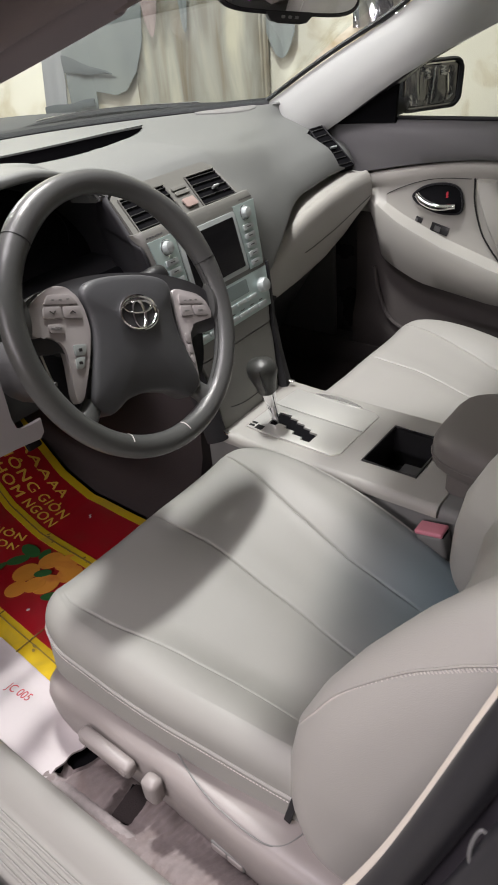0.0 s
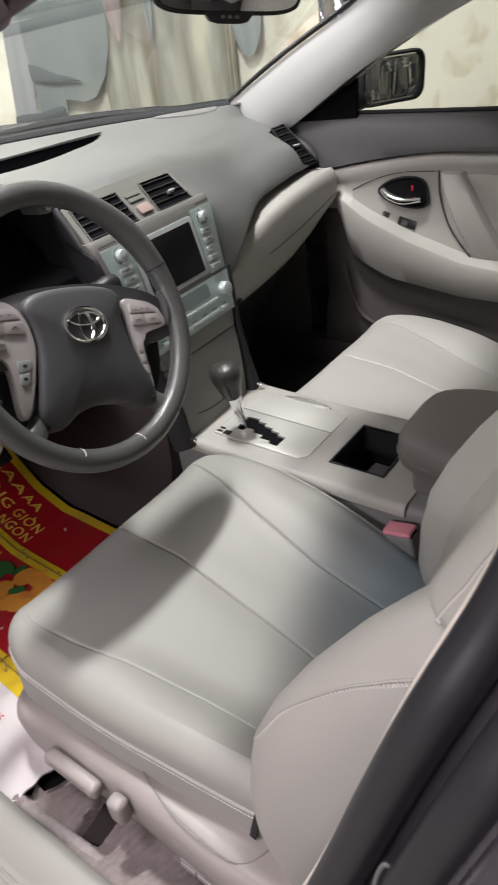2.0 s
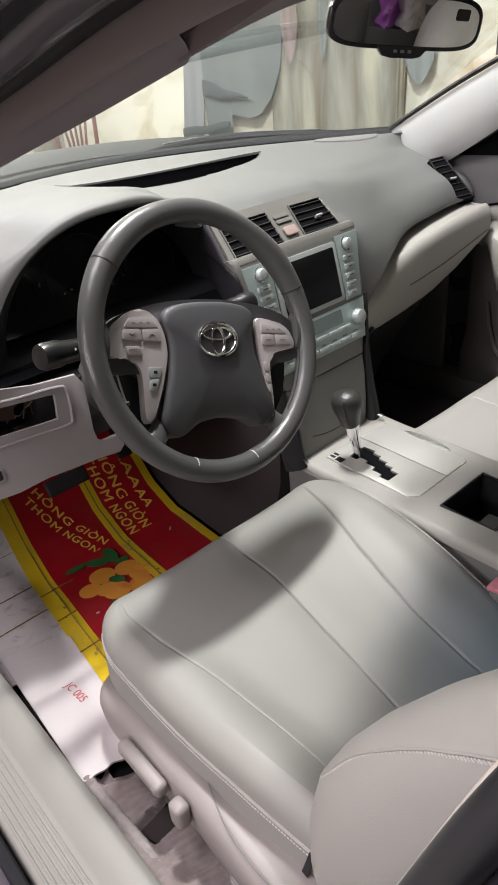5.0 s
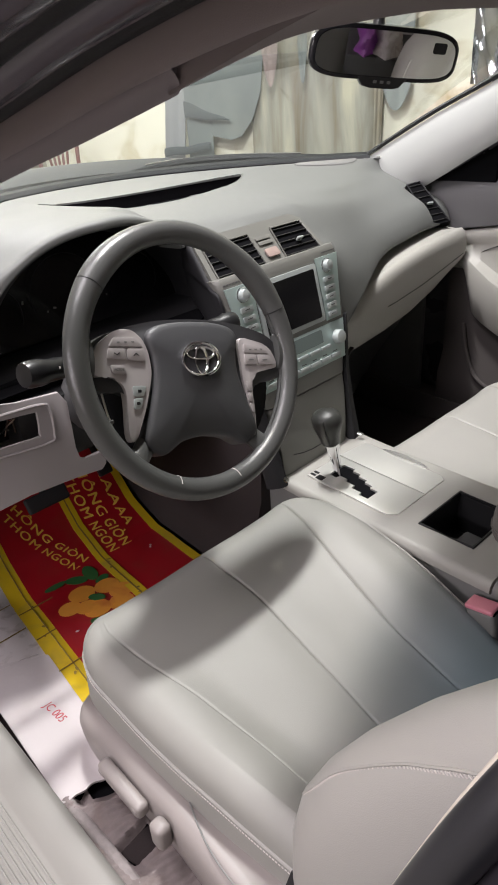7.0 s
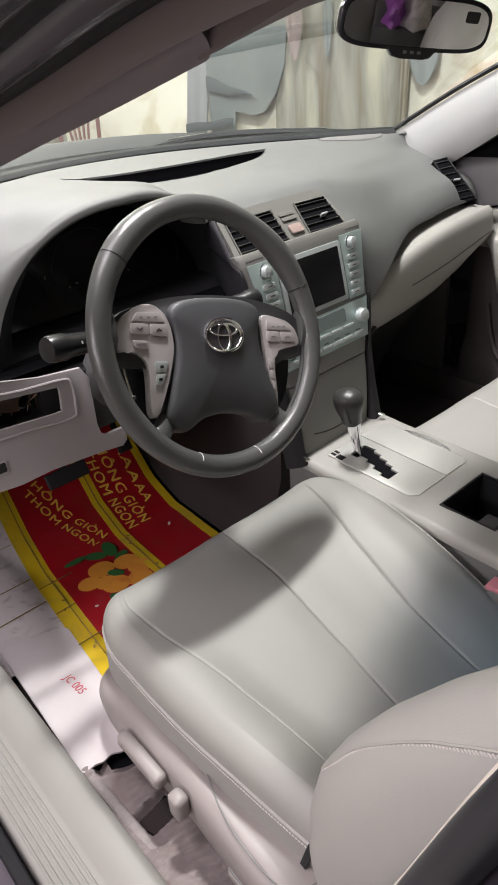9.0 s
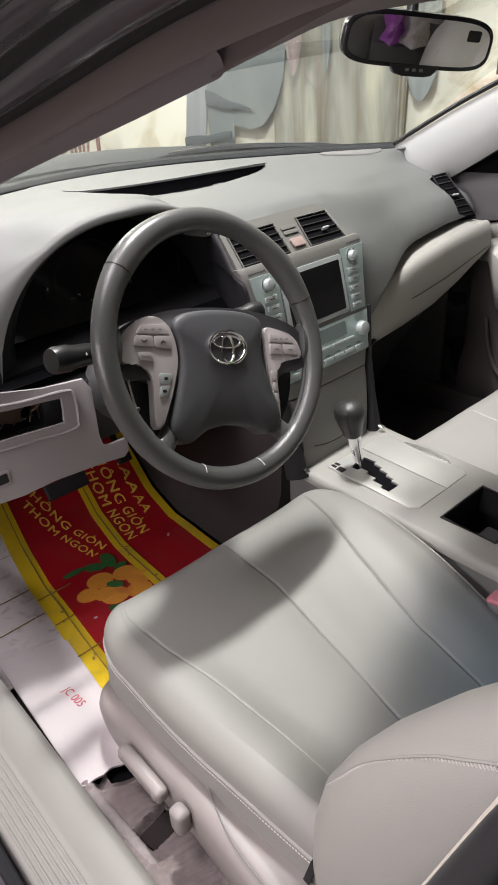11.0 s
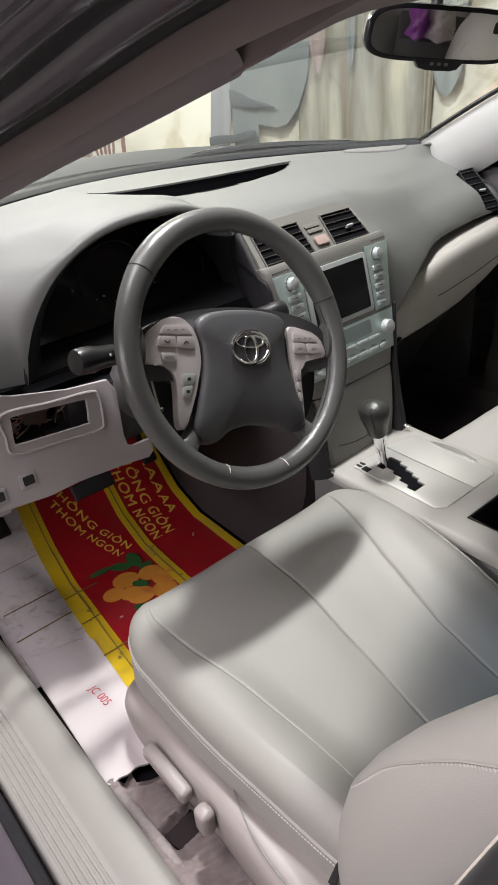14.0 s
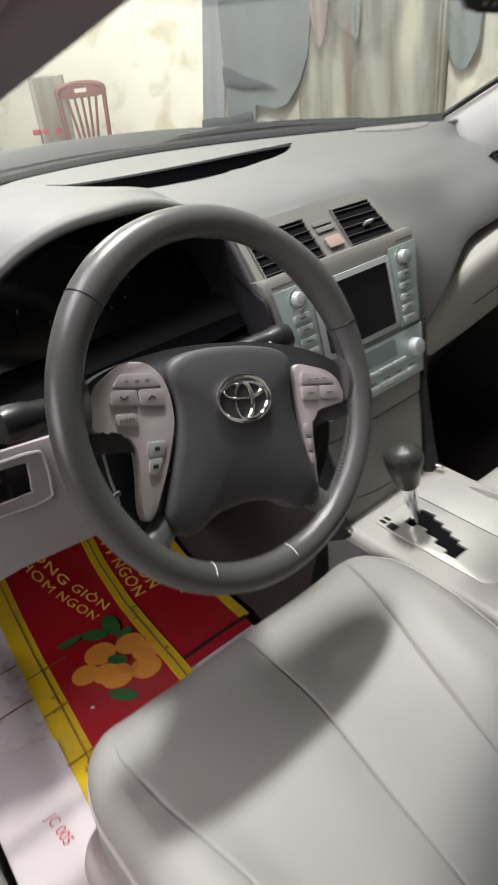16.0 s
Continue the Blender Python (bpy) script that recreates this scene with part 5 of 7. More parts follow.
# left end of the dash below the pad
bm = bmesh.new()
rings = []
for z, x in ((0.875, -0.735), (0.84, -0.735), (0.74, -0.735), (0.69, -0.73)):
    rings.append([(x, 0.235, z), (-0.665, 0.235, z), (-0.665, 0.55, z), (x, 0.55, z)])
loft(bm, rings)
part("dash_end", bm, "kneeplastic", dash)
bm = bmesh.new()
rbox(bm, (-0.315, 0.40, 0.77), (0.44, 0.30, 0.12), 0.02)
part("under_cover", bm, "black", dash, "black cover under the instruments")
bm = bmesh.new()
loft(bm, [[(-0.180 + 0.125 * (y - 0.3), y, zb), (-0.165 + 0.11 * (y - 0.3), y, zb + 0.045), (-0.132, y, 0.50), (-0.122, y, 0.66), (-0.10, y, 0.72), (0.10, y, 0.72), (0.12, y, 0.60), (0.12, y, zb)] for y, zb in ((0.145, 0.30), (0.30, 0.282), (0.50, 0.255), (0.62, 0.275), (0.90, 0.47))])
part("tunnel_side", bm, "carpet", dash, "dark carpeted tunnel side in the footwell")

# ---------------------------------------------------------------- steering wheel
WC = Vector((-0.350, 0.0256, 0.910))
wt = radians(22.6)
W0 = frame_of(WC, (1, 0.054, 0), (0, math.sin(wt), math.cos(wt)))
W = W0 @ Matrix.Rotation(radians(-17), 4, "Z")
wheel = thing("steering_wheel", "dark grey leather steering wheel turned slightly clockwise", "steering wheel", tuple(WC))
bm = bmesh.new()
rings = []
for j in range(96):
    a = 2 * math.pi * j / 96
    grip = 0.0026 * (math.exp(-((a - 0.75) / 0.28) ** 2) + math.exp(-((a - (math.pi - 0.75)) / 0.28) ** 2))
    r = 0.0162 + grip
    ring = []
    for k in range(16):
        b = 2 * math.pi * k / 16
        ring.append(W @ Vector(((0.1815 + r * math.cos(b)) * math.cos(a), (0.1815 + r * math.cos(b)) * math.sin(a), r * math.sin(b))))
    rings.append(ring)
loft(bm, rings, wrap=True)
rim = part("rim", bm, "wheel", wheel, "worn dark grey leather rim")
for deg, mt, b0, b1 in ((24, "black", 0, 360), (146, "black", 0, 360), (251, "stitch", 105, 178), (285, "stitch", 105, 178)):
    a = radians(deg)
    rs = 0.0163 + 0.0026 * (math.exp(-((a - 0.75) / 0.28) ** 2) + math.exp(-((a - (math.pi - 0.75)) / 0.28) ** 2))
    bm = bmesh.new()
    tube(bm, [W @ Vector(((0.1815 + rs * math.cos(b)) * math.cos(a), (0.1815 + rs * math.cos(b)) * math.sin(a), rs * math.sin(b))) for b in [radians(b0 + (b1 - b0) * k / 31) for k in range(32)]], 0.0007, 5)
    part("rim_seam", bm, mt, rim)
for a0, a1 in ((-40, 30), (150, 220)):
    bm = bmesh.new()
    for k in range(44):
        a = radians(a0 + (a1 - a0) * k / 43)
        p = W @ Vector(((0.1815 - 0.0165) * math.cos(a), (0.1815 - 0.0165) * math.sin(a), 0.002))
        rbox(bm, p, (0.0014, 0.0014, 0.0032), 0, (0, 0, 0))
    tagged(part("rim_stitching", bm, "wheel", rim, smooth=0), kind="stuff")

# airbag cover: domed plate
half = [(0.0, 0.056), (0.035, 0.0545), (0.066, 0.048), (0.079, 0.034), (0.0735, 0.008), (0.0745, -0.025), (0.088, -0.070), (0.098, -0.104), (0.090, -0.118), (0.074, -0.127), (0.060, -0.122), (0.040, -0.112), (0.0, -0.107)]
outline = spline(half + [(-x, y) for x, y in half[-2:0:-1]], 5, True)
bm = bmesh.new()
rings = []
cxy = np.array((0.0, -0.025))
for s_, h in ((1.0, -0.028), (1.0, -0.006), (0.985, 0.0015), (0.95, 0.0050), (0.88, 0.0075), (0.6, 0.0110), (0.3, 0.0130), (0.02, 0.0135)):
    rings.append([W @ Vector((cxy[0] + (p[0] - cxy[0]) * s_ + 0.002, cxy[1] + (p[1] - cxy[1]) * s_, h)) for p in outline])
loft(bm, rings)
hub = part("airbag_cover", bm, "hub", wheel, "charcoal airbag cover with chrome oval badge", smooth=60)
# oval badge
E = W @ Matrix.Translation((0.001, 0.000, 0.0142))
for rx, ry, cx_, cy_, th in ((0.0315, 0.0225, 0, 0, 0.0030), (0.0105, 0.0185, 0, -0.002, 0.0022), (0.0235, 0.0085, 0, 0.0085, 0.0022)):
    bm = bmesh.new()
    tube(bm, [E @ Vector((cx_ + rx * math.cos(a), cy_ + ry * math.sin(a), 0.001)) for a in [2 * math.pi * j / 48 for j in range(48)]], th, 8, closed=True, flat=0.7)
    part("badge_oval", bm, "chrome", hub, "chrome oval")
# dark shoulder behind the spokes, from rim to rim
bm = bmesh.new()
top = [(-0.166, 0.020), (-0.145, 0.035), (-0.11, 0.047), (-0.06, 0.0565), (0, 0.0595), (0.06, 0.0565), (0.11, 0.047), (0.145, 0.035), (0.166, 0.020)]
low = [(0.166, -0.030), (0.142, -0.036), (0.108, -0.038), (0.098, -0.060), (0.0, -0.07), (-0.098, -0.060), (-0.108, -0.038), (-0.142, -0.036), (-0.166, -0.030)]
slab(bm, [(p[0], p[1]) for p in spline(top, 4)] + [(p[0], p[1]) for p in spline(low, 4)], 0.018, W @ Matrix.Translation((0, 0, -0.022)), 0.004, 3)
part("shoulder", bm, "hub", wheel, "dark grey plastic shoulder round the hub", smooth=50)
# silver spokes with buttons
LEFT = ((-0.141, 0.0325), (-0.126, 0.0415), (-0.107, 0.0455), (-0.088, 0.037), (-0.0775, 0.018), (-0.0745, -0.004), (-0.0765, -0.022), (-0.0885, -0.057), (-0.1015, -0.085), (-0.110, -0.101), (-0.118, -0.102), (-0.120, -0.088), (-0.1175, -0.055), (-0.1185, -0.034), (-0.128, -0.021), (-0.145, -0.0155), (-0.160, -0.014), (-0.159, 0.010), (-0.152, 0.024))
RIGHT = ((0.0855, 0.029), (0.110, 0.0275), (0.140, 0.018), (0.152, 0.002), (0.156, -0.014), (0.140, -0.018), (0.115, -0.022), (0.104, -0.030), (0.1005, -0.050), (0.1005, -0.080), (0.098, -0.112), (0.0925, -0.113), (0.0895, -0.080), (0.0855, -0.040), (0.0835, 0.0))
KEYS_L = (((-0.127, 0.0345), (-0.094, 0.0335), (-0.0835, 0.0205), (-0.136, 0.0225)), ((-0.1365, 0.0205), (-0.111, 0.0195), (-0.112, 0.0045), (-0.1405, 0.0065)), ((-0.1095, 0.0195), (-0.083, 0.0185), (-0.0825, 0.0015), (-0.1105, 0.0045)),
          ((-0.1365, -0.0015), (-0.1145, -0.0025), (-0.1135, -0.0145), (-0.1355, -0.0125)), ((-0.1075, -0.030), (-0.0865, -0.031), (-0.0915, -0.0445), (-0.1075, -0.0445)), ((-0.1075, -0.0465), (-0.0925, -0.0465), (-0.099, -0.061), (-0.110, -0.061)))
KEYS_R = (((0.0925, 0.0225), (0.134, 0.0155), (0.141, 0.0055), (0.0915, 0.0085)), ((0.0915, 0.0065), (0.114, 0.0055), (0.116, -0.0105), (0.0905, -0.0095)), ((0.116, 0.0055), (0.1415, 0.0035), (0.1485, -0.0115), (0.118, -0.0105)),
          ((0.0880, -0.034), (0.0975, -0.036), (0.0975, -0.050), (0.0895, -0.049)), ((0.0895, -0.051), (0.0975, -0.052), (0.0975, -0.066), (0.0905, -0.065)), ((0.0905, -0.067), (0.0975, -0.068), (0.0975, -0.082), (0.0920, -0.081)))


def soft_quad(q, r=0.003):
    """The outline of four corners, each cut round."""
    out = []
    for k in range(4):
        p, a, b = [np.array(q[m % 4], float) for m in (k, k - 1, k + 1)]
        ua, ub = (a - p) / np.linalg.norm(a - p), (b - p) / np.linalg.norm(b - p)
        out += [tuple(p + ua * r), tuple(p + (ua + ub) * r * 0.3), tuple(p + ub * r)]
    return out


for sg, outl, keys in ((-1, LEFT, KEYS_L), (1, RIGHT, KEYS_R)):
    bm = bmesh.new()
    slab(bm, [(p[0], p[1]) for p in spline(outl, 4, True)], 0.014, W @ Matrix.Translation((0, 0, -0.0125)), 0.0025, 3)
    sp = part("spoke", bm, "spoke", wheel, "silver beige spoke with buttons", smooth=50)
    for n_, q in enumerate(keys):
        bm = bmesh.new()
        slab(bm, soft_quad(q), 0.0024, W @ Matrix.Translation((0, 0, 0.0012)), 0.0009)
        b = part("wheel_button", bm, "button" if sg < 0 and n_ > 3 else "spoke", sp)
        cx_, cy_ = sum(p[0] for p in q) / 4, sum(p[1] for p in q) / 4
        if sg < 0 and n_ > 3:
            bm = bmesh.new()
            slab(bm, rounded(0.0055, 0.004, 0.0012, cx=cx_, cy=cy_), 0.0003, W @ Matrix.Translation((0, 0, 0.0037)))
            part("button_mark", bm, "black", b, smooth=0)
        elif n_ in (1, 2) and sg < 0:
            bm = bmesh.new()
            d = 1 if n_ == 2 else -1
            tube(bm, [W @ Vector((cx_ + dx, cy_ + 0.0016 * d * s2, 0.0039)) for dx, s2 in ((-0.004, -1), (0, 1), (0.004, -1))], 0.0006, 5)
            part("button_mark", bm, "black", b, smooth=0)
        elif n_ < 3:
            for dx in ((-0.011, 0, 0.011) if n_ == 0 else (0,)):
                bm = bmesh.new()
                slab(bm, rounded(0.0045 if n_ == 0 else 0.010, 0.0016, 0.0006, cx=cx_ + dx, cy=cy_), 0.0003, W @ Matrix.Translation((0, 0, 0.0037)))
                part("button_mark", bm, "midgrey", b, smooth=0)
    if sg < 0:
        bm = text_mesh("MODE", 0.0056, W @ Matrix.Translation((-0.1250, -0.0078, 0.0038)) @ Matrix.Rotation(radians(-4), 4, "Z"), 0.0002)
        part("lettering", bm, "midgrey", sp, smooth=0)
        bm = bmesh.new()
        tube(bm, [W @ Vector(p) for p in spline(((-0.146, -0.036, -0.012), (-0.143, -0.060, -0.010), (-0.137, -0.080, -0.012), (-0.134, -0.100, -0.018)), 5)], 0.0014, 6)
        part("cable", bm, "silver", wheel, "thin pale cable behind the spoke")
        bm = bmesh.new()
        rbox(bm, W @ Vector((-0.139, -0.074, -0.010)), (0.008, 0.004, 0.005), 0.001)
        part("cable_clip", bm, "midgrey", wheel)
    # dark lower spoke from the cover to the rim
    bm = bmesh.new()
    rings = []
    for t in (0, 0.25, 0.5, 0.75, 1.0):
        a = np.array((0.088, -0.108)) * (1 - t) + np.array((0.118, -0.138)) * t
        nrm = np.array((0.74, 0.67))
        wdt = 0.030 * (1 - 0.3 * math.sin(math.pi * t)) + 0.012 * t
        rings.append([W @ Vector((sg * (a[0] + nrm[0] * wdt * math.cos(b) * 0.55), a[1] + nrm[1] * wdt * math.cos(b) * 0.55, -0.014 + 0.012 * t + 0.011 * math.sin(b))) for b in [2 * math.pi * k / 16 for k in range(16)]])
    loft(bm, rings)
    part("lower_spoke", bm, "wheel", wheel, "dark grey leather lower spoke")
    # upper joint of spoke and rim
    bm = bmesh.new()
    rings = []
    for t in (0, 0.33, 0.66, 1.0):
        x = 0.160 + 0.018 * t
        rings.append([W @ Vector((sg * x, 0.010 + (0.026 + 0.016 * t) * math.cos(b), -0.004 + 0.012 * math.sin(b))) for b in [2 * math.pi * k / 16 for k in range(16)]])
    loft(bm, rings)
    part("spoke_joint", bm, "wheel", wheel, "leather covered spoke joint")
# plastic cover behind the spokes
for sg in (-1, 1):
    bm = bmesh.new()
    slab(bm, [(p[0], p[1]) for p in spline([(sg * x, y) for x, y in ((0.085, 0.0), (0.155, -0.005), (0.158, -0.050), (0.140, -0.095), (0.105, -0.125), (0.08, -0.10))], 4, True)], 0.008, W @ Matrix.Translation((0, 0, -0.040)), 0.003)
    part("spoke_cover", bm, "limb", wheel, "black plastic cover behind the spoke")
# back shell and column shroud
bm = bmesh.new()
rings = []
for h, r in ((-0.028, 0.085), (-0.05, 0.08), (-0.075, 0.06)):
    rings.append([W @ Vector((r * math.cos(a), -0.02 + r * 0.9 * math.sin(a), h)) for a in [2 * math.pi * j / 24 for j in range(24)]])
loft(bm, rings)
part("hub_back", bm, "black", wheel)
col = thing("steering_column", "black plastic steering column shroud with stalks", "steering column", tuple(W0 @ Vector((0, 0, -0.15))))
bm = bmesh.new()
rings = []
for h, r in ((-0.060, 0.055), (-0.08, 0.066), (-0.16, 0.078), (-0.26, 0.085)):
    rings.append([W0 @ Vector((r * 1.05 * math.cos(a), -0.012 + r * 0.85 * math.sin(a), h)) for a in [2 * math.pi * j / 24 for j in range(24)]])
loft(bm, rings)
part("shroud", bm, "darkgrey", col)


def stalk(tip, root, label):
    bm = bmesh.new()
    p0, p1 = Vector(root), Vector(tip)
    pts = [p0.lerp(p1, t) for t in (0, 0.3, 0.6, 0.72, 0.8, 0.95, 0.99, 1.0)]
    tube(bm, pts, [0.009, 0.0125, 0.0155, 0.016, 0.0185, 0.0185, 0.0165, 0.006], 20)
    s = part("stalk", bm, "black", col, label)
    d = (p1 - p0).normalized()
    for k, t in enumerate((0.50, 0.57, 0.64, 0.70)):
        bm = bmesh.new()
        q = p0.lerp(p1, t) + Vector((0, -0.0145, 0.006 - 0.004 * (k % 2)))
        rbox(bm, q, (0.0042, 0.001, 0.0034), 0, (-25, 0, 0))
        part("stalk_mark", bm, "stitch", s, smooth=0)


stalk((-0.560, 0.122, 0.934), (-0.42, 0.150, 0.905), "black light stalk with white marks")
stalk((-0.172, 0.135, 0.893), (-0.28, 0.150, 0.895), "black wiper stalk")

for nm, x, y, z, sx, sy, lb in (("brake_pedal", -0.395, 0.56, 0.458, 0.100, 0.036, "black ribbed rubber brake pedal"), ("accelerator_pedal", -0.245, 0.56, 0.468, 0.036, 0.034, "black rubber accelerator pedal")):
    pd = thing(nm, lb, "pedal", (x, y, z))
    bm = bmesh.new()
    rbox(bm, (x, y, z), (sx, 0.012, sy), 0.0055, (-35, 0, 0), 3)
    pp = part("pad", bm, "limb", pd)
    for k in range(6):
        bm = bmesh.new()
        rbox(bm, (x - sx * 0.4 + sx * 0.16 * k, y - 0.0030, z + 0.002), (sx * 0.06, 0.004, sy * 0.75), 0.001, (-35, 0, 0), 1)
        part("rib", bm, "limb", pp)
    bm = bmesh.new()
    tube(bm, [(x, y + 0.01, z), (x + 0.02, y + 0.12, z + 0.10), (x + 0.02, y + 0.16, z + 0.28)], 0.008, 8)
    part("arm", bm, "black", pd)
rest = thing("foot_rest", "black rubber foot rest in the footwell", "foot rest", (-0.62, 0.72, 0.36))
bm = bmesh.new()
rbox(bm, (-0.60, 0.745, 0.40), (0.075, 0.02, 0.16), 0.006, (-48, 0, 0), 3)
part("pad", bm, "rubber", rest)

# ---------------------------------------------------------------- centre console
CX = 0.018
console = thing("centre_console", "beige centre console with silver gear plate", "console", (CX, -0.1, 0.325))


def console_z(y):
    return 0.553 + 0.004 * max(0, (y + 0.024) / 0.1) + 0.03 * max(0, (y - 0.11) / 0.09)


BIN = (CX - 0.068, CX + 0.062, -0.272, -0.170)
bm = bmesh.new()
# top frame around the open bin, then the two flanks
def top_strip(x0, x1, y0, y1):
    vs = [bm.verts.new((x, y, console_z(y))) for x, y in ((x0, y0), (x1, y0), (x1, y1), (x0, y1))]
    bm.faces.new(vs)


HWC = 0.112
for y0, y1 in ((0.20, 0.11), (0.11, 0.05), (0.05, -0.06), (-0.06, BIN[3])):
    top_strip(CX - HWC, CX + HWC, y1, y0)
top_strip(CX - HWC, BIN[0], BIN[2], BIN[3])
top_strip(BIN[1], CX + HWC, BIN[2], BIN[3])
top_strip(CX - HWC, CX + HWC, -0.336, BIN[2])
for sg in (-1, 1):
    prev = None
    for y in (0.20, 0.11, 0.05, -0.06, BIN[3], BIN[2], -0.336):
        z = console_z(y)
        w = HWC
        cur = [bm.verts.new((CX + sg * (w + a), y, z - d)) for a, d in ((0, 0), (0.006, 0.001), (0.011, 0.005), (0.014, 0.012), (0.0145, 0.020), (0.010, 0.024), (0.010, 0.24))]
        if prev:
            for k in range(5):
                bm.faces.new((prev[k], prev[k + 1], cur[k + 1], cur[k]))
        prev = cur
    bm.faces.new([bm.verts.new((v.co.x, v.co.y, v.co.z)) for v in prev[:6]] + [bm.verts.new((CX + sg * 0.02, -0.336, 0.5295)), bm.verts.new((CX + sg * 0.02, -0.336, 0.553))])
part("console_body", bm, "beige", console, "beige plastic console body", smooth=50)
for sg in (-1, 1):
    bm = bmesh.new()
    loft(bm, [[(CX + sg * (HWC + a), y, console_z(y) - d) for a, d in ((0.0105, 0.0225), (0.0125, 0.030), (0.0125, 0.24), (0.002, 0.24), (0.002, 0.0225))] for y in (0.20, 0.11, 0.05, -0.06, -0.17, -0.27, -0.345)])
    part("console_side", bm, "midgrey", console, "dark grey console side panel", smooth=40)
# grey rear part of the console, carrying on behind a fine joint
bm = bmesh.new()
loft(bm, [[(CX + a, y, b - 0.02 * max(0.0, (-0.45 - y) / 0.15)) for a, b in ((-0.1240, 0.31), (-0.1240, 0.529), (-0.122, 0.541), (-0.116, 0.549), (-0.106, 0.5515), (0.106, 0.5515), (0.116, 0.549), (0.122, 0.541), (0.1240, 0.529), (0.1240, 0.31))] for y in (-0.3385, -0.40, -0.50, -0.62)])
part("console_rear", bm, "midgrey", console, "grey rear part of the console", smooth=40)
# inner walls of the bin
bm = bmesh.new()
for (xa, ya), (xb, yb) in (((BIN[0], BIN[2]), (BIN[1], BIN[2])), ((BIN[1], BIN[2]), (BIN[1], BIN[3])), ((BIN[1], BIN[3]), (BIN[0], BIN[3])), ((BIN[0], BIN[3]), (BIN[0], BIN[2]))):
    bm.faces.new([bm.verts.new(p) for p in ((xa, ya, 0.551), (xb, yb, 0.551), (xb * 0.94, yb, 0.47), (xa * 0.94, ya, 0.47))])
bm.faces.new([bm.verts.new(p) for p in ((BIN[0], BIN[2], 0.472), (BIN[1], BIN[2], 0.472), (BIN[1], BIN[3], 0.472), (BIN[0], BIN[3], 0.472))])
bn = part("bin", bm, "black", console, "open black storage bin", smooth=0)
bm = bmesh.new()
tube(bm, [(x, y, 0.5545) for x, y in ((BIN[0], BIN[2]), (BIN[1], BIN[2]), (BIN[1], BIN[3]), (BIN[0], BIN[3]))], 0.003, 6, closed=True)
part("bin_rim", bm, "black", bn)
bm = bmesh.new()
rbox(bm, (CX - 0.02, -0.235, 0.50), (0.09, 0.05, 0.012), 0.003)
part("bin_divider", bm, "darkgrey", bn, "grey divider in the bin")
# silver plate with stepped gate
PZ = Matrix.Translation((CX, -0.024, 0.5535)) @ pose(0, 0, 0, 1.6)
gate = [(-0.050, 0.070), (-0.030, 0.073), (-0.014, 0.072), (-0.012, 0.045), (-0.020, 0.044), (-0.020, 0.025), (-0.028, 0.024), (-0.028, 0.004), (-0.036, 0.003), (-0.036, -0.015), (-0.044, -0.016), (-0.044, -0.034), (-0.066, -0.034), (-0.066, -0.014), (-0.058, -0.013), (-0.058, 0.010), (-0.048, 0.011), (-0.048, 0.034), (-0.040, 0.035), (-0.040, 0.052), (-0.050, 0.054)]
left_out = [(-0.084, 0.102), (0.0125, 0.102), (0.0125, -0.102), (-0.070, -0.102), (-0.084, -0.088)]
bm = bmesh.new()
slab(bm, left_out, 0.0045, PZ, 0.0008)
gp = part("gear_plate", bm, "silver", console, "satin silver gear plate with stepped gate", smooth=20)
gate = [(x + (0.005 if 1 < k < 12 else -0.004), y) for k, (x, y) in enumerate(gate)]
bm = bmesh.new()
slab(bm, gate, 0.03, PZ @ Matrix.Translation((0, 0, -0.012)))
carve(gp, bm)
bm = bmesh.new()
slab(bm, [(0.0145, 0.102), (0.088, 0.096), (0.090, 0.09), (0.086, -0.090), (0.076, -0.102), (0.0145, -0.102)], 0.0045, PZ, 0.001)
lid = part("ashtray_lid", bm, "silver", console, "satin silver ashtray lid")
bm = bmesh.new()
out = spline([(0.089, 0.050), (0.098, 0.03), (0.102, 0.0), (0.098, -0.035), (0.089, -0.058), (0.084, 0.0)], 6, True)
slab(bm, [(p[0], p[1]) for p in out], 0.0055, PZ, 0.002)
part("finger_scoop", bm, "chrome_soft", lid, "bright finger scoop")
bm = bmesh.new()
slab(bm, [(-0.075, 0.09), (-0.005, 0.09), (-0.005, -0.05), (-0.075, -0.05)], 0.001, PZ @ Matrix.Translation((0, 0, -0.0005)))
part("gate_floor", bm, "void", gp)
for x, y, w, h in ((-0.076, 0.094, 0.006, 0.012), (-0.066, 0.094, 0.006, 0.012), (-0.0755, 0.076, 0.014, 0.016)):
    bm = bmesh.new()
    slab(bm, rounded(w, h, 0.001, cx=x, cy=y), 0.0006, PZ @ Matrix.Translation((0, 0, 0.0047)))
    part("indicator_window", bm, "black", gp, smooth=0)
# gear lever
lever = thing("gear_lever", "dark grey leather gear lever with chrome neck", "gear lever", (-0.028, 0.035, 0.557))
base = Vector((CX - 0.040, 0.036, 0.556))
topk = Vector((-0.044, 0.050, 0.690))
bm = bmesh.new()
ax = (topk - base).normalized()
tube(bm, [base + ax * d for d in (0.0, 0.019, 0.041, 0.063, 0.084)], [0.008, 0.010, 0.0125, 0.0155, 0.0185], 14, flat=0.75)
part("neck", bm, "chrome", lever, "chrome tapered neck")
bm = bmesh.new()
tube(bm, [base + ax * d + Vector((0, -0.004 * max(0, d - 0.10) / 0.05, 0)) for d in (0.076, 0.080, 0.092, 0.105, 0.120, 0.132, 0.141, 0.147, 0.150)], [0.0165, 0.0190, 0.0210, 0.0250, 0.0295, 0.0300, 0.026, 0.016, 0.002], 20, flat=0.92)
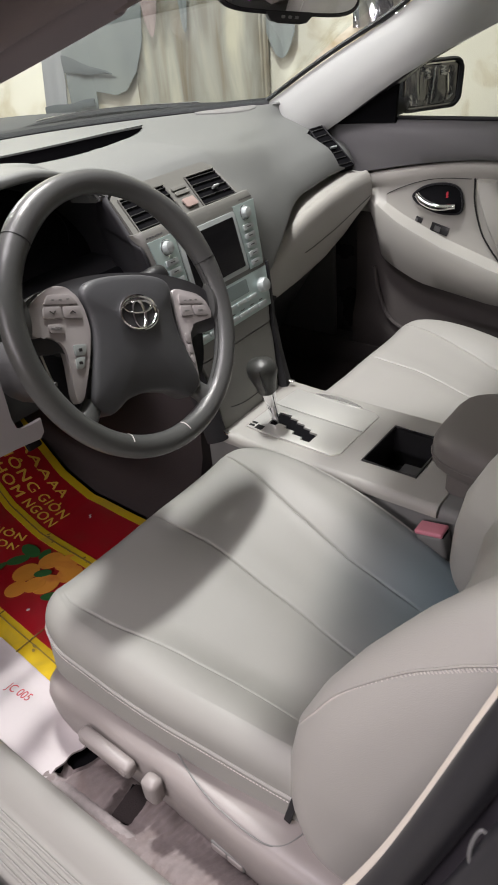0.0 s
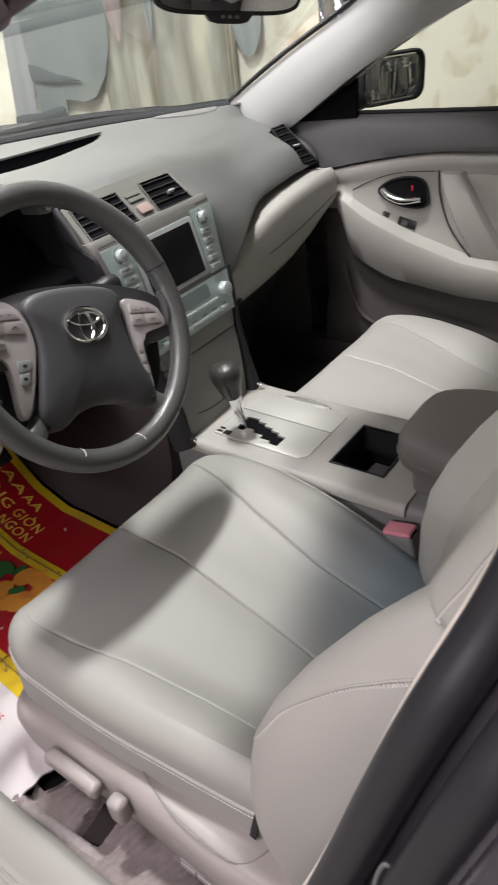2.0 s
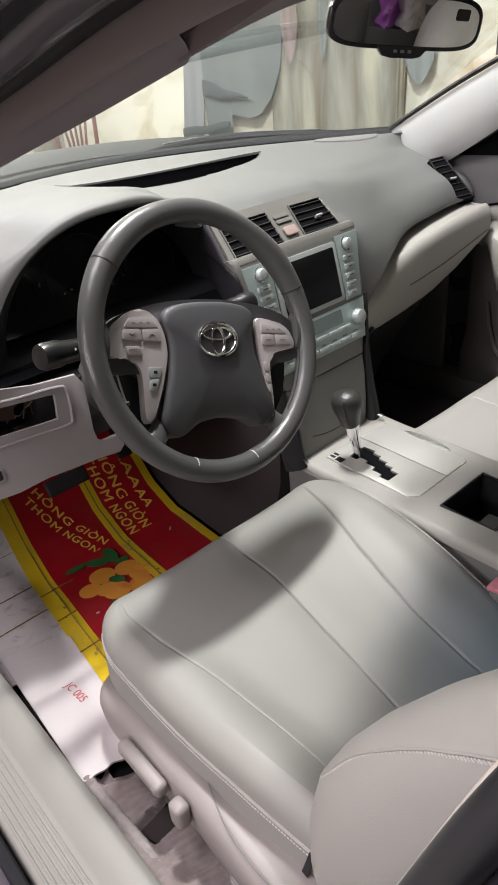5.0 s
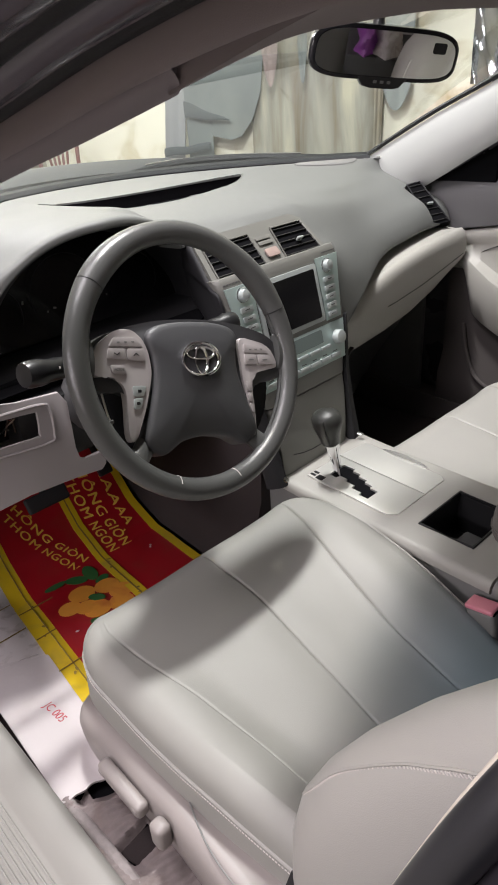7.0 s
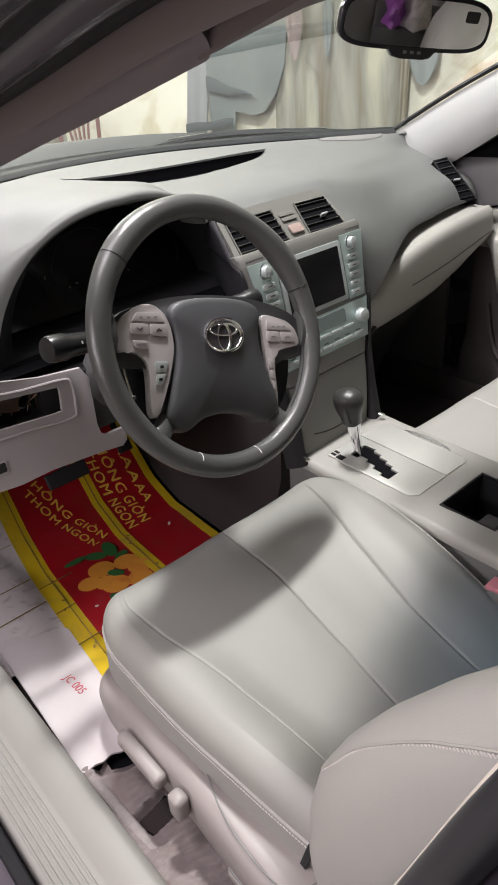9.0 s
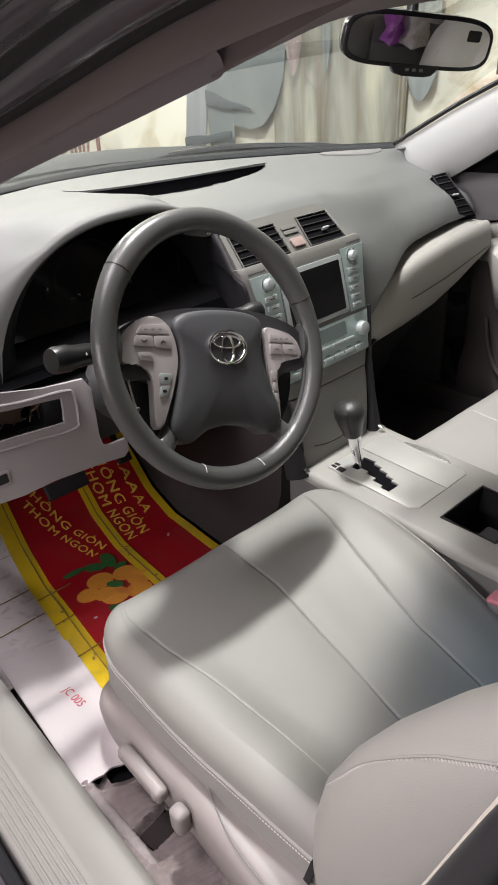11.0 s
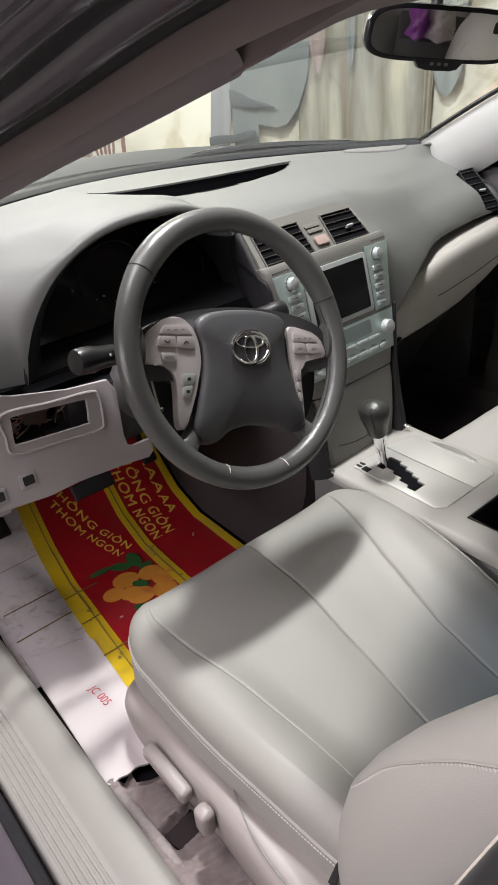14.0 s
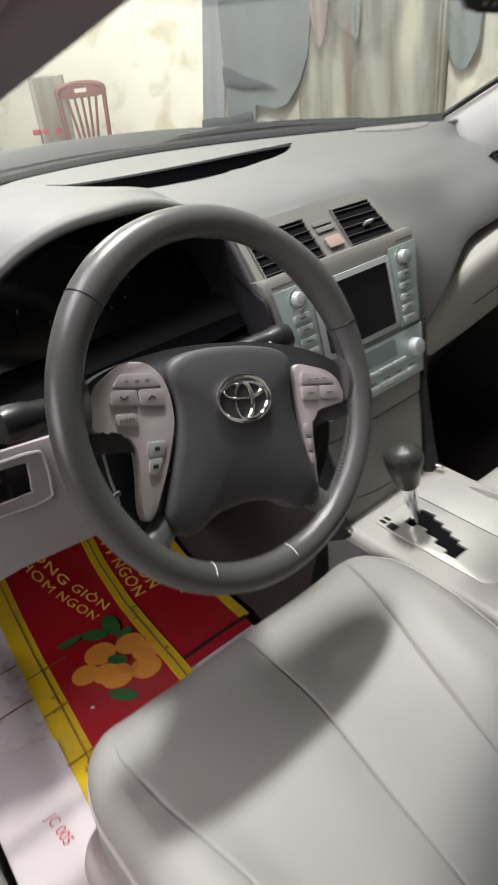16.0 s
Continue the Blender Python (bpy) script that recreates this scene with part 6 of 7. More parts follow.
kb = part("knob", bm, "knob", lever, "stitched dark grey leather knob")
bm = bmesh.new()
for k in range(26):
    t = k / 25
    d = 0.086 + 0.060 * t
    r = 0.0215 + 0.009 * math.sin(math.pi * min(1, t * 0.9)) - (0.014 * max(0, t - 0.85) / 0.15)
    rbox(bm, base + ax * d + Vector((-r * 0.80, -r * 0.55, 0)), (0.0022, 0.0022, 0.0012), 0)
tagged(part("knob_stitching", bm, "wheel", kb, smooth=0), kind="stuff")
# armrest
bm = bmesh.new()
rings = []
for i in range(17):
    a = math.pi * i / 16
    e = max(0.05, math.sin(a)) ** 0.35
    y = -0.288 - 0.135 * (1 - math.cos(a))
    rings.append([(CX + 0.016 + 0.116 * e * math.copysign(abs(math.cos(b)) ** 0.42, math.cos(b)), y, 0.614 + (0.044 if math.sin(b) > 0 else 0.036) * e * math.copysign(abs(math.sin(b)) ** 0.50, math.sin(b))) for b in [2 * math.pi * k / 28 for k in range(28)]])
loft(bm, rings)
ar = part("armrest", bm, "armleather", console, "dark grey leather armrest lid", smooth=70)
bm = bmesh.new()
seam = []
for i in range(2, 15):
    a = math.pi * i / 16
    seam.append((CX + 0.016 - 0.1165 * max(0.05, math.sin(a)) ** 0.35, -0.288 - 0.135 * (1 - math.cos(a)), 0.612))
front = [(CX + 0.016 - sg * 0.116 * max(0.05, math.sin(math.pi * k / 16)) ** 0.35, -0.288 - 0.135 * (1 - math.cos(math.pi * k / 16)) + 0.001, 0.612) for sg, k in ((-1, 2), (-1, 1), (-1, 0.3), (1, 0.3), (1, 1))]
tube(bm, front + seam, 0.0018, 6)
part("lid_seam", bm, "armleather", ar)
bm = bmesh.new()
rbox(bm, (CX + 0.016, -0.43, 0.52), (0.19, 0.21, 0.16), 0.02, segs=3)
part("armrest_box", bm, "armleather", console)
# belt buckle
buckle = thing("belt_buckle", "grey seat belt buckle with pale red release button", "seat belt buckle", (-0.125, -0.345, 0.42))
bm = bmesh.new()
rbox(bm, (-0.128, -0.350, 0.468), (0.034, 0.052, 0.115), 0.008, (-10, 0, 0), 3, (0.95, 0.9))
part("body", bm, "midgrey", buckle)
bm = bmesh.new()
rbox(bm, (-0.130, -0.339, 0.5265), (0.030, 0.047, 0.009), 0.004, (-10, 0, 0), 3)
rb = part("release_button", bm, "pinkred", buckle, "pale red release button")
bm = bmesh.new()
rbox(bm, (-0.130, -0.361, 0.5275), (0.022, 0.004, 0.006), 0.0008, (-10, 0, 0))
part("tongue_slot", bm, "void", rb, "black slot for the tongue", smooth=0)

# ---------------------------------------------------------------- passenger door
door = thing("passenger_door", "closed passenger door with beige trim and dark upper edge", "car door", (0.77, 0, 0.3))


def prof_loft(bm, stations, fn, closed=True):
    loft(bm, [[(p[0], y, p[1]) for p in fn(y)] for y in stations], closed, closed)


YS = [0.42 - 1.14 * i / 38 for i in range(39)]


def dark_z(y):
    return 0.892 - 0.05 * max(0, min(1, (y + 0.05) / 0.35)) ** 1.5


bm = bmesh.new()
prof_loft(bm, YS, lambda y: [(0.80, 0.974), (0.782, 0.977), (0.768, 0.970), (0.757, 0.945), (0.752, 0.91), (0.757, dark_z(y) + 0.004), (0.768, dark_z(y)), (0.80, dark_z(y))])
part("upper_trim", bm, "doorgrey", door, "dark grey grained upper door trim", smooth=60)
YL = [0.30 - 0.12 * i / 12 for i in range(12)] + [0.18 - 0.90 * i / 36 for i in range(37)]


def ridge_z(y):
    return float(np.interp(-y, (-0.26, -0.24, -0.152, -0.03, 0.108, 0.269, 0.72), (0.785, 0.78, 0.735, 0.684, 0.640, 0.622, 0.62)))


def low_z(y):
    return float(np.interp(-y, (-0.26, -0.245, -0.208, -0.177, -0.09, 0.105, 0.276, 0.72), (0.745, 0.735, 0.622, 0.605, 0.568, 0.538, 0.534, 0.534)))


def door_prof(y):
    d, r, lo = dark_z(y) - 0.004, ridge_z(y), low_z(y)
    bulge = 0.045 * min(1, max(0.0, (0.262 - y) / 0.12)) ** 0.6
    pts = [(0.80, d), (0.764, d), (0.757, d - 0.008), (0.758, d - 0.025), (0.763, d - 0.036), (0.765, (d + r) / 2), (0.764 - bulge * 0.25, r + 0.016), (0.760 - bulge, r + 0.004), (0.757 - bulge, r - 0.006), (0.757 - bulge * 0.9, (r + lo) / 2), (0.760 - bulge * 0.5, lo + 0.01), (0.768, lo), (0.80, lo)]
    return pts


bm = bmesh.new()
prof_loft(bm, YL, door_prof)
mid = part("armrest_panel", bm, "beige", door, "beige door panel with sloping armrest", smooth=50)
bm = bmesh.new()
prof_loft(bm, YL + [-0.74], lambda y: [(0.80, low_z(max(y, -0.7)) + 0.01), (0.772, low_z(max(y, -0.7)) + 0.01), (0.766, 0.50), (0.745, 0.44), (0.742, 0.36), (0.76, 0.33), (0.80, 0.33)])
part("lower_trim", bm, "doorlow", door, "dark grey beige lower door pocket", smooth=50)
bm = bmesh.new()
prof_loft(bm, (0.42, -0.74), lambda y: [(0.80, 0.98), (0.86, 0.95), (0.90, 0.7), (0.88, 0.3), (0.80, 0.3)])
part("outer_skin", bm, "paint", door)
bm = bmesh.new()
rings = []
for i in range(9):
    t = i / 8
    z = 0.96 + (1.32 - 0.96) * t
    x = 0.80 - 0.20 * t ** 1.3
    rings.append([(x, 0.36 - 0.55 * t, z), (x, -0.78, z)])
loft(bm, rings, closed=False, caps=False)
gl = part("window_glass", bm, "windshield", door, "clear side window glass", 80, (0, -0.3, 0.8))
gl.visible_shadow = False
bm = bmesh.new()
tube(bm, [(0.785, y, 0.979) for y in (0.40, 0.0, -0.75)], 0.006, 8)
part("window_sweep", bm, "rubber", door, "black window sweep")
bm = bmesh.new()
tube(bm, spline(((0.752, 0.235, 0.60), (0.748, 0.215, 0.52), (0.742, 0.17, 0.45), (0.738, 0.06, 0.425), (0.738, -0.25, 0.42), (0.738, -0.70, 0.42)), 6), 0.006, 8)
part("pocket_lip", bm, "doorlow", door, "dark lip of the door pocket")
bm = bmesh.new()
cyl(bm, pose(0.750, 0.10, 0.375, 0, -90, 0), 0.075, 0.072, 0.006, 36, 0.002)
part("speaker_cover", bm, "doorlow", door, "dark round speaker cover")
# triangle that carries the mirror
bm = bmesh.new()
slab(bm, [(0.44, 0.962), (0.190, 0.972), (0.184, 1.075), (0.20, 1.08), (0.44, 0.985)], 0.012, Matrix(((0, 0, 1, 0.762), (1, 0, 0, 0), (0, 1, -0.25, 0), (0, 0, 0, 1))), 0.003)
part("mirror_sail", bm, "void", door, "black mirror sail panel")
# inner handle in its oval recess
bm = bmesh.new()
ov = spline([(0.128, 0.800), (0.095, 0.826), (0.045, 0.836), (0.008, 0.828), (-0.004, 0.80), (0.000, 0.768), (0.05, 0.763), (0.10, 0.777)], 6, True)
slab(bm, [(p[0], p[1]) for p in ov], 0.004, Matrix(((0, 0, -1, 0.7580), (1, 0, 0, 0), (0, 1, 0, 0), (0, 0, 0, 1))), 0.001)
hc = part("handle_recess", bm, "void", door, "black oval handle recess")
bm = bmesh.new()
tube(bm, [(0.7545, p[0], p[1]) for p in ov], 0.003, 6, closed=True)
part("recess_ring", bm, "rubber", hc)
bm = bmesh.new()
pts = spline(((0.750, 0.114, 0.806), (0.747, 0.092, 0.791), (0.746, 0.055, 0.781), (0.747, 0.008, 0.786)), 6)
tube(bm, pts, [0.0095 + 0.0055 * math.sin(math.pi * (0.1 + 0.85 * i / (len(pts) - 1))) for i in range(len(pts))], 14, flat=0.7)
part("handle", bm, "chrome", hc, "chrome door handle lever")
bm = bmesh.new()
rbox(bm, (0.7525, 0.035, 0.810), (0.003, 0.005, 0.015), 0.001)
part("lock_flag", bm, "ink_red", hc, "small red lock flag")
for y, z, w, h, mt in ((0.108, 0.741, 0.020, 0.013, "black"), (0.050, 0.722, 0.050, 0.022, "black")):
    bm = bmesh.new()
    rbox(bm, (0.7570, y, z), (0.008, w, h), 0.0015, (18 if w < 0.03 else 14, 11, 0), 2)
    q = part("door_switch", bm, mt, door, "small black door switch")
    bm = bmesh.new()
    rbox(bm, (0.7528, y + 0.006, z + 0.001), (0.003, w * 0.35, h * 0.6), 0.001, (14, 11, 0), 2)
    part("rocker", bm, "darkgrey", q)
# diagonal pull handle: a flat blade that narrows downwards, a dark groove along its front edge
bm = bmesh.new()
rings = []
for i in range(21):
    t = i / 20
    y0, y1 = -0.041 - 0.098 * t ** 1.25, -0.090 - 0.125 * t
    z, bow = 0.851 - 0.208 * t, 0.024 * math.sin(math.pi * min(1, 0.12 + 0.88 * t)) ** 0.7
    xo = 0.757 - bow - 0.006
    rings.append([(0.764, y0 + 0.004, z), (xo + 0.004, y0, z), (xo, y0 - 0.005, z - 0.002), (xo + 0.001, y0 * 0.45 + y1 * 0.55, z - 0.003), (xo + 0.006, y1 + 0.004, z - 0.002), (xo + 0.012, y1, z), (0.764, y1 - 0.004, z)])
loft(bm, rings)
part("pull_handle", bm, "beige", door, "pale grey diagonal pull handle", smooth=35)
bm = bmesh.new()
tube(bm, spline(((0.7575, -0.030, 0.852), (0.757, -0.036, 0.79), (0.754, -0.066, 0.715), (0.744, -0.128, 0.645)), 6), 0.0022, 6)
part("handle_groove", bm, "black", door, "dark groove beside the pull handle")
bm = bmesh.new()
out = spline([(-0.08, 0.838), (-0.30, 0.836), (-0.50, 0.80), (-0.50, 0.68), (-0.30, 0.655), (-0.16, 0.672), (-0.12, 0.74)], 6, True)
slab(bm, [(p[0], p[1]) for p in out], 0.005, Matrix(((0, 0, -1, 0.764), (1, 0, 0, 0), (0, 1, 0, 0), (0, 0, 0, 1))), 0.002)
part("insert", bm, "midbeige", door, "grey cloth door insert")
bm = bmesh.new()
tube(bm, [(0.7625, p[0], p[1]) for p in spline([(-0.02, 0.849), (0.06, 0.846), (0.127, 0.831), (0.19, 0.806), (0.213, 0.788), (0.20, 0.770), (0.14, 0.747)], 6)], 0.0012, 6)
part("panel_groove", bm, "black", door)

# ---------------------------------------------------------------- mirrors
mirror = thing("rear_view_mirror", "black framed rear-view mirror with a buttoned chin", "mirror", (0.07, 0.018, 1.27))
MM = frame_of((0.070, 0.018, 1.269), (0.909, -0.416, -0.125), (0.0, -0.245, 1))
oval = [(0.125 * math.copysign(abs(math.cos(a)) ** 0.38, math.cos(a)) * (1 - 0.03 * math.sin(a)), 0.0365 * math.copysign(abs(math.sin(a)) ** 0.62, math.sin(a))) for a in [2 * math.pi * k / 64 for k in range(64)]]
bm = bmesh.new()
rings = []
for s_, h in ((0.55, -0.045), (0.85, -0.038), (0.97, -0.022), (1.0, -0.006), (0.995, 0.0), (0.96, 0.002), (0.935, 0.0)):
    inner = 0.0 if s_ > 0.99 or h < -0.01 else 0.11
    rings.append([MM @ Vector((p[0] * s_, p[1] * (s_ - inner), h)) for p in oval])
loft(bm, rings)
part("housing", bm, "satin_black", mirror, "black mirror housing", smooth=60)
bm = bmesh.new()
slab(bm, [(p[0] * 0.94, p[1] * 0.83) for p in oval], 0.001, MM @ Matrix.Translation((0, 0, 0.0012)))
part("mirror_glass", bm, "mirror", mirror, "mirror glass", smooth=0)
bm = bmesh.new()
slab(bm, [(-0.045, -0.030), (0.045, -0.030), (0.032, -0.045), (0.02, -0.047), (-0.02, -0.047), (-0.032, -0.045)], 0.012, MM @ Matrix.Translation((0.0, 0, -0.010)), 0.002)
ch = part("chin", bm, "black", mirror, "black chin with small buttons")
for x in (-0.012, 0.0, 0.012):
    bm = bmesh.new()
    slab(bm, rounded(0.006, 0.004, 0.001, cx=x, cy=-0.038), 0.0008, MM @ Matrix.Translation((0, 0, 0.002)))
    part("chin_button", bm, "midgrey", ch, smooth=0)
bm = bmesh.new()
slab(bm, rounded(0.022, 0.015, 0.003, cx=0.088, cy=0.013), 0.0008, MM @ Matrix.Translation((0, 0, 0.0024)))
part("sensor_window", bm, "screen", mirror, "dark square sensor window", smooth=0)
bm = bmesh.new()
tube(bm, [MM @ Vector((0, 0.01, -0.04)), MM @ Vector((0.01, 0.05, -0.07)), Vector((0.10, 0.02, 1.345))], 0.010, 10)
part("stem", bm, "black", mirror)

sm = thing("side_mirror", "black door mirror with glass facing the driver", "door mirror", (0.95, 0.25, 0.97))
SMF = frame_of((1.005, 0.205, 1.026), (0.88, -0.47, -0.02), (0.0, -0.05, 1))
oval = rounded(0.21, 0.125, 0.032, 6)
bm = bmesh.new()
rings = []
for s_, h in ((0.3, -0.085), (0.7, -0.075), (0.92, -0.045), (1.0, -0.012), (1.0, 0.0), (0.95, 0.008), (0.875, 0.007), (0.85, -0.004)):
    rings.append([SMF @ Vector((p[0] * s_, p[1] * s_, h)) for p in oval])
loft(bm, rings)
part("housing", bm, "gloss_black", sm, "dark glossy mirror housing", smooth=60)
bm = bmesh.new()
slab(bm, [(p[0] * 0.87, p[1] * 0.86) for p in oval], 0.001, SMF @ Matrix.Translation((0, 0, -0.0005)))
part("mirror_glass", bm, "mirror", sm, "mirror glass", smooth=0)
# Added wavy dark sheet and bright strips that imitate reflections in the glass.
bm = bmesh.new()
rings = []
for i in range(31):
    v = -1 + i / 15
    rings.append([SMF @ Vector((0.086 * u, 0.050 * v, 0.0010 + 0.005 * (1 - u ** 4) * (1 - v ** 6) * (1 + 0.8 * math.sin(7 * u + 0.9 * v) + 0.4 * math.sin(17 * u - 1.6 * v + math.sin(3 * v))))) for u in [-1 + k / 30 for k in range(61)]])
loft(bm, rings, closed=False, caps=False)
part("reflection_sheet", bm, "reflection_dark", sm, "dark mirror reflection drawn over the glass", smooth=80, toward=(-0.9, -0.7, 1.2))
rg = random.Random(9)
for u0, u1, v0, v1, w in ((0.02, -0.06, 0.92, -0.85, 0.0036), (-0.28, -0.20, 0.9, 0.35, 0.010), (0.30, 0.38, 0.92, 0.45, 0.012), (0.55, 0.72, 0.55, -0.35, 0.0030), (-0.86, -0.80, -0.35, -0.85, 0.007), (-0.62, -0.60, -0.55, -0.88, 0.004), (0.78, 0.60, -0.5, -0.75, 0.005)):
    bm = bmesh.new()
    rings = []
    for k in range(13):
        t = k / 12
        c = SMF @ Vector((0.086 * (u0 + (u1 - u0) * t) + rg.uniform(-1, 1) * w * 0.25, 0.050 * (v0 + (v1 - v0) * t), 0.0088))
        ww = w * rg.uniform(0.5, 1.0)
        rings.append([c + SMF.to_3x3() @ Vector((a * ww, 0, b)) for a, b in ((-1, 0), (-0.3, 0.0012), (0.4, 0.0004), (1, 0.001), (0, -0.001))])
    loft(bm, rings)
    part("reflection_streak", bm, "foil", sm, "bright streak drawn as a reflection", smooth=20)
bm = bmesh.new()
tube(bm, [SMF @ Vector((-0.06, -0.035, -0.03)), Vector((0.86, 0.27, 0.985)), Vector((0.79, 0.29, 0.975))], [0.028, 0.026, 0.024], 10)
part("arm", bm, "gloss_black", sm)

# ---------------------------------------------------------------- footwell cardboard, cloth
def floor_z(y):
    return float(np.interp(y, (-0.2, 0.0, 0.2, 0.5, 0.62, 0.95), (0.345, 0.345, 0.322, 0.281, 0.302, 0.52)))


def sheet(name, quad, mat, parent, dz, n=26, label="", thick=0.002, wob=0.002):
    """A thin sheet draped on the footwell floor between four corners."""
    a, b, c, d = [np.array(q, float) for q in quad]
    bm = bmesh.new()
    rings = []
    for i in range(n + 1):
        t = i / n
        row = []
        for k in range(9):
            u = k / 8
            p = (a * (1 - u) + b * u) * (1 - t) + (d * (1 - u) + c * u) * t
            row.append((p[0], p[1], floor_z(p[1]) + dz + wob * math.sin(13 * p[0] + 9 * p[1]) * math.sin(17 * p[1])))
        rings.append(row)
    loft(bm, rings, closed=False, caps=False)
    bmesh.ops.recalc_face_normals(bm, faces=bm.faces)
    bmesh.ops.solidify(bm, geom=bm.faces[:], thickness=-thick)
    return part(name, bm, mat, parent, label, smooth=60)


# Black box added for the darkness in the gap between flap and cloth.
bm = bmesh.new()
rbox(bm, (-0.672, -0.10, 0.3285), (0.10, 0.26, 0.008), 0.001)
part("dark_gap", bm, "void", car, "black box put in as the dark gap beside the seat")
carton = thing("cardboard_mat", "flattened red and yellow fruit carton used as floor mat", "floor mat", (-0.45, 0.4, 0.29))


def card_pt(a, y):
    """Across the carton by its x at y = 0.3; its long edges lean a little."""
    return (a + 0.125 * (y - 0.3), y)


def strip(name, a0, a1, y0, y1, mat, dz, label="", n=30):
    return sheet(name, (card_pt(a0, y0), card_pt(a1, y0), card_pt(a1, y1), card_pt(a0, y1)), mat, carton, dz, n, label)


strip("white_side", -0.72, -0.577, 0.25, 0.84, "card", 0.004, "dirty white carton side")
strip("yellow_edge", -0.578, -0.534, -0.02, 0.84, "yellow", 0.0045, "yellow printed border")
strip("red_face", -0.534, -0.364, 0.02, 0.84, "red", 0.005, "red printed carton face")
strip("yellow_seam", -0.366, -0.338, 0.10, 0.84, "yellow", 0.0068, "yellow folded seam")
strip("red_face", -0.338, -0.207, 0.274, 0.84, "red", 0.005, "red printed carton face")
strip("yellow_edge", -0.207, -0.186, 0.274, 0.84, "yellow", 0.0055, "yellow printed border")
strip("crease", -0.3535, -0.3505, 0.10, 0.84, "card_dark", 0.0080, "dark crease in the seam")
strip("crease", -0.548, -0.546, 0.05, 0.84, "card_dark", 0.0062, "dark crease in the border")
strip("red_face", -0.338, -0.20, 0.245, 0.268, "red", 0.0045, "red printed carton face")
strip("white_side", -0.338, -0.20, 0.10, 0.243, "card", 0.0035, "white inner carton flap")
for k, (ya, yb) in enumerate(((0.40, 0.452), (0.505, 0.54), (0.62, 0.66))):
    strip("crease", -0.70, -0.58, ya, ya + 0.0010, "card_dark", 0.0062, "dark crease in the carton side", 3)
for a0, a1, y in ((-0.577, -0.50, 0.452), (-0.577, -0.535, 0.345), (-0.577, -0.47, 0.225)):
    strip("crease", a0, a1, y, y + 0.0012, "card_dark", 0.0064, "thin crease across the print", 4)
strip("gap", -0.338, -0.196, 0.267, 0.2745, "black", 0.0058, "dark gap between the carton flaps", 4)


def floor_frame(p, q, dz, turn=0):
    """A pose lying on the carton at p, its x running towards q."""
    z0, z1 = floor_z(p[1]), floor_z(q[1])
    right = Vector((q[0] - p[0], q[1] - p[1], z1 - z0))
    return frame_of((p[0], p[1], z0 + dz), right, (1, 0.1, 0)) @ Matrix.Rotation(radians(turn), 4, "Z")


def words(body, size, p, q, dz):
    """A line of bold print laid on the floor with its middle line from p to q."""
    cu = bpy.data.curves.new("text", "FONT")
    cu.body, cu.size, cu.align_x, cu.align_y, cu.offset, cu.space_character = body, 1.0, "CENTER", "CENTER", 0.0, 1.12
    ob = bpy.data.objects.new("text", cu)
    scene.collection.objects.link(ob)
    bpy.context.view_layer.update()
    me = bpy.data.meshes.new_from_object(ob.evaluated_get(bpy.context.evaluated_depsgraph_get()))
    bm = bmesh.new()
    bm.from_mesh(me)
    bpy.data.objects.remove(ob)
    bpy.data.meshes.remove(me)
    xs = [v.co.x for v in bm.verts]
    x0, x1 = min(xs), max(xs)
    p, q = np.array(p), np.array(q)
    along = (q - p) / np.linalg.norm(q - p)
    up = np.array((-along[1], along[0]))
    low_ = list(bm.verts)
    dup = bmesh.ops.duplicate(bm, geom=bm.verts[:] + bm.edges[:] + bm.faces[:])
    for v in dup["geom"]:
        if isinstance(v, bmesh.types.BMVert):
            v.co.x += 0.035
            v.co.y += 0.025
            v.co.z = 0.008
    for v in bm.verts:
        c = p + (q - p) * (v.co.x - x0) / (x1 - x0) + up * (v.co.y - 0.34) * size
        v.co = (c[0], c[1], floor_z(c[1]) + dz + 0.02 * v.co.z + 0.002 * math.sin(13 * c[0] + 9 * c[1]) * math.sin(17 * c[1]))
    part("lettering", bm, "ink_yellow", carton, "gold printed words", smooth=0)


words("H\u00d4NG GI\u00d2N", 0.0275, (-0.412, 0.722), (-0.352, 0.515), 0.0062)
words("THOM NGON", 0.0275, (-0.440, 0.712), (-0.382, 0.505), 0.0062)
words("H\u00d4NG GI\u00d2N", 0.036, (-0.214, 0.735), (-0.248, 0.490), 0.0062)
words("THOM NGON", 0.036, (-0.252, 0.735), (-0.282, 0.492), 0.0062)
words("AAAAA", 0.032, (-0.166, 0.725), (-0.200, 0.545), 0.0062)


def disc(name, x, y, rx, ry, mat, dz, label="", turn=0):
    bm = bmesh.new()
    f = floor_frame((x, y), (x + 0.01, y - 0.05), dz, turn)
    slab(bm, [(rx * math.cos(t), ry * math.sin(t)) for t in [2 * math.pi * j / 28 for j in range(28)]], 0.0006, f)
    part(name, bm, mat, carton, label, smooth=0)


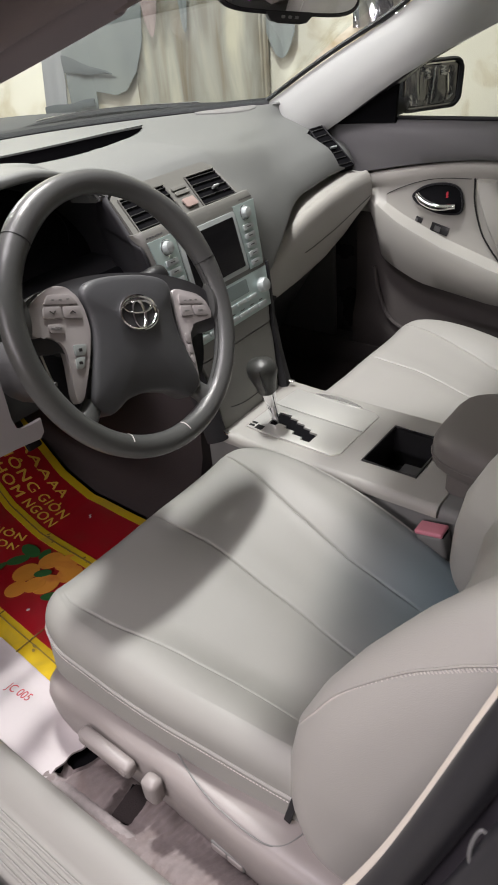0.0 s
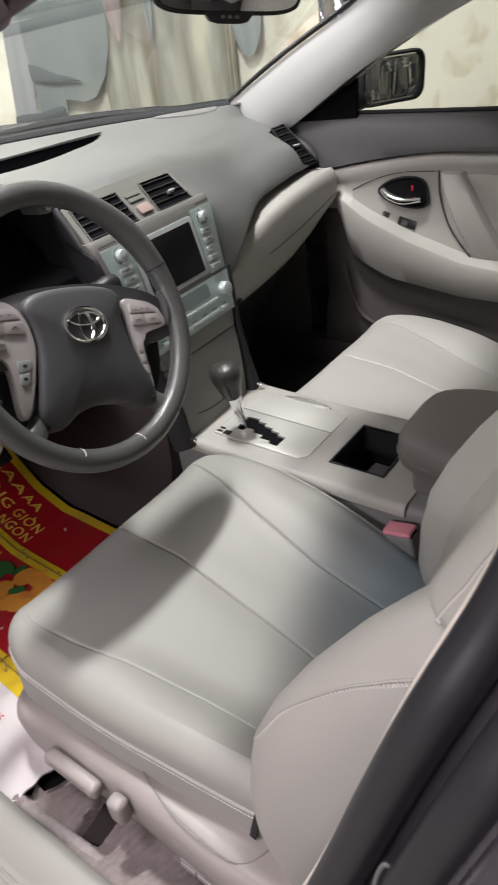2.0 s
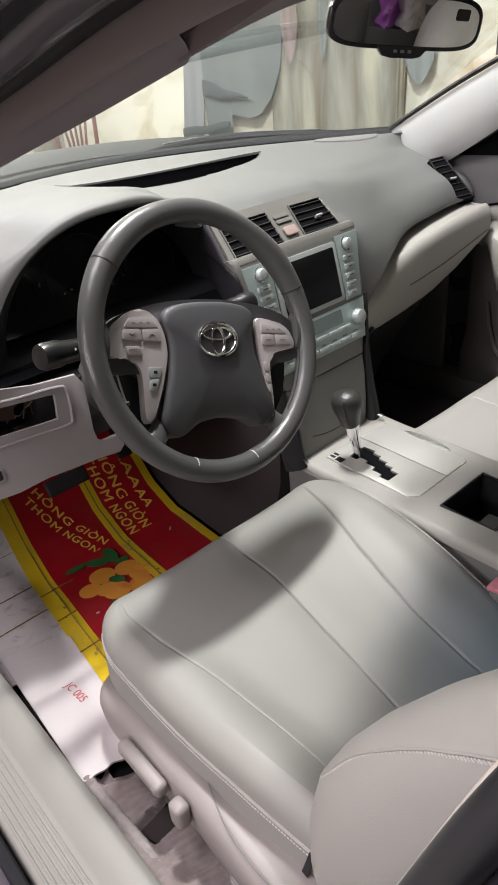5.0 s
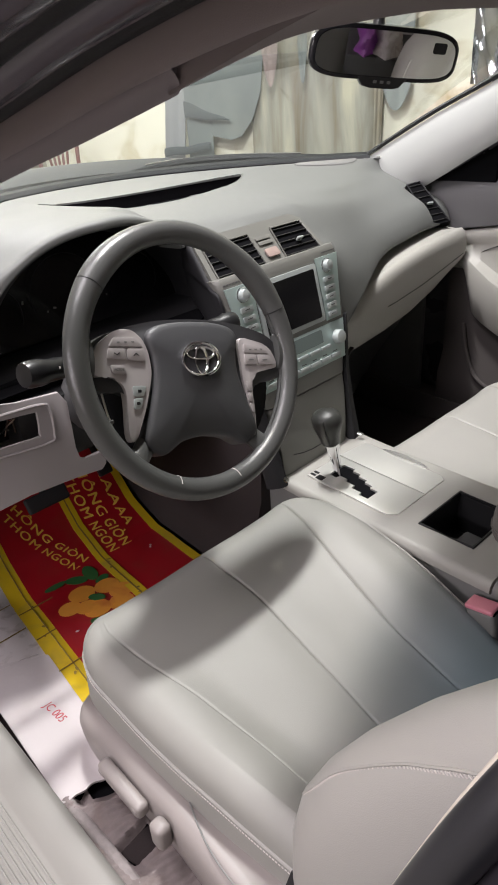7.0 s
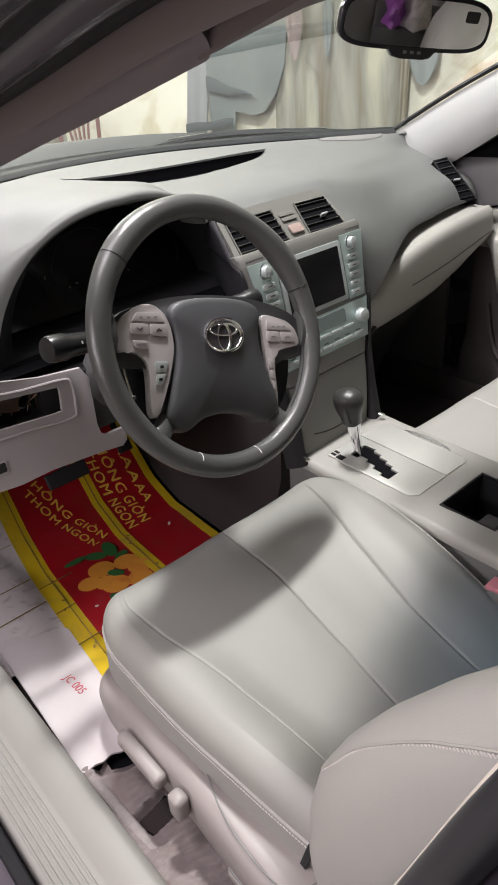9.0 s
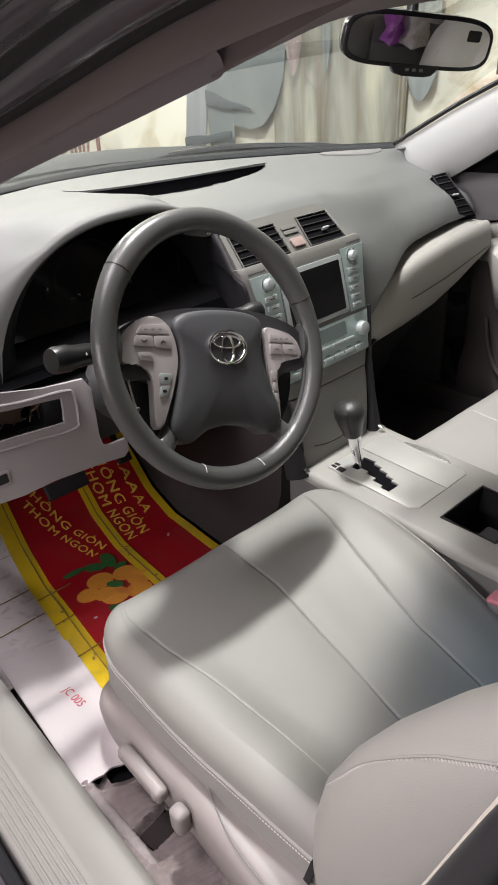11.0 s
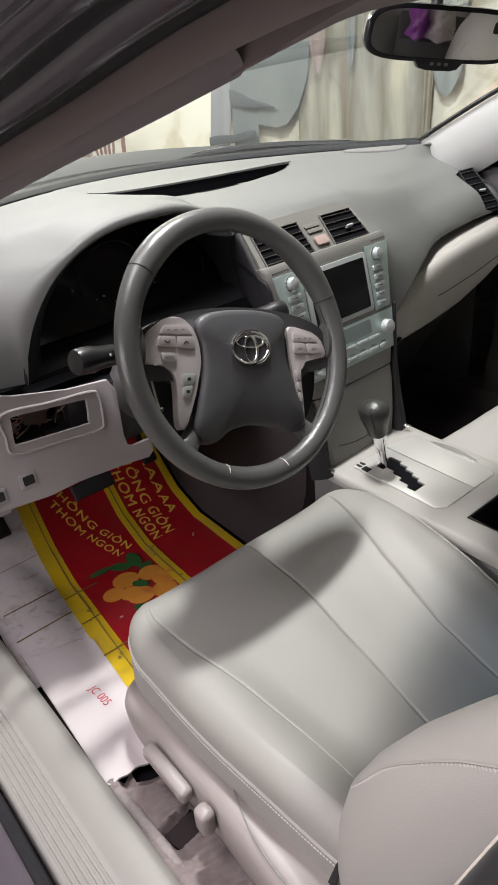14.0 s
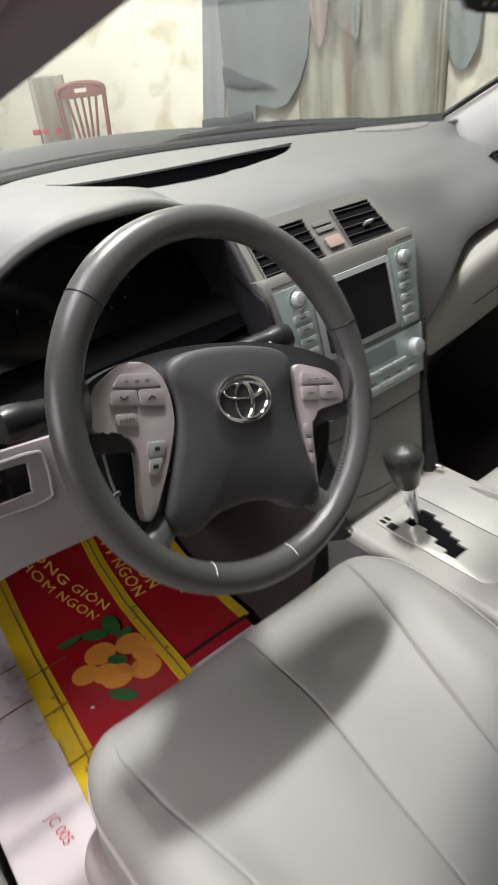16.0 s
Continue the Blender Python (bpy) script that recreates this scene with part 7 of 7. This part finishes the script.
for i, (x, y, r) in enumerate(((-0.434, 0.405, 0.030), (-0.383, 0.385, 0.028), (-0.372, 0.345, 0.027), (-0.478, 0.378, 0.025), (-0.440, 0.330, 0.030), (-0.395, 0.308, 0.028), (-0.452, 0.352, 0.024))):
    disc("printed_fruit", x, y, r, r * 0.95, "orange", 0.0062 + 0.0002 * i, "printed orange fruit")
for x, y, rx, ry, tn in ((-0.420, 0.365, 0.020, 0.011, 20), (-0.415, 0.462, 0.026, 0.015, 30), (-0.380, 0.462, 0.034, 0.015, -20), (-0.457, 0.482, 0.026, 0.010, 75), (-0.375, 0.418, 0.012, 0.018, 10), (-0.455, 0.285, 0.028, 0.012, 20)):
    disc("printed_leaf", x, y, rx, ry, "leaf", 0.0058 if y > 0.39 or y < 0.3 else 0.0078, "printed green leaf", tn)

rg = random.Random(5)
for a, y in ((-0.556, 0.196), (-0.549, 0.203), (-0.560, 0.340), (-0.551, 0.372), (-0.546, 0.455), (-0.352, 0.300), (-0.347, 0.318), (-0.356, 0.436), (-0.350, 0.462), (-0.345, 0.470)):
    x, y = card_pt(a, y)
    disc("dirt_spot", x, y, rg.uniform(0.002, 0.006), rg.uniform(0.0015, 0.003), "card_dark", 0.0082, "dark dirt spot", rg.uniform(0, 180))
for a, y in ((-0.505, 0.300), (-0.250, 0.430), (-0.246, 0.436), (-0.470, 0.215)):
    x, y = card_pt(a, y)
    disc("worn_spot", x, y, rg.uniform(0.002, 0.004), rg.uniform(0.0015, 0.003), "card", 0.0066, "pale worn spot", rg.uniform(0, 180))

flap = thing("cardboard_flap", "white cardboard flap printed in small red letters", "cardboard", (-0.65, 0.12, 0.33))


def flap_z(x, y):
    u = (x + 0.722) / 0.14
    return floor_z(y) + 0.011 - 0.0085 * max(0.0, min(1.0, u)) + 0.008 * max(0.0, 1 - u) * max(0.0, 0.35 - y) + 0.001 * math.sin(9 * y + 5 * x)


bm = bmesh.new()
rings = []
n = 24
for i in range(n + 1):
    t = i / n
    row = []
    for k in range(31):
        u = k / 30
        y = -0.030 + (0.386 - 0.07 * u) * t - (0.0035 * math.sin(7 * u + 1) + 0.0015 * math.sin(23 * u)) * (1 - t) ** 6 - 0.02 * u * (1 - t) + 0.002 * math.sin(15 * u) * t ** 8
        x = (-0.722 + 0.025 * t) * (1 - u) + (-0.575 + 0.125 * (y - 0.3)) * u
        row.append((x, y, flap_z(x, y)))
    rings.append(row)
loft(bm, rings, closed=False, caps=False)
bmesh.ops.recalc_face_normals(bm, faces=bm.faces)
bmesh.ops.solidify(bm, geom=bm.faces[:], thickness=-0.0035)
part("sheet", bm, "card_clean", flap, "dirty white cardboard sheet", smooth=60)
bm = text_mesh("JC 005", 0.0215, frame_of((-0.641, 0.138, floor_z(0.138) + 0.0172), (0.03, -1, 0.105), (1, 0.03, 0.0)), 0.0002)
zs_ = [v.co.z - floor_z(v.co.y) for v in bm.verts]
mid_z = (min(zs_) + max(zs_)) / 2
for v, q in zip(bm.verts, zs_):
    v.co.z = flap_z(v.co.x, v.co.y) + 0.0038 + (0.0002 if q > mid_z else 0)
part("lettering", bm, "ink_red", flap, smooth=0)
bm = bmesh.new()
tube(bm, [(x, 0.318 - 0.22 * (x + 0.64) + 0.002 * math.sin(90 * x), flap_z(x, 0.318 - 0.22 * (x + 0.64)) + 0.0032) for x in [-0.690 + 0.006 * k for k in range(18)]], 0.0008, 5)
part("crease", bm, "card", flap, "shallow crease in the flap")

towel = thing("floor_cloth", "worn beige terry cloth on the floor beside the seat", "cloth", (-0.68, -0.2, 0.335))
bm = bmesh.new()
rings = []
for i in range(241):
    y = -0.030 - 0.50 * i / 240
    row = []
    for k in range(31):
        u = k / 30
        inner = 0.115 - 0.075 * math.exp(-((y + 0.040) / 0.024) ** 4) 
        x = -0.722 + inner * u
        rib = 0.0020 * math.sin(560 * y + 60 * (x + 0.7) + 2 * math.sin(40 * x)) * (1 if u > 0.3 else 0.3)
        pit = max(0.0, min(1.0, (1.15 - max(abs(x + 0.668 + 0.25 * (y + 0.15)) / 0.030, abs(y + 0.151 - 0.2 * (x + 0.67)) / 0.019)) / 0.22))
        z = 0.341 + 0.024 * max(0, 1 - 1.6 * u) ** 0.7 + rib + 0.006 * math.sin(22 * y + 8 * u)
        row.append((x, y + 0.0012 * math.sin(9 * u), z + (0.3305 - z) * pit))
    rings.append(row + [(row[-1][0] + 0.001, y, 0.330), (-0.722, y, 0.330)])
loft(bm, rings)
part("cloth", bm, "towel", towel, smooth=60)
rg = random.Random(21)
bm = bmesh.new()
rings = []
for i in range(161):
    y = -0.030 - 0.50 * i / 160
    r = 0.010 + 0.0008 * math.sin(60 * y) + 0.0005 * rg.uniform(-1, 1)
    rings.append([(-0.711 + 0.002 * math.sin(31 * y) + r * math.cos(a) * (1 + 0.06 * rg.uniform(-1, 1)), y, 0.353 + r * math.sin(a) * (1 + 0.06 * rg.uniform(-1, 1))) for a in [2 * math.pi * k / 14 for k in range(14)]])
loft(bm, rings)
part("fringe", bm, "fringe", towel, "pale rolled fringe of the cloth", smooth=70)
bm = bmesh.new()
slab(bm, [(-0.698, -0.136), (-0.672, -0.131), (-0.640, -0.134), (-0.640, -0.168), (-0.688, -0.171)], 0.002, Matrix.Translation((0, 0, 0.3325)))
part("floor_slot", bm, "carpet", car, "dark slot in the floor beside the seat rail")

# ---------------------------------------------------------------- things along the garage wall
def wall_pt(x, y, z):
    return ROOM @ Vector((x, y, z))


def hanging(name, label, category, y0, y1, z0, z1, mat, amp, x=-0.05, seed=1, ragged=0.0, lean=0.0, lower=()):
    """A creased sheet that hangs on the wall between y0 and y1."""
    t = thing(name, label, category, tuple(wall_pt(x, (y0 + y1) / 2, z0)))
    rg = random.Random(seed)
    ph = [rg.uniform(0, 6) for _ in range(6)]
    bm = bmesh.new()
    rings = []
    cols = 120 if lower else 40
    for i in range(33):
        v = i / 32
        row = []
        for k in range(cols + 1):
            u = k / cols
            y = y0 + (y1 - y0) * u
            cut = ragged * (1.1 - u) ** 2 * (0.9 + 0.1 * math.sin(19 * u + ph[1])) if y1 - y0 > 0.2 else ragged * 4 * (u - 0.5) ** 2
            low = float(np.interp(y, [q[0] for q in lower], [q[1] for q in lower])) if lower else z0
            z = z1 - (z1 - low - cut) * v
            f_ = min(1.0, (y1 - y0) / 0.6)
            dx = amp * (math.sin(11 * f_ * u + ph[2] + 1.5 * v) + 0.6 * math.sin(23 * f_ * u + ph[3] - 2 * v) + 0.4 * math.sin(9 * v + 13 * u + ph[4]))
            row.append(wall_pt(x + dx, y + lean * v, z))
        rings.append(row)
    loft(bm, rings, closed=False, caps=False)
    bmesh.ops.recalc_face_normals(bm, faces=bm.faces)
    bmesh.ops.solidify(bm, geom=bm.faces[:], thickness=0.003)
    part("sheet", bm, mat, t, smooth=70)
    return t


hanging("plastic_sheet", "grey plastic sheet hanging on the garage wall", "plastic sheet", 1.65, 1.77, 0.30, 2.6, "sheet_grey", 0.003, -0.05, seed=1, lean=0.30)
hanging("hanging_tarp", "blue grey plastic tarp with a rounded lower corner on the wall", "tarp", 1.395, 1.845, 0.30, 2.6, "sheet_dark", 0.004, -0.058, 2,
        lower=((1.395, 1.60), (1.407, 1.32), (1.430, 1.14), (1.478, 1.02), (1.540, 0.942), (1.600, 0.926), (1.703, 0.946), (1.712, 0.30), (1.845, 0.30)))
hanging("plastic_film", "milky plastic film hanging in folds on the wall", "plastic film", 0.84, 1.47, 0.30, 2.6, "film", 0.010, -0.04, 3, 0.0, 0.03)
hanging("plastic_film", "clear plastic film edge hanging on the wall", "plastic film", 0.79, 0.83, 0.35, 2.6, "film", 0.004, -0.045, 8, 0.0, 0.07)
hanging("hanging_bag", "grey plastic bag hanging on the garage wall", "plastic bag", 0.66, 0.79, 1.03, 2.6, "plastic_sheet", 0.007, -0.06, 12, 0.10, 0.05)
hanging("torn_strip", "torn grey strip hanging on the garage wall", "cloth strip", 1.198, 1.245, 1.16, 2.6, "sheet_dark", 0.004, -0.09, 4, 0.15, -0.02)
hanging("torn_strip", "torn pinkish strip hanging on the garage wall", "cloth strip", 1.338, 1.420, 1.155, 2.6, "sheet_pink", 0.004, -0.10, 5, 0.15, -0.02)
for za, zb, ha, hb, ya, yb, lab in ((1.075, 1.018, 0.038, 0.003, 1.845, 1.60, "dark folded edge across the tarp"), (0.872, 0.902, 0.022, 0.017, 1.985, 1.712, "dark folded edge low on the tarp")):
    fold = thing("tarp_fold", lab, "tarp fold", tuple(wall_pt(-0.09, (ya + yb) / 2, za)))
    bm = bmesh.new()
    loft(bm, [[wall_pt(xx, ya + (yb - ya) * t, za + (zb - za) * t + (ha + (hb - ha) * t) * h + 0.004 * math.sin(9 * t)) for xx, h in ((-0.078, -1.0), (-0.082, 0.0), (-0.078, 1.0), (-0.070, 0.0))] for t in [k / 10 for k in range(11)]])
    part("fold", bm, "sheet_black", fold)
hanging("foil_bag", "crumpled clear plastic bag on the garage wall", "plastic bag", 0.24, 0.46, 1.12, 1.48, "foil", 0.012, -0.06, 6, 0.02)

chair = thing("plastic_chair", "brick red plastic garden chair by the wall", "chair", tuple(wall_pt(-0.30, 2.50, 0.0)))
CH = ROOM @ pose(-0.30, 2.50, 0, 0, 0, -47)      # chair faces along local -y


def ch_tube(name, pts, r, label="", flat=1.0):
    bm = bmesh.new()
    tube(bm, [CH @ Vector((p[0] * 0.6, p[1] * 0.6, p[2] if p[2] < 0.53 else TOPZ - (TOPZ - p[2]) * 0.85)) for p in spline(pts, 6)], r * 0.75, 10, flat=flat)
    part(name, bm, "chair_red", chair, label)


TOPZ = 1.10
for sg in (-1, 1):
    ch_tube("back_post", [(sg * 0.135, 0.02, 0.52), (sg * 0.165, 0.05, 0.80), (sg * 0.185, 0.09, TOPZ - 0.04)], 0.015)
    for fy in (-0.36, 0.02):
        ch_tube("leg", [(sg * 0.19, fy + (0.04 if fy > 0 else -0.03), 0.0), (sg * 0.175, fy, 0.52)], 0.018)
ch_tube("top_rail", [(-0.185, 0.09, TOPZ - 0.05), (-0.16, 0.10, TOPZ - 0.015), (0, 0.115, TOPZ), (0.16, 0.10, TOPZ - 0.015), (0.185, 0.09, TOPZ - 0.05)], 0.022)
bm = bmesh.new()
plate_with_hole(bm, [(p[0], p[1]) for p in spline([(-0.18, -0.09), (-0.18, -0.02), (0, 0.0), (0.18, -0.02), (0.18, -0.09), (0, -0.10)], 5, True)], [(-0.05, -0.03), (0.05, -0.03), (0.045, -0.062), (-0.045, -0.062)], 0.014, CH @ Matrix.Translation((0, 0.06, TOPZ)) @ pose(0, 0, 0, 82) @ Matrix.Scale(0.6, 4))
part("back_plate", bm, "chair_red", chair)
for x in (-0.085, -0.042, 0.0, 0.042, 0.085):
    ch_tube("back_slat", [(x * 0.55, 0.02, 0.52), (x * 0.75, 0.05, 0.76), (x * 1.35, 0.09, TOPZ - 0.07)], 0.009)
bm = bmesh.new()
slab(bm, rounded(0.26, 0.28, 0.04, 5, 0, -0.11), 0.03, CH @ Matrix.Translation((0, 0, 0.50)), 0.008)
part("seat", bm, "chair_red", chair)

bucket = thing("clear_jar", "clear plastic jar with red lids beside the chair", "jar", tuple(wall_pt(-0.30, 2.80, 0)))
bm = bmesh.new()
JR = ROOM @ pose(-0.30, 2.70, 0)
cyl(bm, JR @ Matrix.Translation((0, 0, 0.55)), 0.085, 0.085, 0.60, 24, 0.01)
part("body", bm, "film", bucket, "cloudy clear plastic body")
for k in range(3):
    bm = bmesh.new()
    cyl(bm, JR @ Matrix.Translation((-0.09 + 0.02 * k, 0.05 - 0.05 * k, 0.90)), 0.02, 0.02, 0.025, 16, 0.004)
    part("lid", bm, "ink_red", bucket, "red lid")
bm = bmesh.new()
rbox(bm, JR @ Vector((0, 0, 0.275)), (0.4, 0.4, 0.55), 0.02)
stand = thing("wooden_crate", "plain grey crate under the jar", "crate", tuple(JR @ Vector((0, 0, 0))))
part("box", bm, "concrete", stand)

# ---------------------------------------------------------------- lamps
tube_lamp("ceiling_tube_front", (0.09, 0.48, 2.9), (0.10, 0.46, 0), 0.34, 0.12, 78, (0.995, 0.985, 0.97))
tube_lamp("ceiling_tube_side", (-1.34, -0.10, 2.88), (-0.75, -0.45, 0.5), 1.5, 0.55, 60, (1.0, 0.91, 0.97))
# Added fill from the left, no real source: brightens wheel, bolster and footwell.
tube_lamp("side_fill", (-3.0, -0.10, 1.80), (-0.4, -0.2, 0.75), 1.7, 0.2, 38, (1.0, 0.92, 0.97))
# Unseen tube; besides the wall it is set to reach the passenger backrest.
wl = tube_lamp("ceiling_tube_wall", (0.25, 2.8, 2.50), (2.0, 1.9, 1.5), 1.6, 0.12, 92, (1.0, 0.97, 0.96))
wl.data.spread = radians(175)
# fittings are out of view, assumed at three of the lamps
for nm, p in (("tube_light", (0.09, 0.48, 2.94)), ("tube_light", (-1.34, -0.10, 2.94)), ("tube_light", (0.25, 2.8, 2.56))):
    tl = thing(nm, "assumed white fluorescent tube fitting on the garage ceiling", "ceiling light", p)
    bm = bmesh.new()
    rbox(bm, (p[0], p[1], p[2] + 0.03), (0.06, 1.3, 0.05) if p[2] < 2.9 or p[0] < -1 else (1.3, 0.06, 0.05), 0.01)
    part("housing", bm, "ceilingw", tl)
    if p[2] < 2.9:
        for dy in (-0.5, 0.5):
            bm = bmesh.new()
            tube(bm, [(p[0], p[1] + dy, p[2] + 0.05), (p[0], p[1] + dy, RZ)], 0.006, 8)
            part("hanger", bm, "ceilingw", tl)
